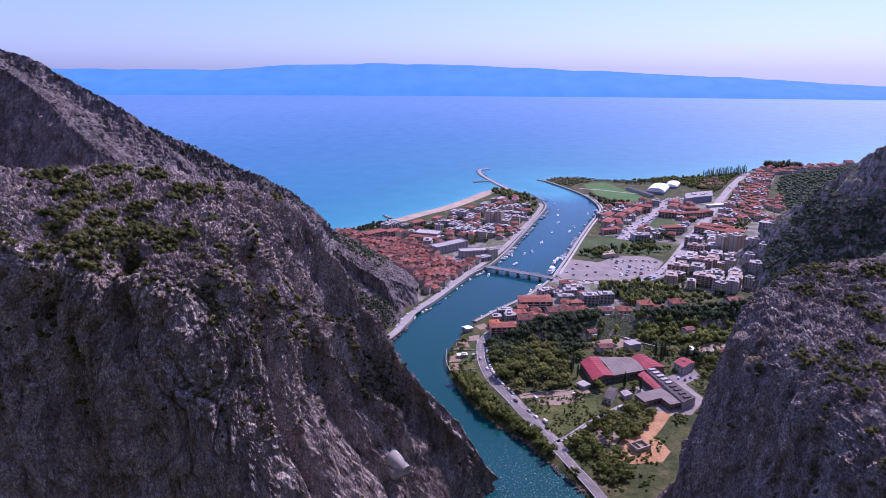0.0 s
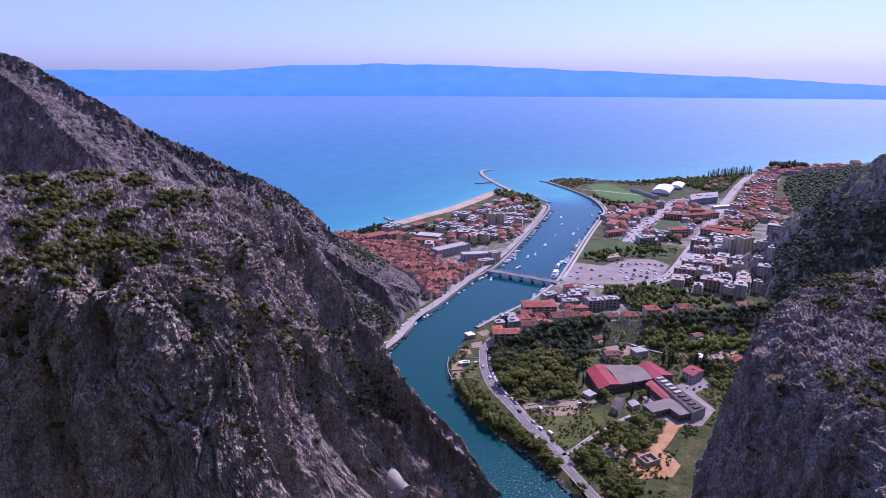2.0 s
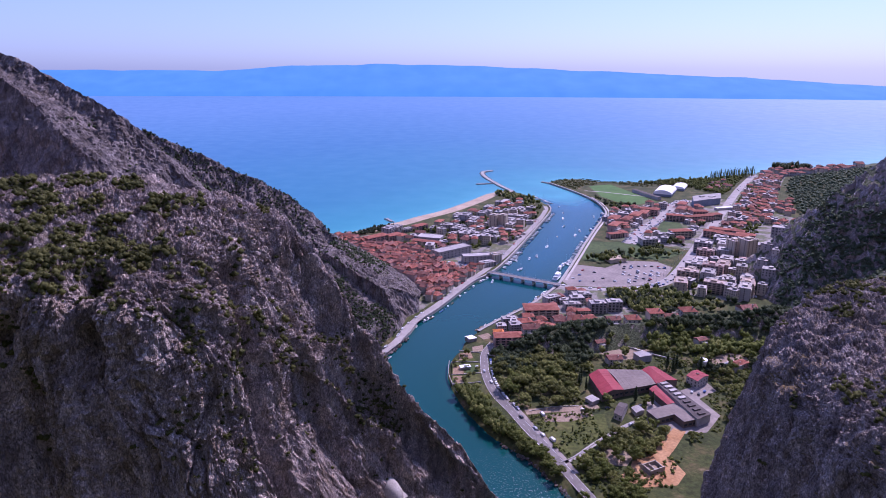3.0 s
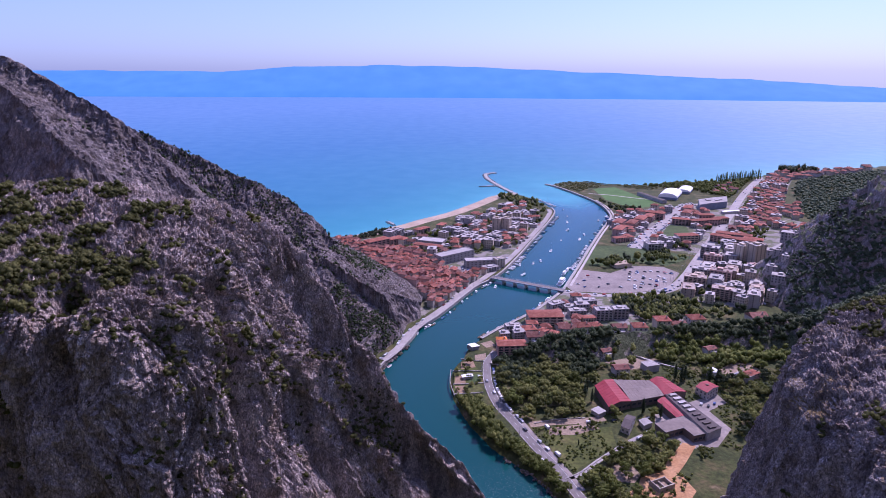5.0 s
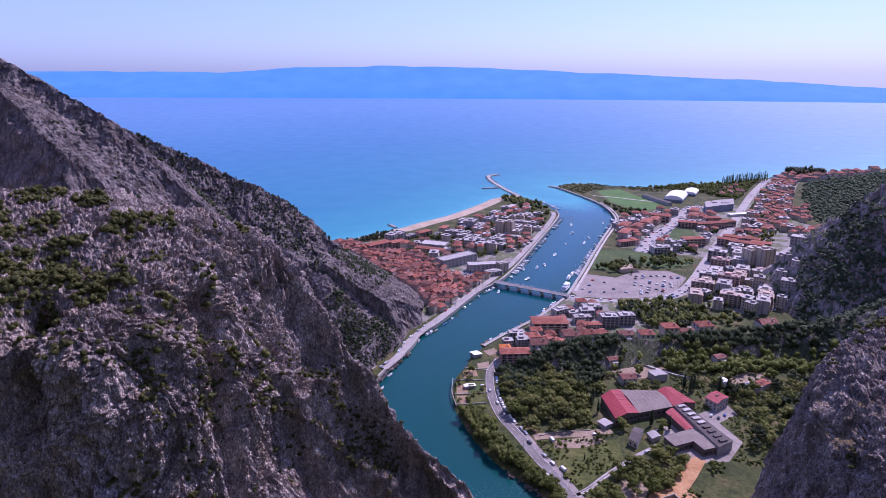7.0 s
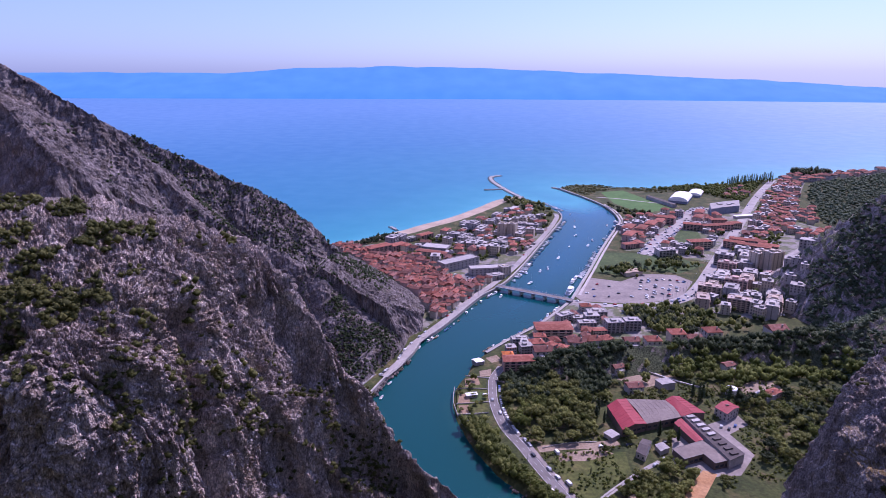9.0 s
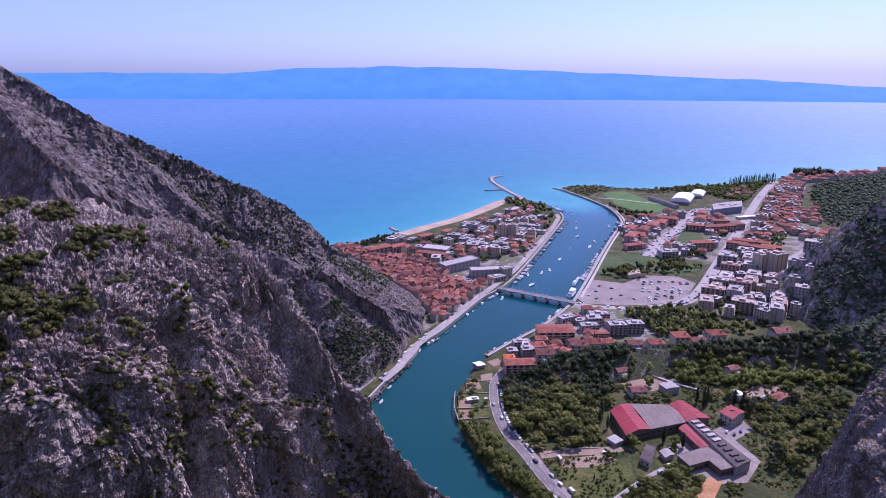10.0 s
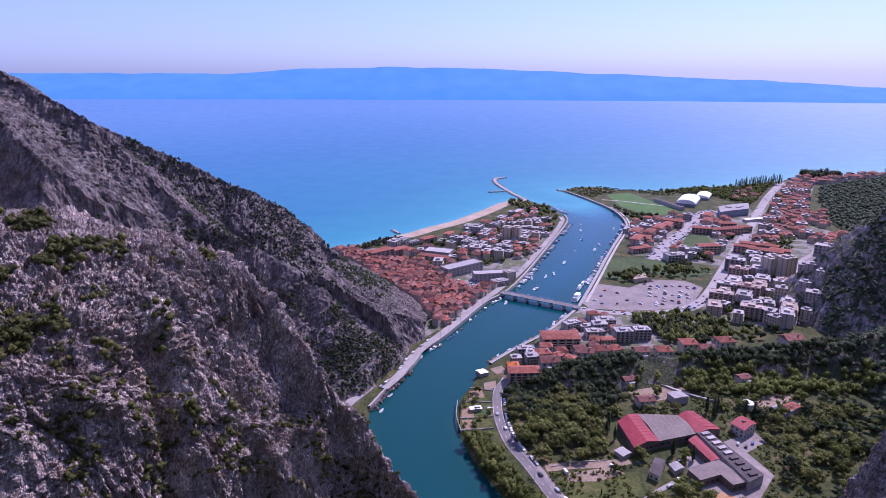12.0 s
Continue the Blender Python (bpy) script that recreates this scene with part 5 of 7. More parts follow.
# west bank: public buildings and towers
block("hall", 8, 793, 38, (1.35, 1.1, 1.15))
block("hall", 44, 768, 10, (1.15, 0.9, 1.0))
block("hall", -22, 868, -18, (0.9, 1.3, 0.7))
block("cream", -27, 845, -22, (1.9, 0.9, 0.55))
block("low", 52, 750, 28, (0.8, 0.9, 0.55))
block("tower", 64, 766, 28, (0.7, 0.8, 0.42))
for x, y, k, s in ((32, 973, "grey", 1), (45, 958, "mid", 0.8), (74, 930, "tower", 0.85), (88, 930, "tower", 0.8), (100, 945, "grey", 0.9), (66, 885, "low", 0.9), (40, 885, "low", 0.8), (95, 905, "low", 0.7), (60, 1000, "grey", 0.8), (20, 905, "low", 0.9), (2, 925, "grey", 0.7), (112, 990, "low", 0.9), (-84, 893, "grey", 0.9), (-74, 905, "grey", 0.8)):
    block(k, x, y, PEN + (90 if k == "low" else 0), (s, s, 0.9 if k == "tower" else s))
block("pink", -99, 852, 40, (1.3, 1.1, 1.1))
block("pink", -75, 868, 40, (0.9, 1, 0.9))
for x, y, s in ((98, 875, 1.0), (82, 853, 0.9), (112, 900, 0.9), (106, 885, 0.8)):
    house("villa_c", x, y, PEN, (s, s, s))
# east bank
for x, y, t, s in ((258, 927, TOWN, 1.0), (268, 967, TOWN, 1.1), (288, 966, TOWN, 1.0), (309, 990, TOWN, 1.1), (328, 1010, TOWN, 1.0), (345, 1030, TOWN + 90, 1.1), (272, 945, TOWN + 90, 0.8)):
    block("pink", x, y, t, (s, s, s))
for x, y, t, s in ((247, 884, 20, 0.8), (262, 893, 110, 0.6)):
    block("pink", x, y, t, (s, s, 0.7))
block("low", 284, 848, 10, (0.95, 1.1, 0.9))
block("cream", 342, 884, 8, (1.35, 1.1, 1.15))
for x, y, t, k in ((372, 990, -20, "pink"), (396, 982, 8, "pink"), (420, 988, 12, "pink"), (440, 998, 12, "cream"), (402, 1042, TOWN, "pink"), (424, 1020, 0, "pink"), (418, 1080, TOWN, "pink")):
    block(k, x, y, t, (0.95, 1.0, 0.95))
for x, y, k, t, s in ((264, 668, "mid", 70, 0.85), (284, 700, "mid", -25, 0.9), (303, 690, "grey", 60, 0.9), (318, 712, "mid", -30, 1.0), (338, 730, "mid", 60, 0.9), (352, 752, "grey", 60, 0.9), (320, 752, "low", 60, 1.0), (336, 778, "mid", -30, 0.9), (361, 782, "grey", 60, 0.9), (345, 808, "grey", -30, 1.0), (372, 810, "mid", 60, 0.8), (384, 832, "grey", -30, 0.9), (296, 655, "mid", -28, 0.85), (300, 672, "grey", 60, 0.8), (332, 655, "mid", 62, 0.9), (344, 680, "mid", 62, 0.9), (322, 640, "mid", 62, 0.8), (368, 742, "low", 60, 0.8), (306, 735, "low", -30, 0.9), (296, 720, "low", 60, 0.7)):
    k = {"mid": ("mid", "sand", "rose"), "grey": ("grey", "stepped", "grey"), "low": ("low", "rose", "stepped")}[k][(x + 2 * y) % 3]
    block(k, x, y, t, (s, s, s * (0.85, 1.0, 1.2, 1.05)[(3 * x + y) % 4]))
block("tower", 384, 768, 20, (1.1, 1.1, 1.15))
block("tower", 372, 778, 20, (0.9, 1.0, 1.0))
for x, y in ((391, 886), (404, 872), (417, 862), (430, 868), (405, 900), (425, 890)):
    block("pink", x, y, -32, (0.95, 0.9, 1.0))
for x, y, s in ((398, 738, 1.2), (406, 722, 1.0)):
    block("low", x, y, -30, (s, s, 0.35))
for x, y, t, s, k in ((20, 1010, PEN, 0.8, "low"), (45, 1040, PEN, 0.8, "cream"), (75, 1065, PEN, 0.9, "low"), (100, 1075, PEN, 0.8, "pink"), (-10, 960, PEN, 0.8, "cream"), (-40, 930, 45, 0.9, "pink"), (130, 1060, PEN, 0.7, "low"), (108, 1120, PEN, 0.7, "hall"), (-60, 915, 45, 0.7, "low")):
    block(k, x, y, t, (s, s, s * 0.8))
# near the bridge head
block("cream", 95, 588, 3, (1.5, 1.35, 1.0))
for x, y, k, t, s in ((154, 599, "grey", 5, 0.75), (172, 604, "grey", 5, 0.7), (130, 606, "low", 5, 0.7), (138, 590, "cream", 5, 0.6), (112, 625, "low", 30, 0.7), (145, 632, "low", 5, 0.8), (62, 570, "low", 10, 0.6)):
    block(k, x, y, t, (s, s, s))
block("pink", 56, 521, 4, (0.95, 0.9, 1.0))
for x, y, t, k, s in ((161, 566, 6, "villa_c", 1.1), (180, 566, 3, "villa_a", 1.2), (203, 572, 2, "villa_b", 1.35), (219, 573, 4, "villa_c", 1.1), (76, 560, 12, "villa_a", 1.1), (88, 553, 40, "villa_b", 0.9), (79, 543, 5, "villa_c", 1.3), (112, 561, -10, "villa_c", 1.3), (127, 566, 10, "villa_a", 1.2), (140, 570, 20, "villa_d", 1.0), (301, 590, 10, "villa_c", 1.4), (240, 585, 5, "villa_a", 1.3), (98, 552, 60, "villa_d", 0.9)):
    house(k, x, y, t, (s, s, s))
taken.append((49, 539, 6))
NEW_ROOF = make_house(9, 8, 5.5, 2.0, WALLS["pink"], TILE_NEW, "house with a bright new orange tiled roof", 0.7, 3, 2, 0)()
NEW_ROOF.matrix_basis = at(49, 538, None, 5)
for x, y, t, k, s, z in ((136, 514, 20, "villa_c", 0.8, 6), (141, 485, 8, "villa_c", 1.0, 4), (225, 515, 20, "villa_c", 0.8, 8), (239, 476, 25, "villa_a", 0.8, 4), (246, 480, 25, "villa_d", 0.7, 4)):
    house(k, x, y, t, (s, s, s * 0.8), z=z)


def line_distance(x, y, line):
    return float(-ridge(np.array([x]), np.array([y]), [(a, b, 0) for a, b in line], 1.0)[0])


ROADS = [(MAIN_ROAD, 24), (LOW_ROAD, 8), (RIVER_ROAD, 7), (QUAY_ROAD, 8), (PLAZA_ROAD, 12), (TOWN_LANE, 6)]
OPEN = [[(135, 693), (165, 754), (198, 741), (233, 770), (270, 766), (282, 742), (247, 684), (206, 673), (178, 671), (140, 676)], [(200, 860), (171, 780), (200, 764), (236, 790), (276, 770), (323, 807), (275, 858)], [(30, 772), (-2, 757), (7, 736), (34, 738), (42, 746)], [(318, 920), (352, 985), (375, 970), (362, 915), (338, 900)]]


def clear(x, y, r):
    if not free(x, y, r) or any(line_distance(x, y, l) < w / 2 + r * 0.8 for l, w in ROADS):
        return False
    a, b = np.array([x]), np.array([y])
    return all(signed(a, b, o)[0] < -r * 0.5 for o in OPEN) and land_distance(a, b)[0] > r + 4


def settle(zone, step, kinds, turn, seed, size=(0.8, 1.15), group="town houses", pack=0.8):
    rr = random.Random(seed)
    for x, y in inside(zone, step, 0.25, seed):
        s = rr.uniform(*size)
        if left_height(np.array([x]), np.array([y]))[0] > 6 or not clear(x, y, 5.2 * s * pack):
            continue
        z = max(LAND, min(height_at(x, y), 60))
        house(rr.choice(kinds), x, y, turn + rr.choice((0, 90)) + rr.gauss(0, 12), (s * rr.uniform(0.9, 1.2), s, s * rr.uniform(0.85, 1.15)), group, z)
        taken[-1] = (x, y, 5.2 * s * pack)


OLD_TOWN = [(-33, 590), (-4, 640), (30, 705), (46, 738), (34, 738), (4, 735), (-6, 760), (-22, 790), (-45, 830), (-62, 842), (-90, 838), (-160, 893), (-172, 880), (-110, 800), (-75, 720), (-62, 660), (-48, 610)]
settle(OLD_TOWN, 7.4, ["old_a", "old_b", "old_c", "old_d", "old_c", "old_a"], 62, 1, (0.6, 0.98), "old town houses", 0.60)
settle([(-62, 842), (-20, 800), (20, 830), (60, 840), (110, 880), (150, 1000), (140, 1040), (100, 1010), (40, 940), (-20, 900), (-80, 880)], 15, ["flat_a", "flat_b", "flat_c", "villa_b", "villa_c"], PEN, 2, (0.85, 1.15))
settle([(345, 800), (395, 895), (460, 1005), (600, 1240), (712, 1420), (760, 1400), (640, 1190), (560, 1050), (520, 960), (470, 960), (440, 900), (430, 850), (400, 800)], 15.0, ["villa_a", "villa_b", "villa_d", "villa_c", "flat_a", "flat_c"], TOWN, 3, (0.85, 1.15))
settle([(240, 870), (262, 1000), (290, 1070), (400, 1110), (440, 1080), (450, 1020), (395, 930), (340, 840), (300, 850)], 18, ["flat_a", "flat_b", "villa_b", "villa_d"], TOWN, 9, (0.8, 1.1))
settle([(-60, 905), (-10, 950), (40, 1030), (90, 1100), (130, 1130), (150, 1050), (100, 1010), (40, 940)], 19, ["flat_a", "villa_b", "flat_b"], PEN, 10, (0.8, 1.1))
settle([(262, 650), (300, 745), (345, 820), (400, 850), (420, 780), (400, 715), (360, 650), (310, 630)], 16, ["flat_a", "flat_b", "flat_c"], TOWN, 11, (0.8, 1.1))
settle([(470, 870), (500, 850), (560, 920), (580, 980), (520, 960)], 15, ["villa_b", "villa_a", "villa_d"], 40, 4, (0.9, 1.2))
settle([(560, 1010), (600, 1040), (640, 1130), (600, 1140)], 17, ["villa_a", "villa_b"], TOWN, 5)
settle([(700, 1420), (760, 1400), (900, 1460), (1050, 1540), (1050, 1600), (900, 1580), (780, 1540)], 24, ["villa_a", "villa_b", "villa_d", "villa_c"], 20, 6, (1.0, 1.5), "houses on the point")
settle([(520, 1230), (560, 1300), (610, 1360), (590, 1280), (560, 1220)], 20, ["villa_a", "villa_c"], TOWN, 7)
settle([(40, 545), (70, 575), (120, 640), (140, 655), (165, 650), (168, 600), (140, 575), (80, 535)], 14, ["villa_a", "villa_c", "flat_b", "flat_a"], 8, 8, (0.7, 1.0))


def join_far_houses():
    """The houses of the far town, past counting, as one object with a material slot for each surface."""
    verts, faces, slots, mats = [], [], [], []
    for kind, m in far_houses:
        if "house_" + kind not in KINDS:
            continue
        for child in KINDS["house_" + kind].children_recursive:
            mat = child.data.materials[0]
            if mat not in mats:
                mats.append(mat)
            n, k = len(verts), mats.index(mat)
            verts += [m @ (child.matrix_basis @ v.co) for v in child.data.vertices]
            faces += [[n + i for i in p.vertices] for p in child.data.polygons]
            slots += [k] * len(child.data.polygons)
    me = bpy.data.meshes.new("far_houses")
    me.from_pydata(verts, [], faces)
    for mat in mats:
        me.materials.append(mat)
    me.polygons.foreach_set("material_index", slots)
    me.update()
    tagged(new("far_houses", me), "red-roofed houses of the far town", "houses", kind="stuff")


join_far_houses()

# ---- works complex, halls and sheds ----
def quad_building(name, corners, h, rise, wall, roof, label, category="building", base=-1.0, eave=0.5, stripes=0):
    """A building over a four-cornered plan; the ridge joins the middles of the first and third sides."""
    thing = tagged(new(name), label, category)
    c = [Vector((x, y, 0)) for x, y in corners]
    o = sum(c, Vector()) / 4
    thing.location = (o.x, o.y, LAND)
    c = [p - o for p in c]
    bm = bmesh.new()
    low = [bm.verts.new((p.x, p.y, base)) for p in c]
    top = [bm.verts.new((p.x, p.y, h)) for p in c]
    for i in range(4):
        j = (i + 1) % 4
        bm.faces.new((low[i], low[j], top[j], top[i]))
    m1, m2 = (c[0] + c[1]) / 2, (c[2] + c[3]) / 2
    if rise:
        r1, r2 = bm.verts.new((m1.x, m1.y, h + rise * 0.97)), bm.verts.new((m2.x, m2.y, h + rise * 0.97))
        bm.faces.new((top[0], top[1], r1)), bm.faces.new((top[2], top[3], r2))
    else:
        bm.faces.new(top)
    bmesh.ops.recalc_face_normals(bm, faces=bm.faces[:])
    part("wall", bm, wall, thing)
    bm = bmesh.new()
    e = [p * (1 + eave / max(p.length, 1)) for p in c]
    a1, a2 = (e[0] + e[1]) / 2, (e[2] + e[3]) / 2
    up = [bm.verts.new((p.x, p.y, h + 0.22)) for p in e] + [bm.verts.new((a1.x, a1.y, h + 0.22 + rise)), bm.verts.new((a2.x, a2.y, h + 0.22 + rise))]
    dn = [bm.verts.new((p.x, p.y, h + 0.02)) for p in e] + [bm.verts.new((a1.x, a1.y, h + 0.02 + rise)), bm.verts.new((a2.x, a2.y, h + 0.02 + rise))]
    for v, f in ((up, 1), (dn, -1)):
        bm.faces.new([v[i] for i in (1, 2, 5, 4)][::f]), bm.faces.new([v[i] for i in (3, 0, 4, 5)][::f])
    for i, j in ((0, 4), (4, 1), (1, 2), (2, 5), (5, 3), (3, 0)):
        bm.faces.new((up[i], up[j], dn[j], dn[i]))
    bmesh.ops.recalc_face_normals(bm, faces=bm.faces[:])
    part("roof", bm, roof, thing)
    if stripes:
        bm = bmesh.new()
        for k in range(1, stripes):
            f = k / stripes
            for p0, p1, q0, q1 in ((e[1], e[2], a1, a2), (e[0], e[3], a1, a2)):
                s, t = p0.lerp(p1, f), q0.lerp(q1, f)
                tube(bm, (s.x, s.y, h + 0.26), (t.x, t.y, h + 0.26 + rise), 0.07, 0.07, 4)
        part("roof_seams", bm, roof, thing)
    return thing


def wall_windows(thing, a, b, n, z, mesh):
    """Windows in a row between two plan points on a wall."""
    a, b = Vector(a) - thing.location.xy, Vector(b) - thing.location.xy
    for k in range(n):
        p = a.lerp(b, (k + 0.5) / n)
        o = part("window", mesh, None, thing)
        o.location, o.rotation_euler = (p.x, p.y, z), (0, 0, math.atan2(b.y - a.y, b.x - a.x))


WIDE_WINDOW = mesh_of("window", boxes((-1.3, 1.3, -0.08, 0.08, 0, 1.6)), GLASS)
w = quad_building("works_hall", [(113, 453), (129, 463), (134, 431), (116, 423)], 6.0, 2.2, WALLS["dark"], RED_SHEET, "works hall with a crimson sheet roof and brown walls", "hall", stripes=9)
wall_windows(w, (116, 423), (134, 431), 5, 2.2, WIDE_WINDOW)
w = quad_building("works_hall", [(129.5, 463), (134.5, 431), (161, 440), (157, 462)], 5.8, 1.2, WALLS["dark"], GREY_SHEET, "works hall with a pale grey sheet roof", "hall", stripes=8)
wall_windows(w, (134.5, 431), (161, 440), 6, 2.2, WIDE_WINDOW)
w = quad_building("works_hall", [(157.5, 462), (169, 467), (179, 445), (161.5, 440)], 6.2, 1.6, WALLS["dark"], RED_SHEET, "works hall wing with a crimson sheet roof", "hall", stripes=7)
quad_building("lean_to", [(154, 433), (161, 439), (166, 414), (160, 411)], 5.0, 0.6, WALLS["dark"], RED_SHEET, "long annex with a crimson sheet roof", "annex", stripes=8)
w = quad_building("works_office", [(162, 440), (170, 443), (185, 397), (173, 390)], 6.4, 0.3, WALLS["grey"], DARK_SHEET, "long grey office wing with rooftop skylights", "building")
for k in range(9):
    f = (k + 0.5) / 9
    p = Vector((166, 441)).lerp(Vector((179, 394)), f) - w.location.xy
    o = part("skylight", boxes((-2.6, 2.6, -1.2, 1.2, 6.5, 7.6), (-2.8, 2.8, -1.4, 1.4, 7.6, 7.75)), FLAT_ROOF if k < 5 else DARK_SHEET, w, "boxy rooftop skylight")
    o.location, o.rotation_euler = (p.x, p.y, 0), (0, 0, radians(18))
wall_windows(w, (170, 443), (185, 397), 10, 2.0, WIDE_WINDOW)
def make_workshop():
    """An L-shaped workshop: felt roof with a raised edge, dark walls, vehicle bays towards the inner corner."""
    plan = [(142.6, 403.1), (165.0, 412.4), (174.0, 392.4), (163.5, 388.8), (160.1, 398.1), (146.4, 392.5)]
    thing = tagged(new("workshop"), "L-shaped brown workshop with a wide grey felt roof", "workshop")
    o = Vector((158, 400))
    thing.location = (o.x, o.y, LAND)
    c = [Vector(p) - o for p in plan]
    for nm, lo, hi, mat, grow in (("wall", -1.0, 5.0, WALLS["dark"], 1.0), ("roof", 5.0, 5.35, GREY_SHEET, 1.025)):
        bm = bmesh.new()
        top = [bm.verts.new((p.x * grow, p.y * grow, hi)) for p in c]
        low = [bm.verts.new((p.x * grow, p.y * grow, lo)) for p in c]
        bm.faces.new(top[::-1]), bm.faces.new(low)
        for i in range(6):
            j = (i + 1) % 6
            bm.faces.new((top[i], top[j], low[j], low[i]))
        bmesh.ops.triangulate(bm, faces=bm.faces[:2])
        bmesh.ops.recalc_face_normals(bm, faces=bm.faces[:])
        part(nm, bm, mat, thing)
    bm = bmesh.new()
    for p, q in zip(c, c[1:] + c[:1]):
        tube(bm, (p.x * 1.02, p.y * 1.02, 5.42), (q.x * 1.02, q.y * 1.02, 5.42), 0.16, 0.16, 4)
    part("roof_edge", bm, FLAT_ROOF, thing, "pale raised roof edge")
    wall_windows(thing, plan[5], plan[4], 4, 1.4, WIDE_WINDOW)
    wall_windows(thing, plan[3], plan[2], 3, 1.4, WIDE_WINDOW)
    return thing


make_workshop()
w = quad_building("gatehouse", [(189, 452), (201, 461), (206, 452), (194, 443)], 6.5, 1.4, WALLS["white"], RED_SHEET, "white two-storey house with a crimson sheet roof", "house", stripes=5)
for z in (1.0, 3.8):
    wall_windows(w, (189, 452), (194, 443), 3, z, WINDOW)
    wall_windows(w, (194, 443), (206, 452), 4, z, WINDOW)
part("roof_box", boxes((-1, 1, -0.8, 0.8, 7.2, 8.6)), WALLS["dark"], w)
w = quad_building("shed", [(119, 401), (127, 415), (132, 412), (123.5, 396.5)], 4.5, 1.6, WALLS["white"], DARK_SHEET, "narrow white house with a slate-grey gable roof", "house")
wall_windows(w, (119, 401), (123.5, 396.5), 2, 1.2, WINDOW)
quad_building("shed", [(134, 410), (140, 413), (142, 407), (135.5, 403.5)], 3.2, 0.5, WALLS["white"], FLAT_ROOF, "small white outbuilding with a pale roof", "shed")
quad_building("shed", [(104, 424), (110, 428), (114, 422), (108, 418)], 3.0, 0.3, WALLS["grey"], FLAT_ROOF, "small grey outbuilding with a flat roof", "shed")
quad_building("river_kiosk", [(18, 531), (22, 525.5), (28.5, 528), (24, 534)], 3.0, 0.4, WALLS["grey"], WHITE, "riverside shelter with a white flat roof", "kiosk")
quad_building("villa", [(160, 494), (170, 497), (174, 489), (163, 486)], 5.5, 0.3, WALLS["grey"], FLAT_ROOF, "grey house with a pale flat roof", "house")
quad_building("villa", [(160, 541), (168, 544), (171, 538), (162, 535)], 4.0, 0.3, WALLS["white"], WHITE, "low house with a white roof", "house")
quad_building("villa", [(228, 476), (238, 482), (244, 474), (234, 468)], 4.5, 0.4, WALLS["grey"], FLAT_ROOF, "grey house with a pale flat roof", "house")
quad_building("river_hut", [(12, 476), (20, 478), (21, 474), (13, 472)], 2.2, 0.3, WALLS["grey"], WHITE, "low garden hut with a white roof", "hut")
quad_building("river_hut", [(8, 442), (12, 443), (13, 439), (9, 438)], 2.0, 0.2, WALLS["grey"], WHITE, "small white-roofed garden hut", "hut")
quad_building("river_hut", [(56, 366), (60, 368), (62, 364), (58, 362)], 2.2, 0.3, WALLS["white"], WHITE, "small white hut beside the river road", "hut")


def make_tank():
    tank = tagged(new("water_tank"), "round white concrete water tank", "tank")
    bm = bmesh.new()
    tube(bm, (0, 0, -1), (0, 0, 5), 4.2, 4.2, 24)
    part("shell", bm, CONCRETE, tank)
    bm = bmesh.new()
    tube(bm, (0, 0, 5), (0, 0, 5.5), 4.4, 3.9, 24)
    part("cover", bm, WHITE, tank)
    tank.location = (214, 482, LAND)
    return tank


make_tank()


def make_vault_hall(w, d, h, rise, label):
    """A sports hall under a barrel-vaulted white roof."""
    hall = tagged(new("sports_hall"), label, "hall")
    part("wall", boxes((-w / 2, w / 2, -d / 2, d / 2, -1, h)), WALLS["blue"], hall)
    bm = bmesh.new()
    rings = []
    for x in (-w / 2 - 0.6, w / 2 + 0.6):
        ring = []
        for k in range(17):
            a = math.pi * k / 16
            ring.append(bm.verts.new((x, -math.cos(a) * (d / 2 + 0.6), h + rise * math.sin(a))))
        rings.append(ring)
    for k in range(16):
        bm.faces.new((rings[0][k], rings[1][k], rings[1][k + 1], rings[0][k + 1]))
    bm.faces.new(rings[0]), bm.faces.new(rings[1][::-1])
    bm.faces.new((rings[0][0], rings[0][16], rings[1][16], rings[1][0]))
    bmesh.ops.recalc_face_normals(bm, faces=bm.faces[:])
    part("vault", bm, WHITE, hall, "white membrane barrel vault")
    return hall


make_vault_hall(62, 34, 4.5, 8.0, "sports hall with a white vaulted roof").matrix_basis = at(432, 1210, None, 62)
make_vault_hall(48, 24, 4.0, 5.0, "smaller hall with a white vaulted roof").matrix_basis = at(480, 1262, None, 62)
g = quad_building("supermarket", [(440, 1086), (500, 1114), (520, 1162), (456, 1132)], 11, 0.6, WALLS["blue"], FLAT_ROOF, "large blue-grey hall with a pale flat roof", "hall")
part("roof_plant", boxes((-14, -6, -4, 3, 11, 13.2), (2, 9, -5, 0, 11, 12.8), (12, 17, 2, 6, 11, 12.6)), FLAT_ROOF, g)
s = quad_building("grandstand", [(372, 1225), (380, 1230), (405, 1150), (396, 1146)], 5.5, 0.5, WALLS["grey"], DARK_SHEET, "long dark grandstand beside the pitch", "stand")
quad_building("canopy", [(470, 1068), (505, 1078), (507, 1070), (472, 1060)], 4.0, 0.3, WALLS["white"], WHITE, "filling station with a white canopy", "station")
quad_building("depot", [(388, 750), (402, 756), (412, 735), (398, 729)], 6, 0.8, WALLS["grey"], GREY_SHEET, "depot with a grey sheet roof", "hall")
quad_building("depot", [(390, 722), (418, 732), (421, 724), (393, 714)], 5, 0.4, WALLS["white"], WHITE, "long store with a white roof", "hall")
quad_building("pavilion", [(205, 772), (226, 778), (230, 764), (209, 758)], 4.5, 1.0, WALLS["cream"], material("tan_roof", [(0.3, (0.36, 0.28, 0.20)), (0.7, (0.48, 0.38, 0.28))], 0.2, 0.9, 0.15), "pavilion with a tan roof among park trees", "pavilion")


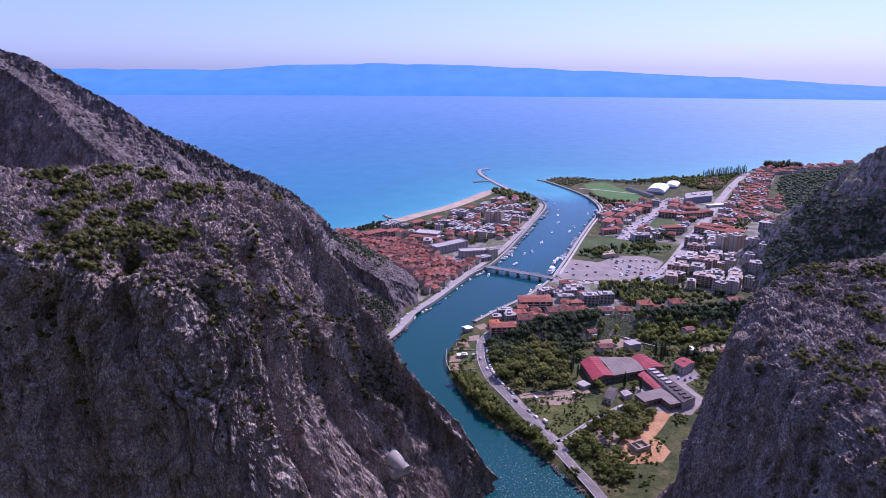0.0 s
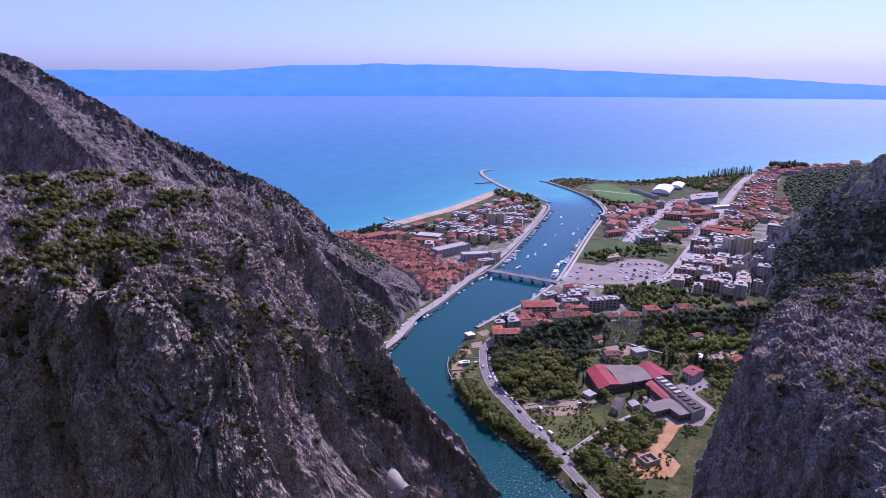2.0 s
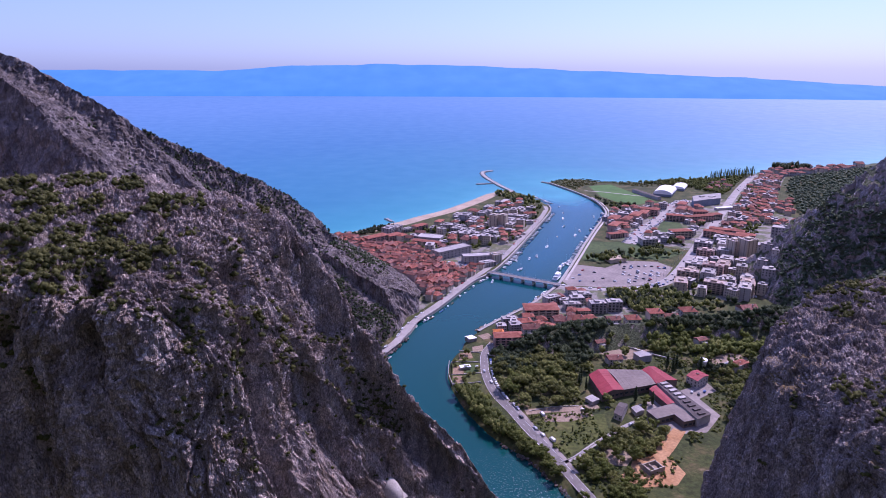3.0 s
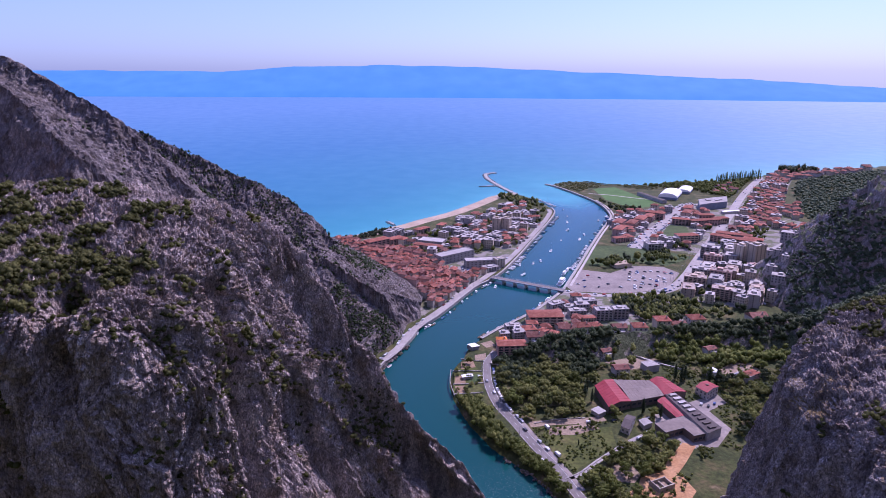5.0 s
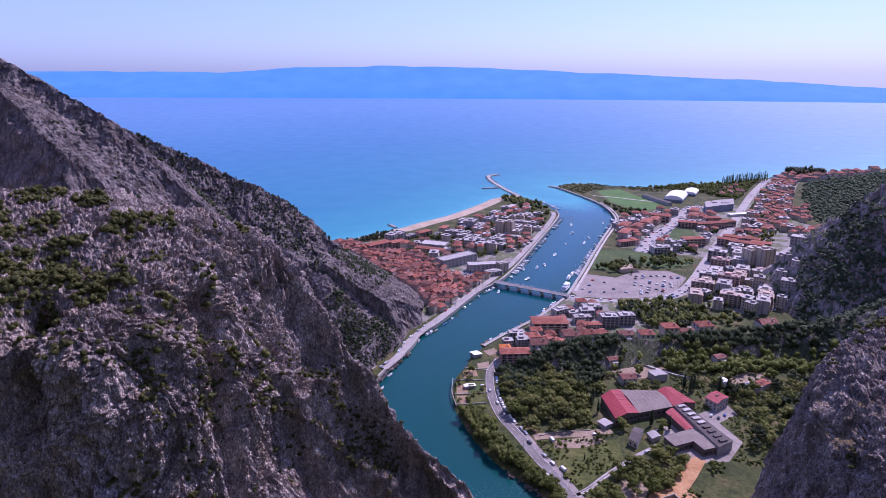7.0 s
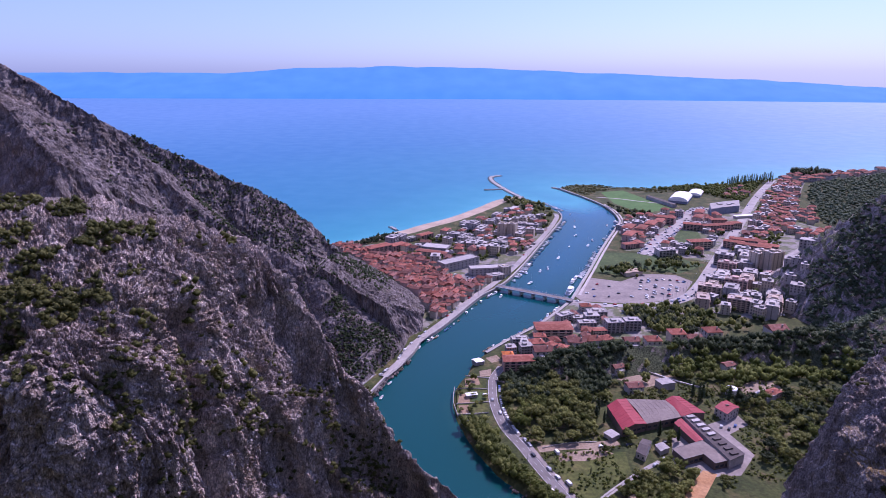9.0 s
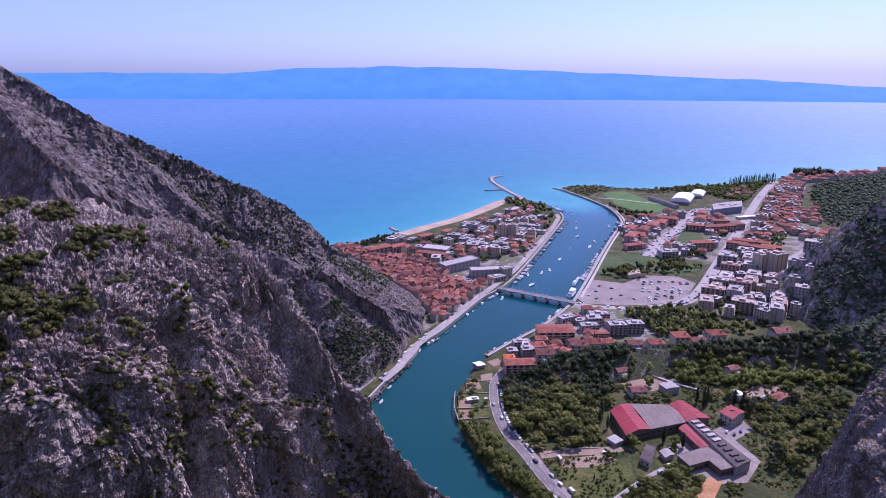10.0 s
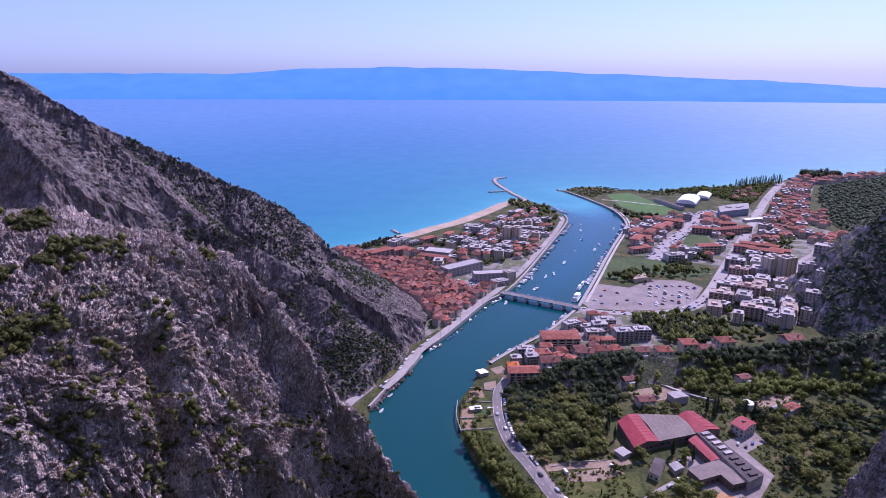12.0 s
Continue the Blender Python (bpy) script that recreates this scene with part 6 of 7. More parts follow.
def make_tunnel_portal():
    """The pale concrete hood where a tunnel leaves the cliff."""
    hood = tagged(new("tunnel_portal"), "pale concrete tunnel hood on the cliff", "tunnel portal")
    bm = bmesh.new()
    rows = []
    for k, y in enumerate((0.0, 2.2, 4.6, 8.0, 14.0)):
        r = (1.0, 3.0, 3.9, 4.3, 4.3)[k]
        rows.append([bm.verts.new((r * math.cos(math.pi * i / 14), y, r * 1.25 * math.sin(math.pi * i / 14) - 1)) for i in range(15)])
    for a, b in zip(rows, rows[1:]):
        for i in range(14):
            bm.faces.new((a[i], a[i + 1], b[i + 1], b[i]))
    bm.faces.new(rows[0])
    bmesh.ops.recalc_face_normals(bm, faces=bm.faces[:])
    for f in bm.faces:
        f.smooth = True
    part("hood", bm, STONE, hood)
    part("portal_base", boxes((-4.6, 4.6, 1, 14, -5, -0.9)), STONE, hood)
    return hood


make_tunnel_portal().matrix_basis = pose(-18.8, 243.5, 61, 0, 0, 35)


def make_church_tower():
    tower = tagged(new("church_tower"), "white stone church bell tower", "tower")
    part("shaft", boxes((-2.2, 2.2, -2.2, 2.2, -1, 14), (-2.5, 2.5, -2.5, 2.5, 14, 14.5), (-1.9, 1.9, -1.9, 1.9, 14.5, 17)), PAVING, tower)
    bm = bmesh.new()
    tube(bm, (0, 0, 17), (0, 0, 20), 2.3, 0.1, 8)
    part("spire", bm, TILE_OLD, tower)
    return tower


# the pale gate square by the quay
patch("town_square", [(2, 652), (12, 667), (8, 678), (-2, 668), (-4, 656)], PAVING, 0.2, "pale stone church square", "square")


# ---- cliff-foot landing, path and river gardens ----
def west_z(x, y):
    """Height of the broken rock of the left mountain at a place."""
    d = np.hypot(WEST[..., 0] - x, WEST[..., 1] - y)
    return float(WEST[..., 2].flat[int(np.argmin(d))])


def make_landing():
    landing = tagged(new("boat_landing"), "pale concrete boat landing below the cliff", "pier")
    landing.matrix_basis = pose(-73, 491, 0, 0, 0, 65)
    part("slab", boxes((-15, 22, -4, 4, -4, LAND + 0.2)), PALE_ASPHALT, landing)
    part("parapet", boxes((-15, 15, -4.35, -3.95, -4, LAND + 1.0)), STONE, landing)
    part("slipway", boxes((-9, -3, -9, -4.35, -3, 0.6)), CONCRETE, landing)
    for x in (-12, -6, 0, 6):
        bm = bmesh.new()
        tube(bm, (x, -3.6, LAND + 0.2), (x, -3.6, LAND + 0.9), 0.18, 0.22, 8)
        part("bollard", bm, METAL, landing)
    return landing


make_landing()
# narrow walled path climbing across the cliff foot
pts = smooth_line([(-84, 494), (-77, 504.5), (-71.4, 512.3), (-66, 523), (-60.5, 534.5), (-53, 553)], 2.0)
heights = np.array([max(west_z(x, y), LAND) for x, y in pts])
heights = np.convolve(np.pad(heights, 4, "edge"), np.ones(9) / 9, "valid") + 1.0
bm = bmesh.new()
prev = None
for l, r, z in zip(sides(pts, 0.9), sides(pts, -0.7), heights):
    q = (r[0] + (l[0] - r[0]) * 0.2, r[1] + (l[1] - r[1]) * 0.2)
    row = [bm.verts.new(c) for c in ((r[0], r[1], z - 2.2), (r[0], r[1], z + 0.5), (q[0], q[1], z + 0.5), (q[0], q[1], z), (l[0], l[1], z), (l[0], l[1], z - 2.2))]
    if prev:
        for i in range(5):
            bm.faces.new((prev[i], prev[i + 1], row[i + 1], row[i]))
    prev = row
bmesh.ops.recalc_face_normals(bm, faces=bm.faces[:])
tagged(new("path_cliff", mesh_of("path_cliff", bm, GRAVEL)), "old walled stone path across the cliff foot", "path", kind="structure")


def make_cliff_tunnel():
    t = tagged(new("road_tunnel"), "dark road tunnel mouth with a stone frame", "tunnel portal")
    t.matrix_basis = pose(-69, 512, LAND, 0, 0, -22)
    bm = bmesh.new()
    rings = []
    for y in (-0.6, 6.0):
        rings.append(([bm.verts.new((3.9 * math.cos(math.pi * i / 12), y, 2.2 + 3.9 * math.sin(math.pi * i / 12))) for i in range(13)], [bm.verts.new((3.2 * math.cos(math.pi * i / 12), y, 2.2 + 3.2 * math.sin(math.pi * i / 12))) for i in range(13)]))
    (o0, i0), (o1, i1) = rings
    for k in range(12):
        bm.faces.new((o0[k], o0[k + 1], i0[k + 1], i0[k])), bm.faces.new((i0[k], i0[k + 1], i1[k + 1], i1[k])), bm.faces.new((o0[k + 1], o0[k], o1[k], o1[k + 1]))
    bmesh.ops.recalc_face_normals(bm, faces=bm.faces[:])
    part("arch", bm, WALLS["stone"], t)
    part("jamb", boxes((-3.9, -3.2, -0.6, 6, -1, 2.2)), WALLS["stone"], t)
    part("jamb", boxes((3.2, 3.9, -0.6, 6, -1, 2.2)), WALLS["stone"], t)
    # black panel closes the mouth; the inner darkness is put into its colour
    part("bore", boxes((-3.2, 3.2, 5.5, 6.0, -1, 5.4)), RUBBER, t, "black panel standing for the dark inside the tunnel")
    return t


make_cliff_tunnel()


def boulders(name, line, spread, count, size, seed, label):
    """Fallen blocks along a shore."""
    rr = np.random.default_rng(seed)
    pts = smooth_line(line, 1.0)
    bm = bmesh.new()
    for k in range(count):
        p = pts[rr.integers(len(pts))] + rr.normal(size=2) * spread
        s = rr.uniform(*size)
        made = bmesh.ops.create_icosphere(bm, subdivisions=1, radius=s)["verts"]
        for v in made:
            v.co = Vector((v.co.x * rr.uniform(0.8, 1.3), v.co.y * rr.uniform(0.8, 1.3), v.co.z * rr.uniform(0.5, 0.9))) + Vector((p[0], p[1], 0.3 + rr.uniform(0, 0.8)))
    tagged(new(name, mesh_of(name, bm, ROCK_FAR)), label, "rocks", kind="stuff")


boulders("fallen_rocks", [(-64, 482), (-60, 495), (-57, 506)], 2.6, 90, (0.6, 1.8), 5, "fallen grey limestone blocks beside the landing")
boulders("shore_rocks", [(-60, 478), (-56, 490), (-50, 508), (-45, 519), (-36, 541)], 1.6, 150, (0.5, 1.7), 3, "fallen grey limestone blocks along the waterline")
boulders("river_rocks", [(84, 300), (70, 326), (58, 348), (38, 372)], 1.2, 90, (0.4, 1.2), 4, "grey boulders along the river bank")
SOIL = material("garden_soil", [(0.3, (0.20, 0.13, 0.08)), (0.7, (0.32, 0.22, 0.14))], 0.5, 0.95, 0.25, 0.1, 1.0)
for o, m, l in (([(7, 478), (15, 480), (15, 466), (6, 464)], SOIL, "dug brown vegetable plot"), ([(6.5, 462), (14, 463), (14, 452), (8, 450)], SOIL, "dug brown vegetable plot"), ([(17, 480), (27, 482), (27, 470), (17, 468)], GRASS, "small green garden plot"), ([(16, 464), (27, 465), (27, 454), (17, 452)], MEADOW, "small rough garden plot"), ([(12, 502), (22, 506), (24, 494), (12, 490)], SOIL, "dug brown vegetable plot"), ([(24, 516), (34, 520), (33, 508), (24, 506)], PALE_EARTH, "bare garden plot"), ([(30, 540), (40, 546), (44, 536), (35, 531)], PALE_EARTH, "bare pale yard")):
    patch("garden_plot", o, m, 0.10, l, "plot")


def make_wall(line, h, label):
    pts = smooth_line(line, 2.0)
    w = tagged(new("garden_wall"), label, "wall")
    for k, (a, b) in enumerate(zip(pts, pts[1:])):
        d = Vector(b) - Vector(a)
        o = part("wall_stone", WALL_STONE[k % 3], None, w)
        o.location, o.rotation_euler, o.scale = (a[0], a[1], LAND - 0.2), (0, 0, math.atan2(d.y, d.x)), (d.length, 1, h)
    return w


WALL_STONE = []
for k in range(3):
    bm = boxes((0, 1.02, -0.25, 0.25, 0, 1.0 - 0.06 * k), (0.1, 0.5, -0.3, 0.3, 0.9 - 0.06 * k, 1.06))
    WALL_STONE.append(mesh_of("wall_stone", bm, STONE))
for line, h in (([(5, 486), (16, 487), (29, 486)], 1.0), ([(5, 464), (16, 465), (29, 467)], 1.0), ([(6, 449), (16, 450), (28, 452)], 1.1), ([(12, 508), (24, 505), (31, 504)], 0.9), ([(3.5, 488), (2.8, 467), (6, 447)], 1.3), ([(150, 540), (156, 524), (166, 511), (180, 499), (194, 491)], 1.6), ([(36, 500), (44, 494), (46, 470)], 1.4), ([(72, 350), (84, 357.5), (99, 371), (121, 390)], 0.7), ([(61, 410), (78, 415.5), (98, 417.5)], 0.8)):
    make_wall(line, h, "low grey stone garden wall")


def make_ruin():
    r = tagged(new("stone_ruin"), "roofless brown stone house under repair", "ruin")
    r.matrix_basis = pose(128, 344, LAND, 0, 0, 25)
    for n, s in enumerate(((-6, 6, -4.2, -3.6, -1, 3.2), (-6, 6, 3.6, 4.2, -1, 2.6), (-6, -5.4, -3.6, 3.6, -1, 3.6), (5.4, 6, -3.6, 3.6, -1, 2.2), (-0.3, 0.3, -3.6, 3.6, -1, 1.8))):
        part("wall", boxes(s), WALLS["stone"], r)
    part("floor", boxes((-5.4, 5.4, -3.6, 3.6, -1, 0.4)), PALE_EARTH, r)
    for k in range(5):
        part("timber", boxes((-5 + k * 0.6, -4.7 + k * 0.6, 5.0, 8.5, -0.5, 0.4)), WOOD, r)
    return r


make_ruin()
# painted lines on the near road
for off, dash, name in ((0.0, True, "trim_centre_line"), (3.1, False, "trim_edge_line"), (-3.1, False, "trim_edge_line")):
    pts = smooth_line(RIVER_ROAD, 3.0)
    bm = bmesh.new()
    a, b = sides(pts, off + 0.06), sides(pts, off - 0.06)
    for k in range(len(pts) - 1):
        if not dash or k % 3 == 0:
            bm.faces.new([bm.verts.new((q[0], q[1], LAND + 0.175)) for q in (a[k], b[k], b[k + 1], a[k + 1])])
    tagged(new(name, mesh_of(name, bm, WHITE)), "worn white paint line on the road", "road marking", kind="structure")


def make_street_lamp():
    lamp = tagged(new("street_lamp"), "thin grey steel street lamp beside the road", "street lamp")
    bm = bmesh.new()
    tube(bm, (0, 0, -0.3), (0, 0, 8), 0.12, 0.07)
    tube(bm, (0, 0, 8), (1.4, 0, 8.4), 0.06, 0.05)
    part("post", bm, METAL, lamp)
    part("lamp_head", boxes((1.2, 1.9, -0.15, 0.15, 8.3, 8.5)), WHITE, lamp)
    return lamp


for line, off, step in ((RIVER_ROAD[2:9], -4.4, 26), (QUAY_ROAD[4:], -4.0, 26), (MAIN_ROAD, 9.6, 34)):
    pts = smooth_line(line, step)
    for p, q in zip(sides(pts, off), np.gradient(pts, axis=0)):
        tagged(place("street_lamp", make_street_lamp, pose(p[0], p[1], LAND, 0, 0, math.degrees(math.atan2(q[1], q[0])) + (90 if off < 0 else -90))), group="street lamps")

# ---- boats ----
HULLS = [material("white_hull", [(0.3, (0.70, 0.71, 0.72)), (0.7, (0.80, 0.80, 0.80))], 0.8, 0.35, 0.03), material("blue_hull", [(0.3, (0.06, 0.16, 0.36)), (0.7, (0.09, 0.22, 0.44))], 0.8, 0.35, 0.03), WOOD]


def hull_mesh(length, beam, height, mat):
    bm = bmesh.new()
    prev = None
    for k in range(8):
        f = k / 7
        half = beam / 2 * (1 - max(0, f - 0.45) ** 2 / 0.3025) ** 0.8 if f < 1 else 0.03
        z = height * (0.8 + 0.35 * f * f)
        row = [bm.verts.new(c) for c in ((length * (f - 0.5), -half, z), (length * (f - 0.5), -half * 0.6, -0.3), (length * (f - 0.5), half * 0.6, -0.3), (length * (f - 0.5), half, z), (length * (f - 0.5), half * 0.8, z - 0.02), (length * (f - 0.5), half * 0.7, z * 0.45), (length * (f - 0.5), -half * 0.7, z * 0.45), (length * (f - 0.5), -half * 0.8, z - 0.02))]
        if prev:
            for i in range(8):
                bm.faces.new((prev[i], prev[(i + 1) % 8], row[(i + 1) % 8], row[i]))
        else:
            bm.faces.new(row)
        prev = row
    bm.faces.new(prev[::-1])
    bmesh.ops.recalc_face_normals(bm, faces=bm.faces[:])
    return bm


def make_boat(length, hull, kind, label):
    def build():
        b = tagged(new("boat"), label, "boat")
        beam = length * 0.34
        part("hull", hull_mesh(length, beam, length * 0.13, hull), hull, b)
        if kind == "cabin":
            part("cabin", boxes((-length * 0.05, length * 0.22, -beam * 0.3, beam * 0.3, length * 0.05, length * 0.25), (-length * 0.09, length * 0.24, -beam * 0.33, beam * 0.33, length * 0.25, length * 0.27)), WHITE, b)
            part("windscreen", boxes((length * 0.221, length * 0.235, -beam * 0.28, beam * 0.28, length * 0.15, length * 0.24)), GLASS, b)
        elif kind == "sail":
            part("cabin", boxes((-length * 0.1, length * 0.2, -beam * 0.25, beam * 0.25, length * 0.05, length * 0.17)), WHITE, b)
            bm = bmesh.new()
            tube(bm, (length * 0.08, 0, length * 0.1), (length * 0.08, 0, length * 1.25), 0.09, 0.05)
            tube(bm, (length * 0.08, 0, length * 0.25), (-length * 0.35, 0, length * 0.25), 0.07, 0.07)
            part("mast", bm, METAL, b)
        else:
            for x in (-0.25, 0.05):
                part("thwart", boxes((length * x, length * x + 0.35, -beam * 0.3, beam * 0.3, length * 0.09, length * 0.11)), WOOD, b)
            part("outboard", boxes((-length * 0.53, -length * 0.49, -0.2, 0.2, 0.1, length * 0.2)), RUBBER, b)
        return b
    return build


BOATS = {
    "open": make_boat(5.0, HULLS[0], "open", "small white open boat moored on the water"),
    "blue": make_boat(5.5, HULLS[1], "open", "small blue open boat moored on the water"),
    "wood": make_boat(5.5, HULLS[2], "open", "small wooden boat moored on the water"),
    "cabin": make_boat(7.0, HULLS[0], "cabin", "white cabin motor boat moored on the water"),
    "sail": make_boat(9.0, HULLS[0], "sail", "white sailing yacht with a bare mast"),
}
br = random.Random(8)


def boat(kind, x, y, turn, s=1.0):
    return tagged(place("boat_" + kind, BOATS[kind], pose(x, y, 0.02, 0, 0, turn) @ Matrix.Diagonal((s, s, s, 1))), group="moored boats")


def moor(line, off, step, kinds, angle=90, skip=0.1, seed=1):
    pts = smooth_line(line, step)
    t = np.gradient(pts, axis=0)
    for p, d in zip(sides(pts, off), t):
        if br.random() > skip:
            boat(br.choice(kinds), p[0] + br.uniform(-0.8, 0.8), p[1] + br.uniform(-0.8, 0.8), math.degrees(math.atan2(d[1], d[0])) + angle + br.gauss(0, 8), br.uniform(0.85, 1.2))


W = [(31, 688), (1, 625), (-15, 594)]
moor([(47, 710), (31, 688), (1, 625), (-15, 594), (-24, 582)], 4.2, 5.6, ["open", "blue", "cabin", "cabin", "wood"], 12, 0.1)
moor([(185, 1060), (164, 1003), (128, 904), (94, 811), (67, 745)], 4.6, 6.2, ["cabin", "cabin", "open", "sail", "blue"], 75, 0.12)
moor([(53, 580), (83, 613), (107, 647), (118, 664)], 4.2, 5.8, ["open", "cabin", "blue", "wood"], 10, 0.15)
moor([(28, 550), (40, 566), (53, 580)], 4.0, 6.0, ["open", "open", "wood"], 10, 0.15)
moor([(158, 762), (173, 793), (200, 862)], 4.4, 5.0, ["cabin", "cabin", "sail", "open"], 75, 0.05)
moor([(200, 862), (226, 927), (262, 1012), (275, 1050)], 4.4, 7.0, ["open", "cabin", "blue"], 75, 0.2)
moor([(188, 1130), (178, 1160), (165, 1195)], -5, 4.2, ["sail", "cabin", "sail"], 80, 0.1)
for x, y, k in ((93, 742, "sail"), (110, 786, "cabin"), (92, 779, "cabin"), (121, 797, "cabin"), (142, 843, "sail"), (166, 898, "open"), (187, 959, "cabin"), (206, 931, "cabin"), (194, 904, "sail"), (195, 1011, "sail"), (249, 1023, "cabin"), (203, 1053, "open"), (55, 697, "cabin"), (84, 768, "cabin"), (-28, 566, "open"), (205, 1103, "open"), (-66, 484, "cabin"), (-56, 490, "open"), (-48, 500, "open"), (-52, 478, "open")):
    boat(k, x, y, br.uniform(40, 100), 1.15)


def make_tour_boat():
    b = tagged(new("excursion_boat"), "large white excursion boat with an upper deck", "boat")
    part("hull", hull_mesh(24, 6.5, 2.0, HULLS[0]), HULLS[0], b)
    part("saloon", boxes((-9, 6, -2.4, 2.4, 1.2, 3.8), (-9.4, 6.6, -2.7, 2.7, 3.8, 4.0)), WHITE, b)
    part("upper_deck", boxes((-2, 4, -1.8, 1.8, 4.0, 6.0), (-6, 4.6, -2.4, 2.4, 6.0, 6.15)), WHITE, b)
    part("window_band", boxes((-8.6, 5.6, -2.43, 2.43, 2.3, 3.3)), GLASS, b)
    return b


make_tour_boat().matrix_basis = pose(134, 712, 0.1, 0, 0, 64)
for x, y, s in ((147, 744, 0.6), (153, 757, 0.5)):
    copy = copy_thing(bpy.data.objects["excursion_boat"], pose(x - 4, y + 2, 0.1, 0, 0, 66) @ Matrix.Diagonal((s, s, s, 1)))

# ---- vehicles ----
PAINTS = {n: material(n + "_car_paint", [(0.3, tuple(0.92 * k for k in c)), (0.7, c)], 0.5, 0.3, 0.02, spec=0.5) for n, c in (("white", (0.75, 0.75, 0.75)), ("silver", (0.42, 0.43, 0.45)), ("dark", (0.04, 0.045, 0.055)), ("red", (0.40, 0.03, 0.03)), ("blue", (0.05, 0.10, 0.26)))}


def car_shell(length, width, profile):
    bm = bmesh.new()
    prev = None
    for y, k in ((-width / 2, 0.92), (-width / 2 + 0.12, 1.0), (width / 2 - 0.12, 1.0), (width / 2, 0.92)):
        row = [bm.verts.new((x, y, 0.32 + (z - 0.32) * k)) for x, z in profile]
        if prev:
            for i in range(len(row)):
                j = (i + 1) % len(row)
                bm.faces.new((prev[i], prev[j], row[j], row[i]))
        else:
            bm.faces.new(row)
        prev = row
    bm.faces.new(prev[::-1])
    bmesh.ops.recalc_face_normals(bm, faces=bm.faces[:])
    return bm


WHEEL = mesh_of("wheel", tube(bmesh.new(), (0, -0.1, 0), (0, 0.1, 0), 0.32, 0.32, 10), RUBBER)


def make_car(paint, label, van=False, wheels=True):
    def build():
        c = tagged(new("van" if van else "car"), label, "van" if van else "car")
        if van:
            part("body", car_shell(5.2, 1.9, [(-2.6, 0.35), (2.5, 0.35), (2.6, 0.9), (2.1, 1.15), (1.5, 2.05), (-2.5, 2.1)]), PAINTS[paint], c)
            part("cabin_glass", boxes((1.3, 1.75, -0.86, 0.86, 1.25, 1.85), (0.6, 1.3, -0.965, 0.965, 1.25, 1.8)), GLASS, c)
        else:
            part("body", car_shell(4.2, 1.75, [(-2.1, 0.35), (2.1, 0.35), (2.1, 0.72), (1.0, 0.95), (0.45, 1.40), (-1.35, 1.43), (-2.0, 0.98)]), PAINTS[paint], c)
            part("cabin_glass", boxes((-1.3, 0.4, -0.885, 0.885, 0.98, 1.28), (0.42, 0.75, -0.72, 0.72, 1.0, 1.32)), GLASS, c)
        if wheels:
            for x in (-1.35, 1.35):
                for y in (-0.8, 0.8):
                    part("wheel", WHEEL, None, c).location = (x, y, 0.32)
        return c
    return build


CARS = {n: make_car(n, f"{n} hatchback car parked on the road", wheels=True) for n in PAINTS}
FAR_CARS = {n: make_car(n, f"{n} car parked in the town", wheels=False) for n in PAINTS}
VAN = make_car("white", "white delivery van parked beside the road", True)
PICK = ["white", "white", "white", "silver", "silver", "silver", "dark", "dark", "dark", "red", "blue"]


def car(x, y, turn, z=0.18, near=False, paint=None):
    p = paint or br.choice(PICK)
    return tagged(place(("near_" if near else "far_") + p, (CARS if near else FAR_CARS)[p], pose(x, y, LAND + z, 0, 0, turn)), group="parked cars")


for x, y, t in ((69.5, 405, 110), (71.5, 374, 118)):
    place("van", VAN, pose(x, y, LAND + 0.14, 0, 0, t))
for x, y, t in ((62, 388, 112), (66, 380, 112), (36.5, 452, 102), (32, 470, 90), (54, 402, 112), (129, 393, 40), (136, 399, 60), (100, 412, 5), (118, 414, 30), (143, 417, 20), (188, 437, 60), (192, 434, 60), (198, 438, 60), (27, 477, 5)):
    car(x, y, t, near=True)
pts = smooth_line(RIVER_ROAD[2:6], 5.2)
for p, q in zip(sides(pts, 5.3), np.gradient(pts, axis=0)):
    if br.random() < 0.75:
        car(p[0], p[1], math.degrees(math.atan2(q[1], q[0])) + br.gauss(0, 3), near=True)
# car park rows
for row in range(9):
    for k in range(16):
        x, y = 196 + 7.6 * row + 2.9 * k * 0.52, 690 + 2.9 * k * 1.5 - 2 * row
        if signed(np.array([x]), np.array([y]), [(150, 690), (168, 745), (198, 733), (233, 762), (268, 758), (275, 742), (243, 690), (206, 680), (178, 678)])[0] > 1 and br.random() < (0.42 if row > 1 else 0.14):
            car(x + br.gauss(0, 0.5), y + br.gauss(0, 0.6), -28 + br.gauss(0, 5), 0.1)
for x, y in ((150, 700), (160, 712), (172, 690), (185, 700), (156, 690), (168, 730), (180, 722)):
    car(x, y, br.uniform(-40, 60), 0.1)
for off in (-8.5, -3.5, 4.0, 8.6):
    pts = smooth_line(PLAZA_ROAD, 3.1)
    for p, q in zip(sides(pts, off), np.gradient(pts, axis=0)):
        if br.random() < (0.26 if abs(off) > 4 else 0.12):
            car(p[0], p[1], math.degrees(math.atan2(q[1], q[0])) + 80 + br.gauss(0, 3), 0.12)
for off in (-3.2, 3.0):
    pts = smooth_line(MAIN_ROAD, 24)
    for p, q in zip(sides(pts, off), np.gradient(pts, axis=0)):
        if br.random() < 0.55:
            car(p[0] + br.uniform(-6, 6) * q[0] / 24, p[1] + br.uniform(-6, 6) * q[1] / 24, math.degrees(math.atan2(q[1], q[0])), 0.18)
for off in (-2.0, 2.8):
    pts = smooth_line(LOW_ROAD, 9)
    for p, q in zip(sides(pts, off), np.gradient(pts, axis=0)):
        if br.random() < 0.6:
            car(p[0], p[1], math.degrees(math.atan2(q[1], q[0])), 0.16)
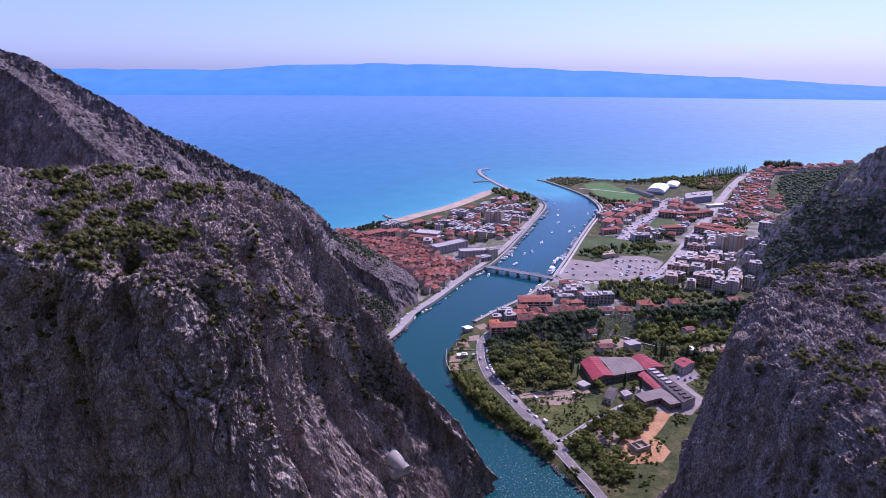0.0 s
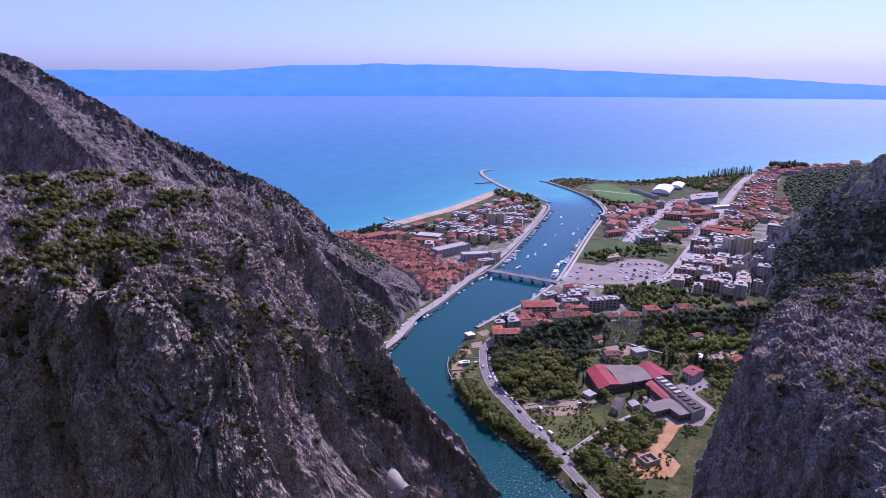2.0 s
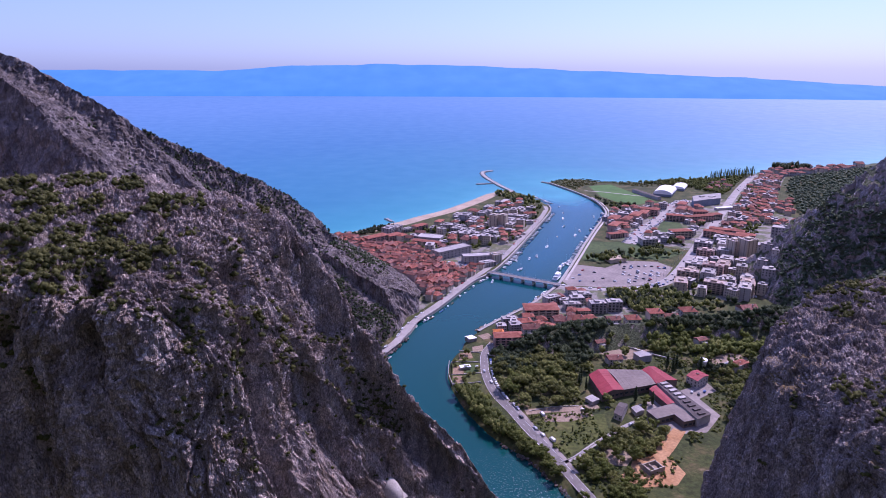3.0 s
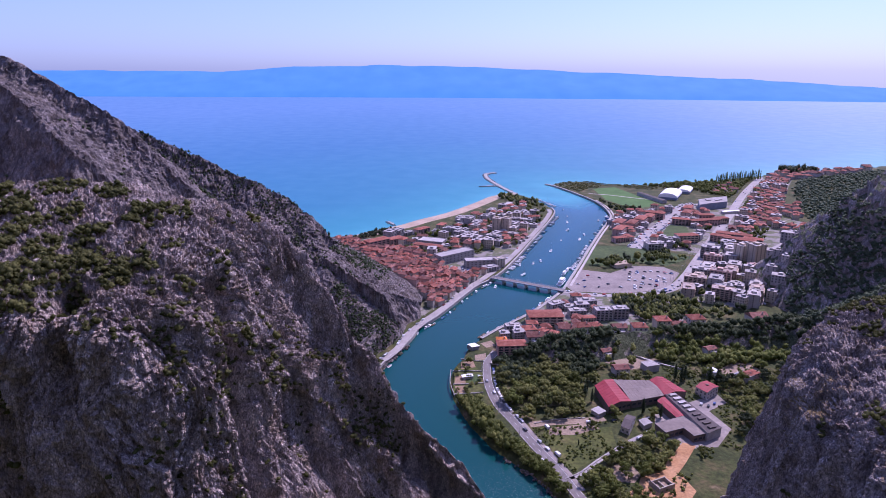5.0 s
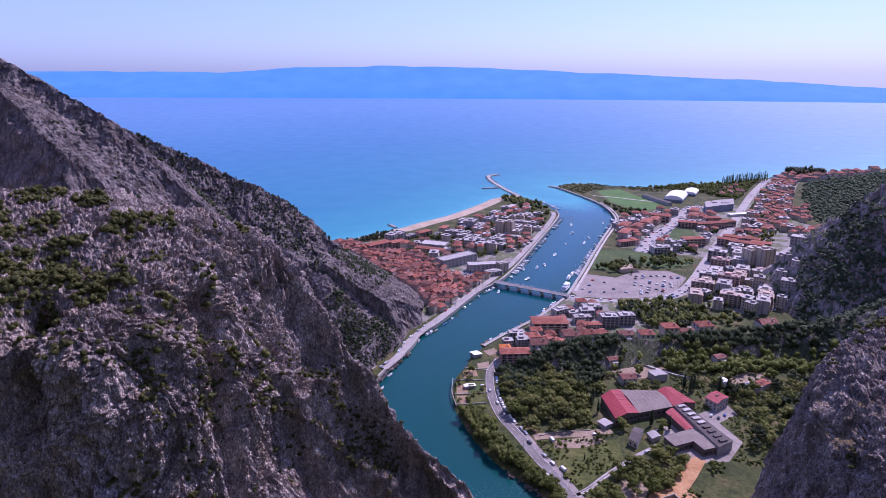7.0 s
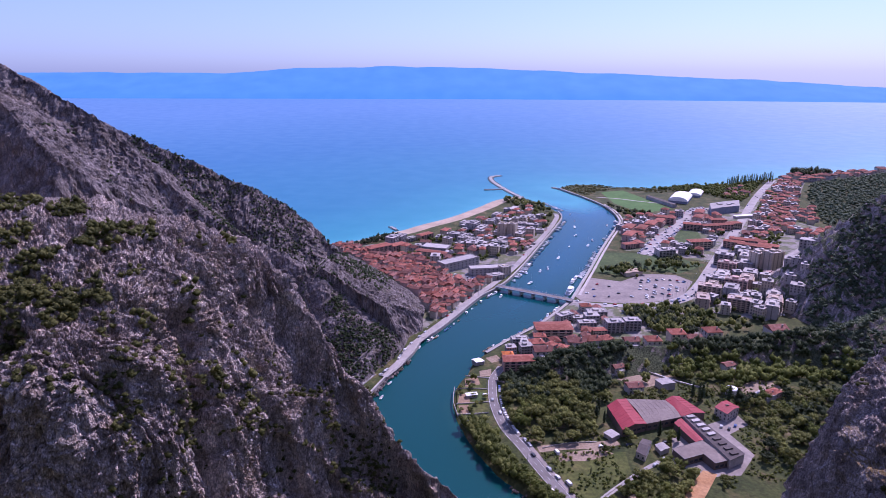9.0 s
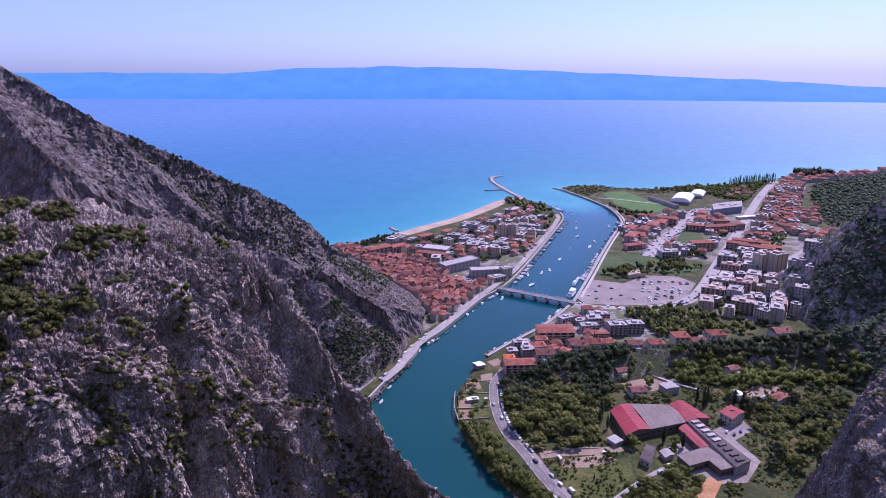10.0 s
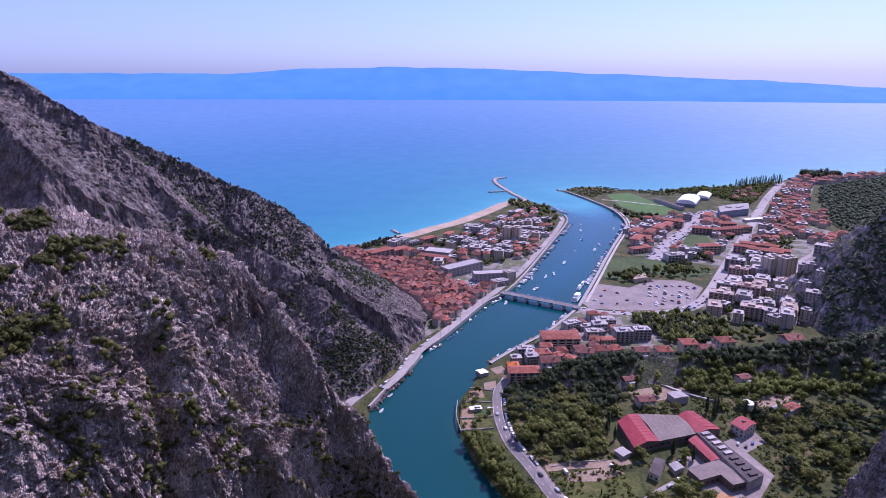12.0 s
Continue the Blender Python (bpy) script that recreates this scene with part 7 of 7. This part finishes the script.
pts = smooth_line(QUAY_ROAD, 8)
for p, q in zip(sides(pts, 2.8), np.gradient(pts, axis=0)):
    if br.random() < 0.35:
        car(p[0], p[1], math.degrees(math.atan2(q[1], q[0])), 0.16)
for k in range(16):
    car(br.uniform(4, 34), br.uniform(742, 764), 38 + 90 * (k % 2), 0.08)
for k in range(14):
    f = k / 13
    car(326 + 26 * f + (2 if k % 2 else 9), 640 + 55 * f, 62, 0.14)

# ---- trees ----
TREES = {
    "oak": lambda: make_broadleaf(1, 9.0, 8.0, LEAF, "broad tree with dense green leaves"),
    "ash": lambda: make_broadleaf(2, 11.0, 8.5, LEAF, "tall tree with green leaves"),
    "spring": lambda: make_broadleaf(3, 9.0, 7.0, LEAF_PALE, "tree with fresh yellow-green spring leaves"),
    "olive": lambda: make_broadleaf(5, 6.0, 6.0, LEAF_PALE, "low pale green fruit tree"),
    "pine": lambda: make_broadleaf(4, 10.0, 7.0, LEAF_DARK, "dark green pine with spreading crown"),
    "cypress": lambda: make_column_tree(6, 13.0, 3.6, LEAF_DARK, "dark narrow upright cypress tree"),
    "poplar": lambda: make_column_tree(7, 22.0, 5.0, LEAF, "tall columnar poplar tree", "poplar_tree"),
}
tr = random.Random(12)


def tree(kind, x, y, s=1.0, z=None):
    z = height_at(x, y) if z is None else z
    return tagged(place("tree_" + kind, TREES[kind], pose(x, y, z - 0.2, 0, 0, tr.uniform(0, 360)) @ Matrix.Diagonal((s * tr.uniform(0.85, 1.15), s * tr.uniform(0.85, 1.15), s * tr.uniform(0.9, 1.15), 1))), group="valley trees")


far_trees = {}


def grove(zone, step, kinds, size, seed, room=2.5, chance=1.0):
    """Trees in an outline; those past the near valley are gathered as woods."""
    for x, y in inside(zone, step, 0.8, seed):
        if tr.random() < chance and free(x, y, room) and not any(line_distance(x, y, l) < w / 2 + 1.0 for l, w in ROADS) and land_distance(np.array([x]), np.array([y]))[0] > 2:
            k, s = tr.choice(kinds), tr.uniform(*size)
            if y > 500 or (x < 40 and y < 446):
                far_trees.setdefault({"spring": "spring", "olive": "spring", "pine": "pine", "cypress": "pine"}.get(k, "oak"), []).append((x, y, height_at(x, y), s))
            else:
                tree(k, x, y, s)


for c in ([(113, 440), (30)], [(146, 440), 25], [(136, 432), 20], [(141, 438), 15], [(180, 432), 20], [(160, 452), 20]):
    taken.append((c[0][0], c[0][1], 12))
# wood between the river road and the works
grove([(42, 490), (44, 440), (52, 418), (70, 416), (98, 420), (106, 432), (104, 470), (100, 490), (60, 496)], 7.2, ["spring", "oak", "spring", "olive", "spring"], (0.7, 1.2), 21, 2.0, 0.85)
# riverside strip
grove([(6, 440), (14, 415), (30, 388), (50, 362), (70, 328), (84, 300), (92, 300), (80, 330), (62, 362), (50, 378), (40, 396), (28, 424), (20, 446)], 3.7, ["oak", "olive", "oak"], (0.5, 0.85), 22, 1.0)
# meadow edges and plots
grove([(82, 350), (98, 364), (120, 384), (132, 388), (150, 384), (140, 362), (122, 352), (104, 342), (92, 330)], 6.0, ["oak", "olive", "spring"], (0.6, 1.0), 23, 1.5, 0.75)
grove([(96, 336), (120, 342), (112, 310), (96, 306)], 6.0, ["oak", "olive"], (0.6, 0.95), 24, 1.5, 0.9)
for x, y, k, s in ((106, 450, "cypress", 1.0), (104, 446, "cypress", 0.9), (108, 440, "cypress", 0.85), (103, 455, "cypress", 0.9), (141, 424, "cypress", 1.0), (152, 419, "cypress", 0.9), (120, 420, "spring", 0.9), (148, 421, "oak", 0.7), (101, 407, "oak", 0.6), (136, 393, "oak", 0.8), (143, 390, "oak", 0.8), (133, 386, "oak", 0.7), (185, 470, "cypress", 1.1), (189, 474, "cypress", 1.1), (182, 475, "cypress", 1.0), (207, 470, "cypress", 1.1), (211, 466, "cypress", 1.0), (213, 462, "pine", 0.9), (140, 471, "spring", 1.0), (150, 470, "oak", 0.6), (117, 470, "spring", 0.9), (87, 385, "cypress", 0.35), (165, 376, "olive", 0.8)):
    tree(k, x, y, s)
# gardens up to the ridge
grove([(108, 470), (112, 505), (135, 520), (185, 520), (232, 520), (262, 500), (250, 460), (225, 440), (215, 470), (190, 480), (150, 478)], 10.5, ["olive", "spring", "olive", "olive", "oak"], (0.5, 0.95), 25, 3.0, 0.7)
grove([(205, 460), (212, 420), (195, 395), (215, 380), (250, 400), (300, 420), (310, 480), (260, 500)], 9.0, ["oak", "spring", "olive", "pine"], (0.65, 1.15), 26, 2.0, 0.9)
grove([(6, 490), (8, 450), (26, 452), (28, 486), (18, 505)], 7.0, ["olive", "oak"], (0.3, 0.6), 27, 1.0, 0.6)
# town park and avenue trees
grove([(178, 655), (232, 660), (256, 650), (262, 610), (236, 592), (190, 590), (180, 620)], 5.2, ["oak", "spring", "ash", "spring", "cypress", "pine"], (0.9, 1.3), 28, 1.5, 0.95)
grove([(264, 640), (300, 630), (310, 605), (262, 600)], 9.0, ["spring", "oak", "pine"], (0.7, 1.0), 29, 3.0, 0.7)
grove([(172, 782), (200, 764), (236, 786), (276, 772), (320, 806), (290, 830), (230, 800)], 6.8, ["oak", "pine", "oak", "spring"], (0.7, 1.15), 30, 2.0, 0.7)
grove([(196, 760), (234, 752), (236, 785), (205, 785)], 6.0, ["oak", "pine"], (0.7, 1.0), 31, 1.5, 0.7)
grove([(300, 855), (330, 835), (345, 855), (320, 870)], 7.0, ["pine", "oak"], (0.8, 1.1), 32, 2.0)
grove([(362, 985), (380, 960), (400, 965), (430, 980), (440, 930), (420, 925), (385, 940)], 8.0, ["pine", "cypress", "oak"], (0.8, 1.2), 33, 2.0, 0.8)
grove([(-60, 905), (-20, 930), (30, 1000), (70, 1060), (110, 1130), (150, 1150), (175, 1090), (150, 1030), (110, 1010), (60, 950), (0, 900)], 10.0, ["oak", "pine", "spring", "ash"], (0.7, 1.1), 34, 2.0, 0.75)
grove([(90, 1200), (120, 1215), (160, 1170), (180, 1110), (140, 1120), (110, 1150)], 8.5, ["oak", "pine", "olive"], (0.7, 1.1), 35, 1.5, 0.8)
grove([(70, 850), (100, 862), (122, 905), (150, 990), (160, 1030), (140, 1020), (100, 900)], 9.0, ["oak", "pine"], (0.7, 1.0), 36, 2.0, 0.7)
grove([(285, 1180), (292, 1140), (330, 1100), (345, 1085), (300, 1060), (282, 1110)], 8.5, ["pine", "oak"], (0.7, 1.0), 37, 2.0, 0.8)
for k in range(30):
    tree("poplar", 585 + k * 4.1, 1362 + k * 1.7 + tr.uniform(-3, 3), tr.uniform(0.85, 1.1))

# ---- woods and scrub, uncounted ----
for kind, mat, label in (("oak", LEAF, "green leafy park and street trees of the town"), ("spring", LEAF_PALE, "yellow-green spring trees in the town park"), ("pine", LEAF_DARK, "dark pines and cypresses in the town park")):
    p = np.array(far_trees[kind])
    woods("park_trees", p[:, :3], (4.5, 8.5, 1.0, 1.4), mat, 26, 1.0, label)


def scatter(zone, step, seed):
    p = inside(zone, step, 0.9, seed)
    z = np.maximum(np.maximum(ground_height(p[:, 0], p[:, 1]), right_height(p[:, 0], p[:, 1])), left_height(p[:, 0], p[:, 1]))
    keep = np.array([free(a, b, 2.0) and not any(line_distance(a, b, l) < w / 2 + 2 for l, w in ROADS) for a, b in p]) & (z > 1.5)
    return np.concatenate([p, z[:, None]], 1)[keep]


woods("coast_wood", scatter([(415, 1325), (459, 1335), (529, 1366), (590, 1372), (640, 1388), (700, 1432), (680, 1380), (620, 1300), (575, 1230), (540, 1200), (520, 1240), (500, 1290), (440, 1300)], 7.0, 41), (5, 9, 0.8, 1.1), LEAF, 16, 1.5, "green coastal wood behind the halls")
woods("point_scrub", scatter([(225, 1335), (250, 1365), (300, 1375), (345, 1350), (410, 1350), (440, 1290), (400, 1280), (350, 1330), (300, 1300), (262, 1250)], 7.5, 42), (2, 5, 0.5, 0.8), SCRUB, 12, 1.7, "scrub and low trees on the point")
woods("headland_pines", scatter([(790, 1470), (830, 1480), (885, 1500), (890, 1528), (830, 1518), (795, 1500)], 6.5, 43), (8, 13, 1.3, 2.0), LEAF_DARK, 16, 2.2, "dark pine wood on the headland")
woods("hillside_wood", scatter([(585, 985), (600, 960), (560, 880), (470, 790), (440, 740), (560, 740), (760, 850), (1100, 900), (1500, 1200), (1500, 1500), (1050, 1530), (900, 1450), (780, 1390), (700, 1260), (640, 1140)], 6.8, 44), (9, 13, 0.4, 0.75), LEAF_HILL, 7, 2.1, "dark wooded hillside above the town", lobes=1)
rp = inside([(300, 440), (322, 560), (350, 630), (385, 700), (425, 775), (475, 805), (600, 760), (600, 480), (420, 380)], 3.9, 0.9, 45)
rz = right_height(rp[:, 0], rp[:, 1])
rp = np.concatenate([rp, rz[:, None]], 1)[(rz > 2) & (rz < 125 + 40 * vnoise(rp[:, 0] / 40, rp[:, 1] / 40, rz * 0, 16))]
rp = rp[np.array([free(a, b, 2.0) for a, b, c in rp])]
woods("mountain_scrub", rp[vnoise(rp[:, 0] / 30, rp[:, 1] / 30, rp[:, 2] * 0, 6) > -0.45], (3.5, 7, 0.6, 0.9), LEAF_HILL, 9, 1.4, "dark scrub on the shaded mountain side", lobes=2)
rp = np.concatenate([inside([(42, 500), (44, 470), (84, 468), (118, 484), (130, 510), (150, 530), (150, 545), (90, 530), (56, 520)], 4.6, 0.9, 46), inside([(186, 536), (260, 532), (330, 525), (345, 560), (260, 560), (186, 550)], 4.6, 0.9, 46)])
rz = np.maximum(right_height(rp[:, 0], rp[:, 1]), LAND)
rp = np.concatenate([rp, rz[:, None]], 1)[rz < 24]
rp = rp[np.array([free(a, b, 1.0) for a, b, c in rp])]
woods("ridge_wood", rp, (4.5, 8, 0.8, 1.2), LEAF_DARK, 34, 1.0, "dark wood on the shaded low ridge")
woods("garden_trees", scatter([(178, 506), (186, 534), (260, 530), (330, 522), (330, 505), (240, 497)], 5.2, 47), (5, 9, 0.8, 1.2), LEAF, 24, 1.1, "green trees below the ridge")
woods("foot_trees", scatter([(225, 440), (300, 420), (330, 470), (300, 490), (262, 478)], 7.5, 52), (4, 8, 0.8, 1.1), LEAF_DARK, 20, 1.1, "dark trees at the foot of the mountain")
# town greenery among the houses
woods("town_trees", scatter([(345, 800), (600, 1240), (712, 1420), (760, 1400), (560, 1050), (430, 850), (330, 640), (262, 640)], 9.5, 48), (4, 8, 0.9, 1.2), LEAF, 16, 1.3, "garden trees between the town houses")
woods("west_bank_trees", scatter([(-60, 840), (0, 800), (60, 830), (130, 920), (150, 1010), (60, 1000), (-40, 900)], 9.0, 49), (4, 7, 0.9, 1.2), LEAF, 16, 1.3, "garden trees between the houses of the spit")
woods("beach_hedge", scatter([(-150, 895), (-118, 925), (-90, 950), (-76, 945), (-100, 915), (-130, 885)], 4.0, 50), (3, 6, 0.8, 1.1), LEAF_DARK, 14, 1.2, "dark trees along the beach")
# low plants over the valley floor
vp = inside([(30, 480), (44, 400), (90, 300), (120, 300), (160, 370), (215, 380), (300, 420), (330, 500), (110, 500)], 2.9, 0.9, 51)
vz = ground_height(vp[:, 0], vp[:, 1])
vk = np.array([free(a, b, 0.5) and not any(line_distance(a, b, l) < w / 2 + 1.5 for l, w in ROADS) for a, b in vp]) & (vz > 1) & (vnoise(vp[:, 0] / 14, vp[:, 1] / 14, vz * 0, 9) > -0.1)
lane = np.array([line_distance(a, b, LANE) > 3 and line_distance(a, b, UP_LANE) > 5 for a, b in vp])
bare = np.minimum.reduce([-signed(vp[:, 0], vp[:, 1], o) for o in ([(157, 389), (164, 385), (150, 366), (141, 355), (126, 344), (118, 343), (124, 350), (133, 359), (142, 372)], [(100, 360), (108, 366), (116, 363), (119, 355), (113, 347), (104, 348)], [(150, 424), (186, 443), (206, 452), (208, 440), (190, 428), (196, 405), (178, 384), (160, 382), (140, 395)], [(46, 377), (51, 383), (61, 372), (57, 362)])])
vk = vk & lane & (bare > 1)
woods("valley_scrub", np.concatenate([vp, vz[:, None]], 1)[vk], (1.4, 3.8, 0.5, 0.9), LEAF, 8, 0.9, "low scrub over the valley floor", 0.35, 1)


def on_rock(P, step, seed, green, steep, low=0.25):
    """Places on a rock sheet where scrub takes hold."""
    rr = np.random.default_rng(seed)
    N = normals(P)
    nz = np.abs(N[..., 2])
    i, j = rr.integers(2, P.shape[0] - 2, step), rr.integers(2, P.shape[1] - 2, step)
    p, n = P[i, j], nz[i, j]
    patchy = fbm(p[:, 0] / 26, p[:, 1] / 26, p[:, 2] / 26, 3, seed)
    fine = fbm(p[:, 0] / 7, p[:, 1] / 7, p[:, 2] / 16, 2, seed + 3)
    keep = (patchy * green + n * steep + fine * 0.5 + rr.random(step) * 0.35 > low + 0.5) & (p[:, 2] > 6)
    return p[keep]


def thicket(P, clusters, seed, spacing=1.5):
    """Bushes growing close together in clusters (x, y, radius) on a rock sheet."""
    rr = np.random.default_rng(seed)
    flat = P.reshape(-1, 3)
    got = []
    for cx, cy, r in clusters:
        near = flat[(np.hypot(flat[:, 0] - cx, flat[:, 1] - cy) < r * 1.5) & (flat[:, 2] > 90)]
        d = np.hypot(near[:, 0] - cx, (near[:, 1] - cy))
        edge = r * (1.0 + 0.5 * fbm(near[:, 0] / 4, near[:, 1] / 4, near[:, 2] * 0, 2, seed))
        near = near[d < edge]
        if len(near):
            got.append(near[rr.integers(0, len(near), max(2, int(2.6 * (r / spacing) ** 2)))])
    return np.concatenate(got)


# the thickets on the plateau of the buttress
PLATEAU = [(-159, 243, 8), (-141, 229, 7), (-134, 248, 7), (-120, 249, 6), (-124, 231, 4.5), (-131, 221, 5), (-94, 241, 5), (-101, 239, 4.5), (-101, 230, 4), (-112, 222, 4.3), (-133, 208, 6),
           (-117, 209, 7), (-135, 204, 6), (-111, 205, 7), (-117, 197, 6), (-122, 192, 6), (-105, 211, 5.5), (-94, 213, 5), (-98, 204, 4.3), (-109, 205, 4.7), (-129, 189, 5), (-113, 188, 4),
           (-74, 227, 3.2), (-87, 223, 2.5), (-80, 212, 2.4), (-86, 206, 2), (-78, 200, 2.3), (-66, 217, 3.6), (-59, 228, 3), (-69, 250, 2.2)]
bush = thicket(BUTTRESS, PLATEAU, 62)
woods("plateau_scrub", bush, (1.8, 4.2, 0.6, 0.95), SCRUB, 26, 0.50, "dense olive-green thickets on the buttress top", 0.3, 2)
near = on_rock(BUTTRESS, 9000, 61, 0.9, 0.62, 0.50)
low = on_rock(BUTTRESS, 30000, 67, 0.25, 0.1, -0.12)
low = low[(low[:, 0] > -92) & (low[:, 0] < -20) & (low[:, 2] < 150)]
near = np.concatenate([near, low[:400]])
near = near[(near[:, 0] > -210) & (near[:, 1] < 300) & (near[:, 1] > 120)]
woods("cliff_scrub", near, (0.9, 3.0, 0.6, 1.0), SCRUB, 18, 0.5, "green scrub and bushes on the limestone buttress", 0.3, 2)
CRAG_TOP = [(139, 221, 3.2), (152, 210, 3.7), (121, 188, 2.6), (133, 184, 2.4), (144, 185, 3.3), (123, 159, 2.3), (169, 225, 4.8), (153, 236, 2.3), (121, 181, 2.2), (134, 168, 2.7), (117, 147, 2.1), (111, 158, 2.2), (102, 224, 2.9), (157, 227, 2.0), (152, 199, 2.8), (113, 135, 2.3)]
woods("crag_bushes", thicket(CRAG, CRAG_TOP, 64, 1.3), (1.4, 3.2, 0.7, 1.1), SCRUB, 26, 0.45, "dense bushes on the dry top of the crag", 0.3, 2)
near = on_rock(CRAG, 9000, 63, 1.1, 0.6, 0.60)
woods("crag_scrub", near[(near[:, 0] < 250)], (0.9, 3.2, 0.6, 0.9), SCRUB, 14, 0.6, "green scrub and bushes on the grey crag", 0.3, 2)
lp = np.concatenate([rng.random((6500, 2)) * (560, 420) + (-600, 400), rng.random((6500, 2)) * (270, 150) + (-335, 585), rng.random((5000, 2)) * (170, 95) + (-215, 465)])
lz = left_height(lp[:, 0], lp[:, 1])
dense = np.repeat([-0.12, 0.42, 0.30], [6500, 6500, 5000])
keep = (lz > 4) & (lz < 205) & (fbm(lp[:, 0] / 35, lp[:, 1] / 35, lz / 40, 3, 71) + dense > 0.12)
woods("mountain_bushes", np.concatenate([lp, lz[:, None]], 1)[keep], (1.8, 4.6, 0.6, 1.1), LEAF_DARK, 5, 1.2, "dark bushes scattered on the mountain spurs", 0.3, 1)
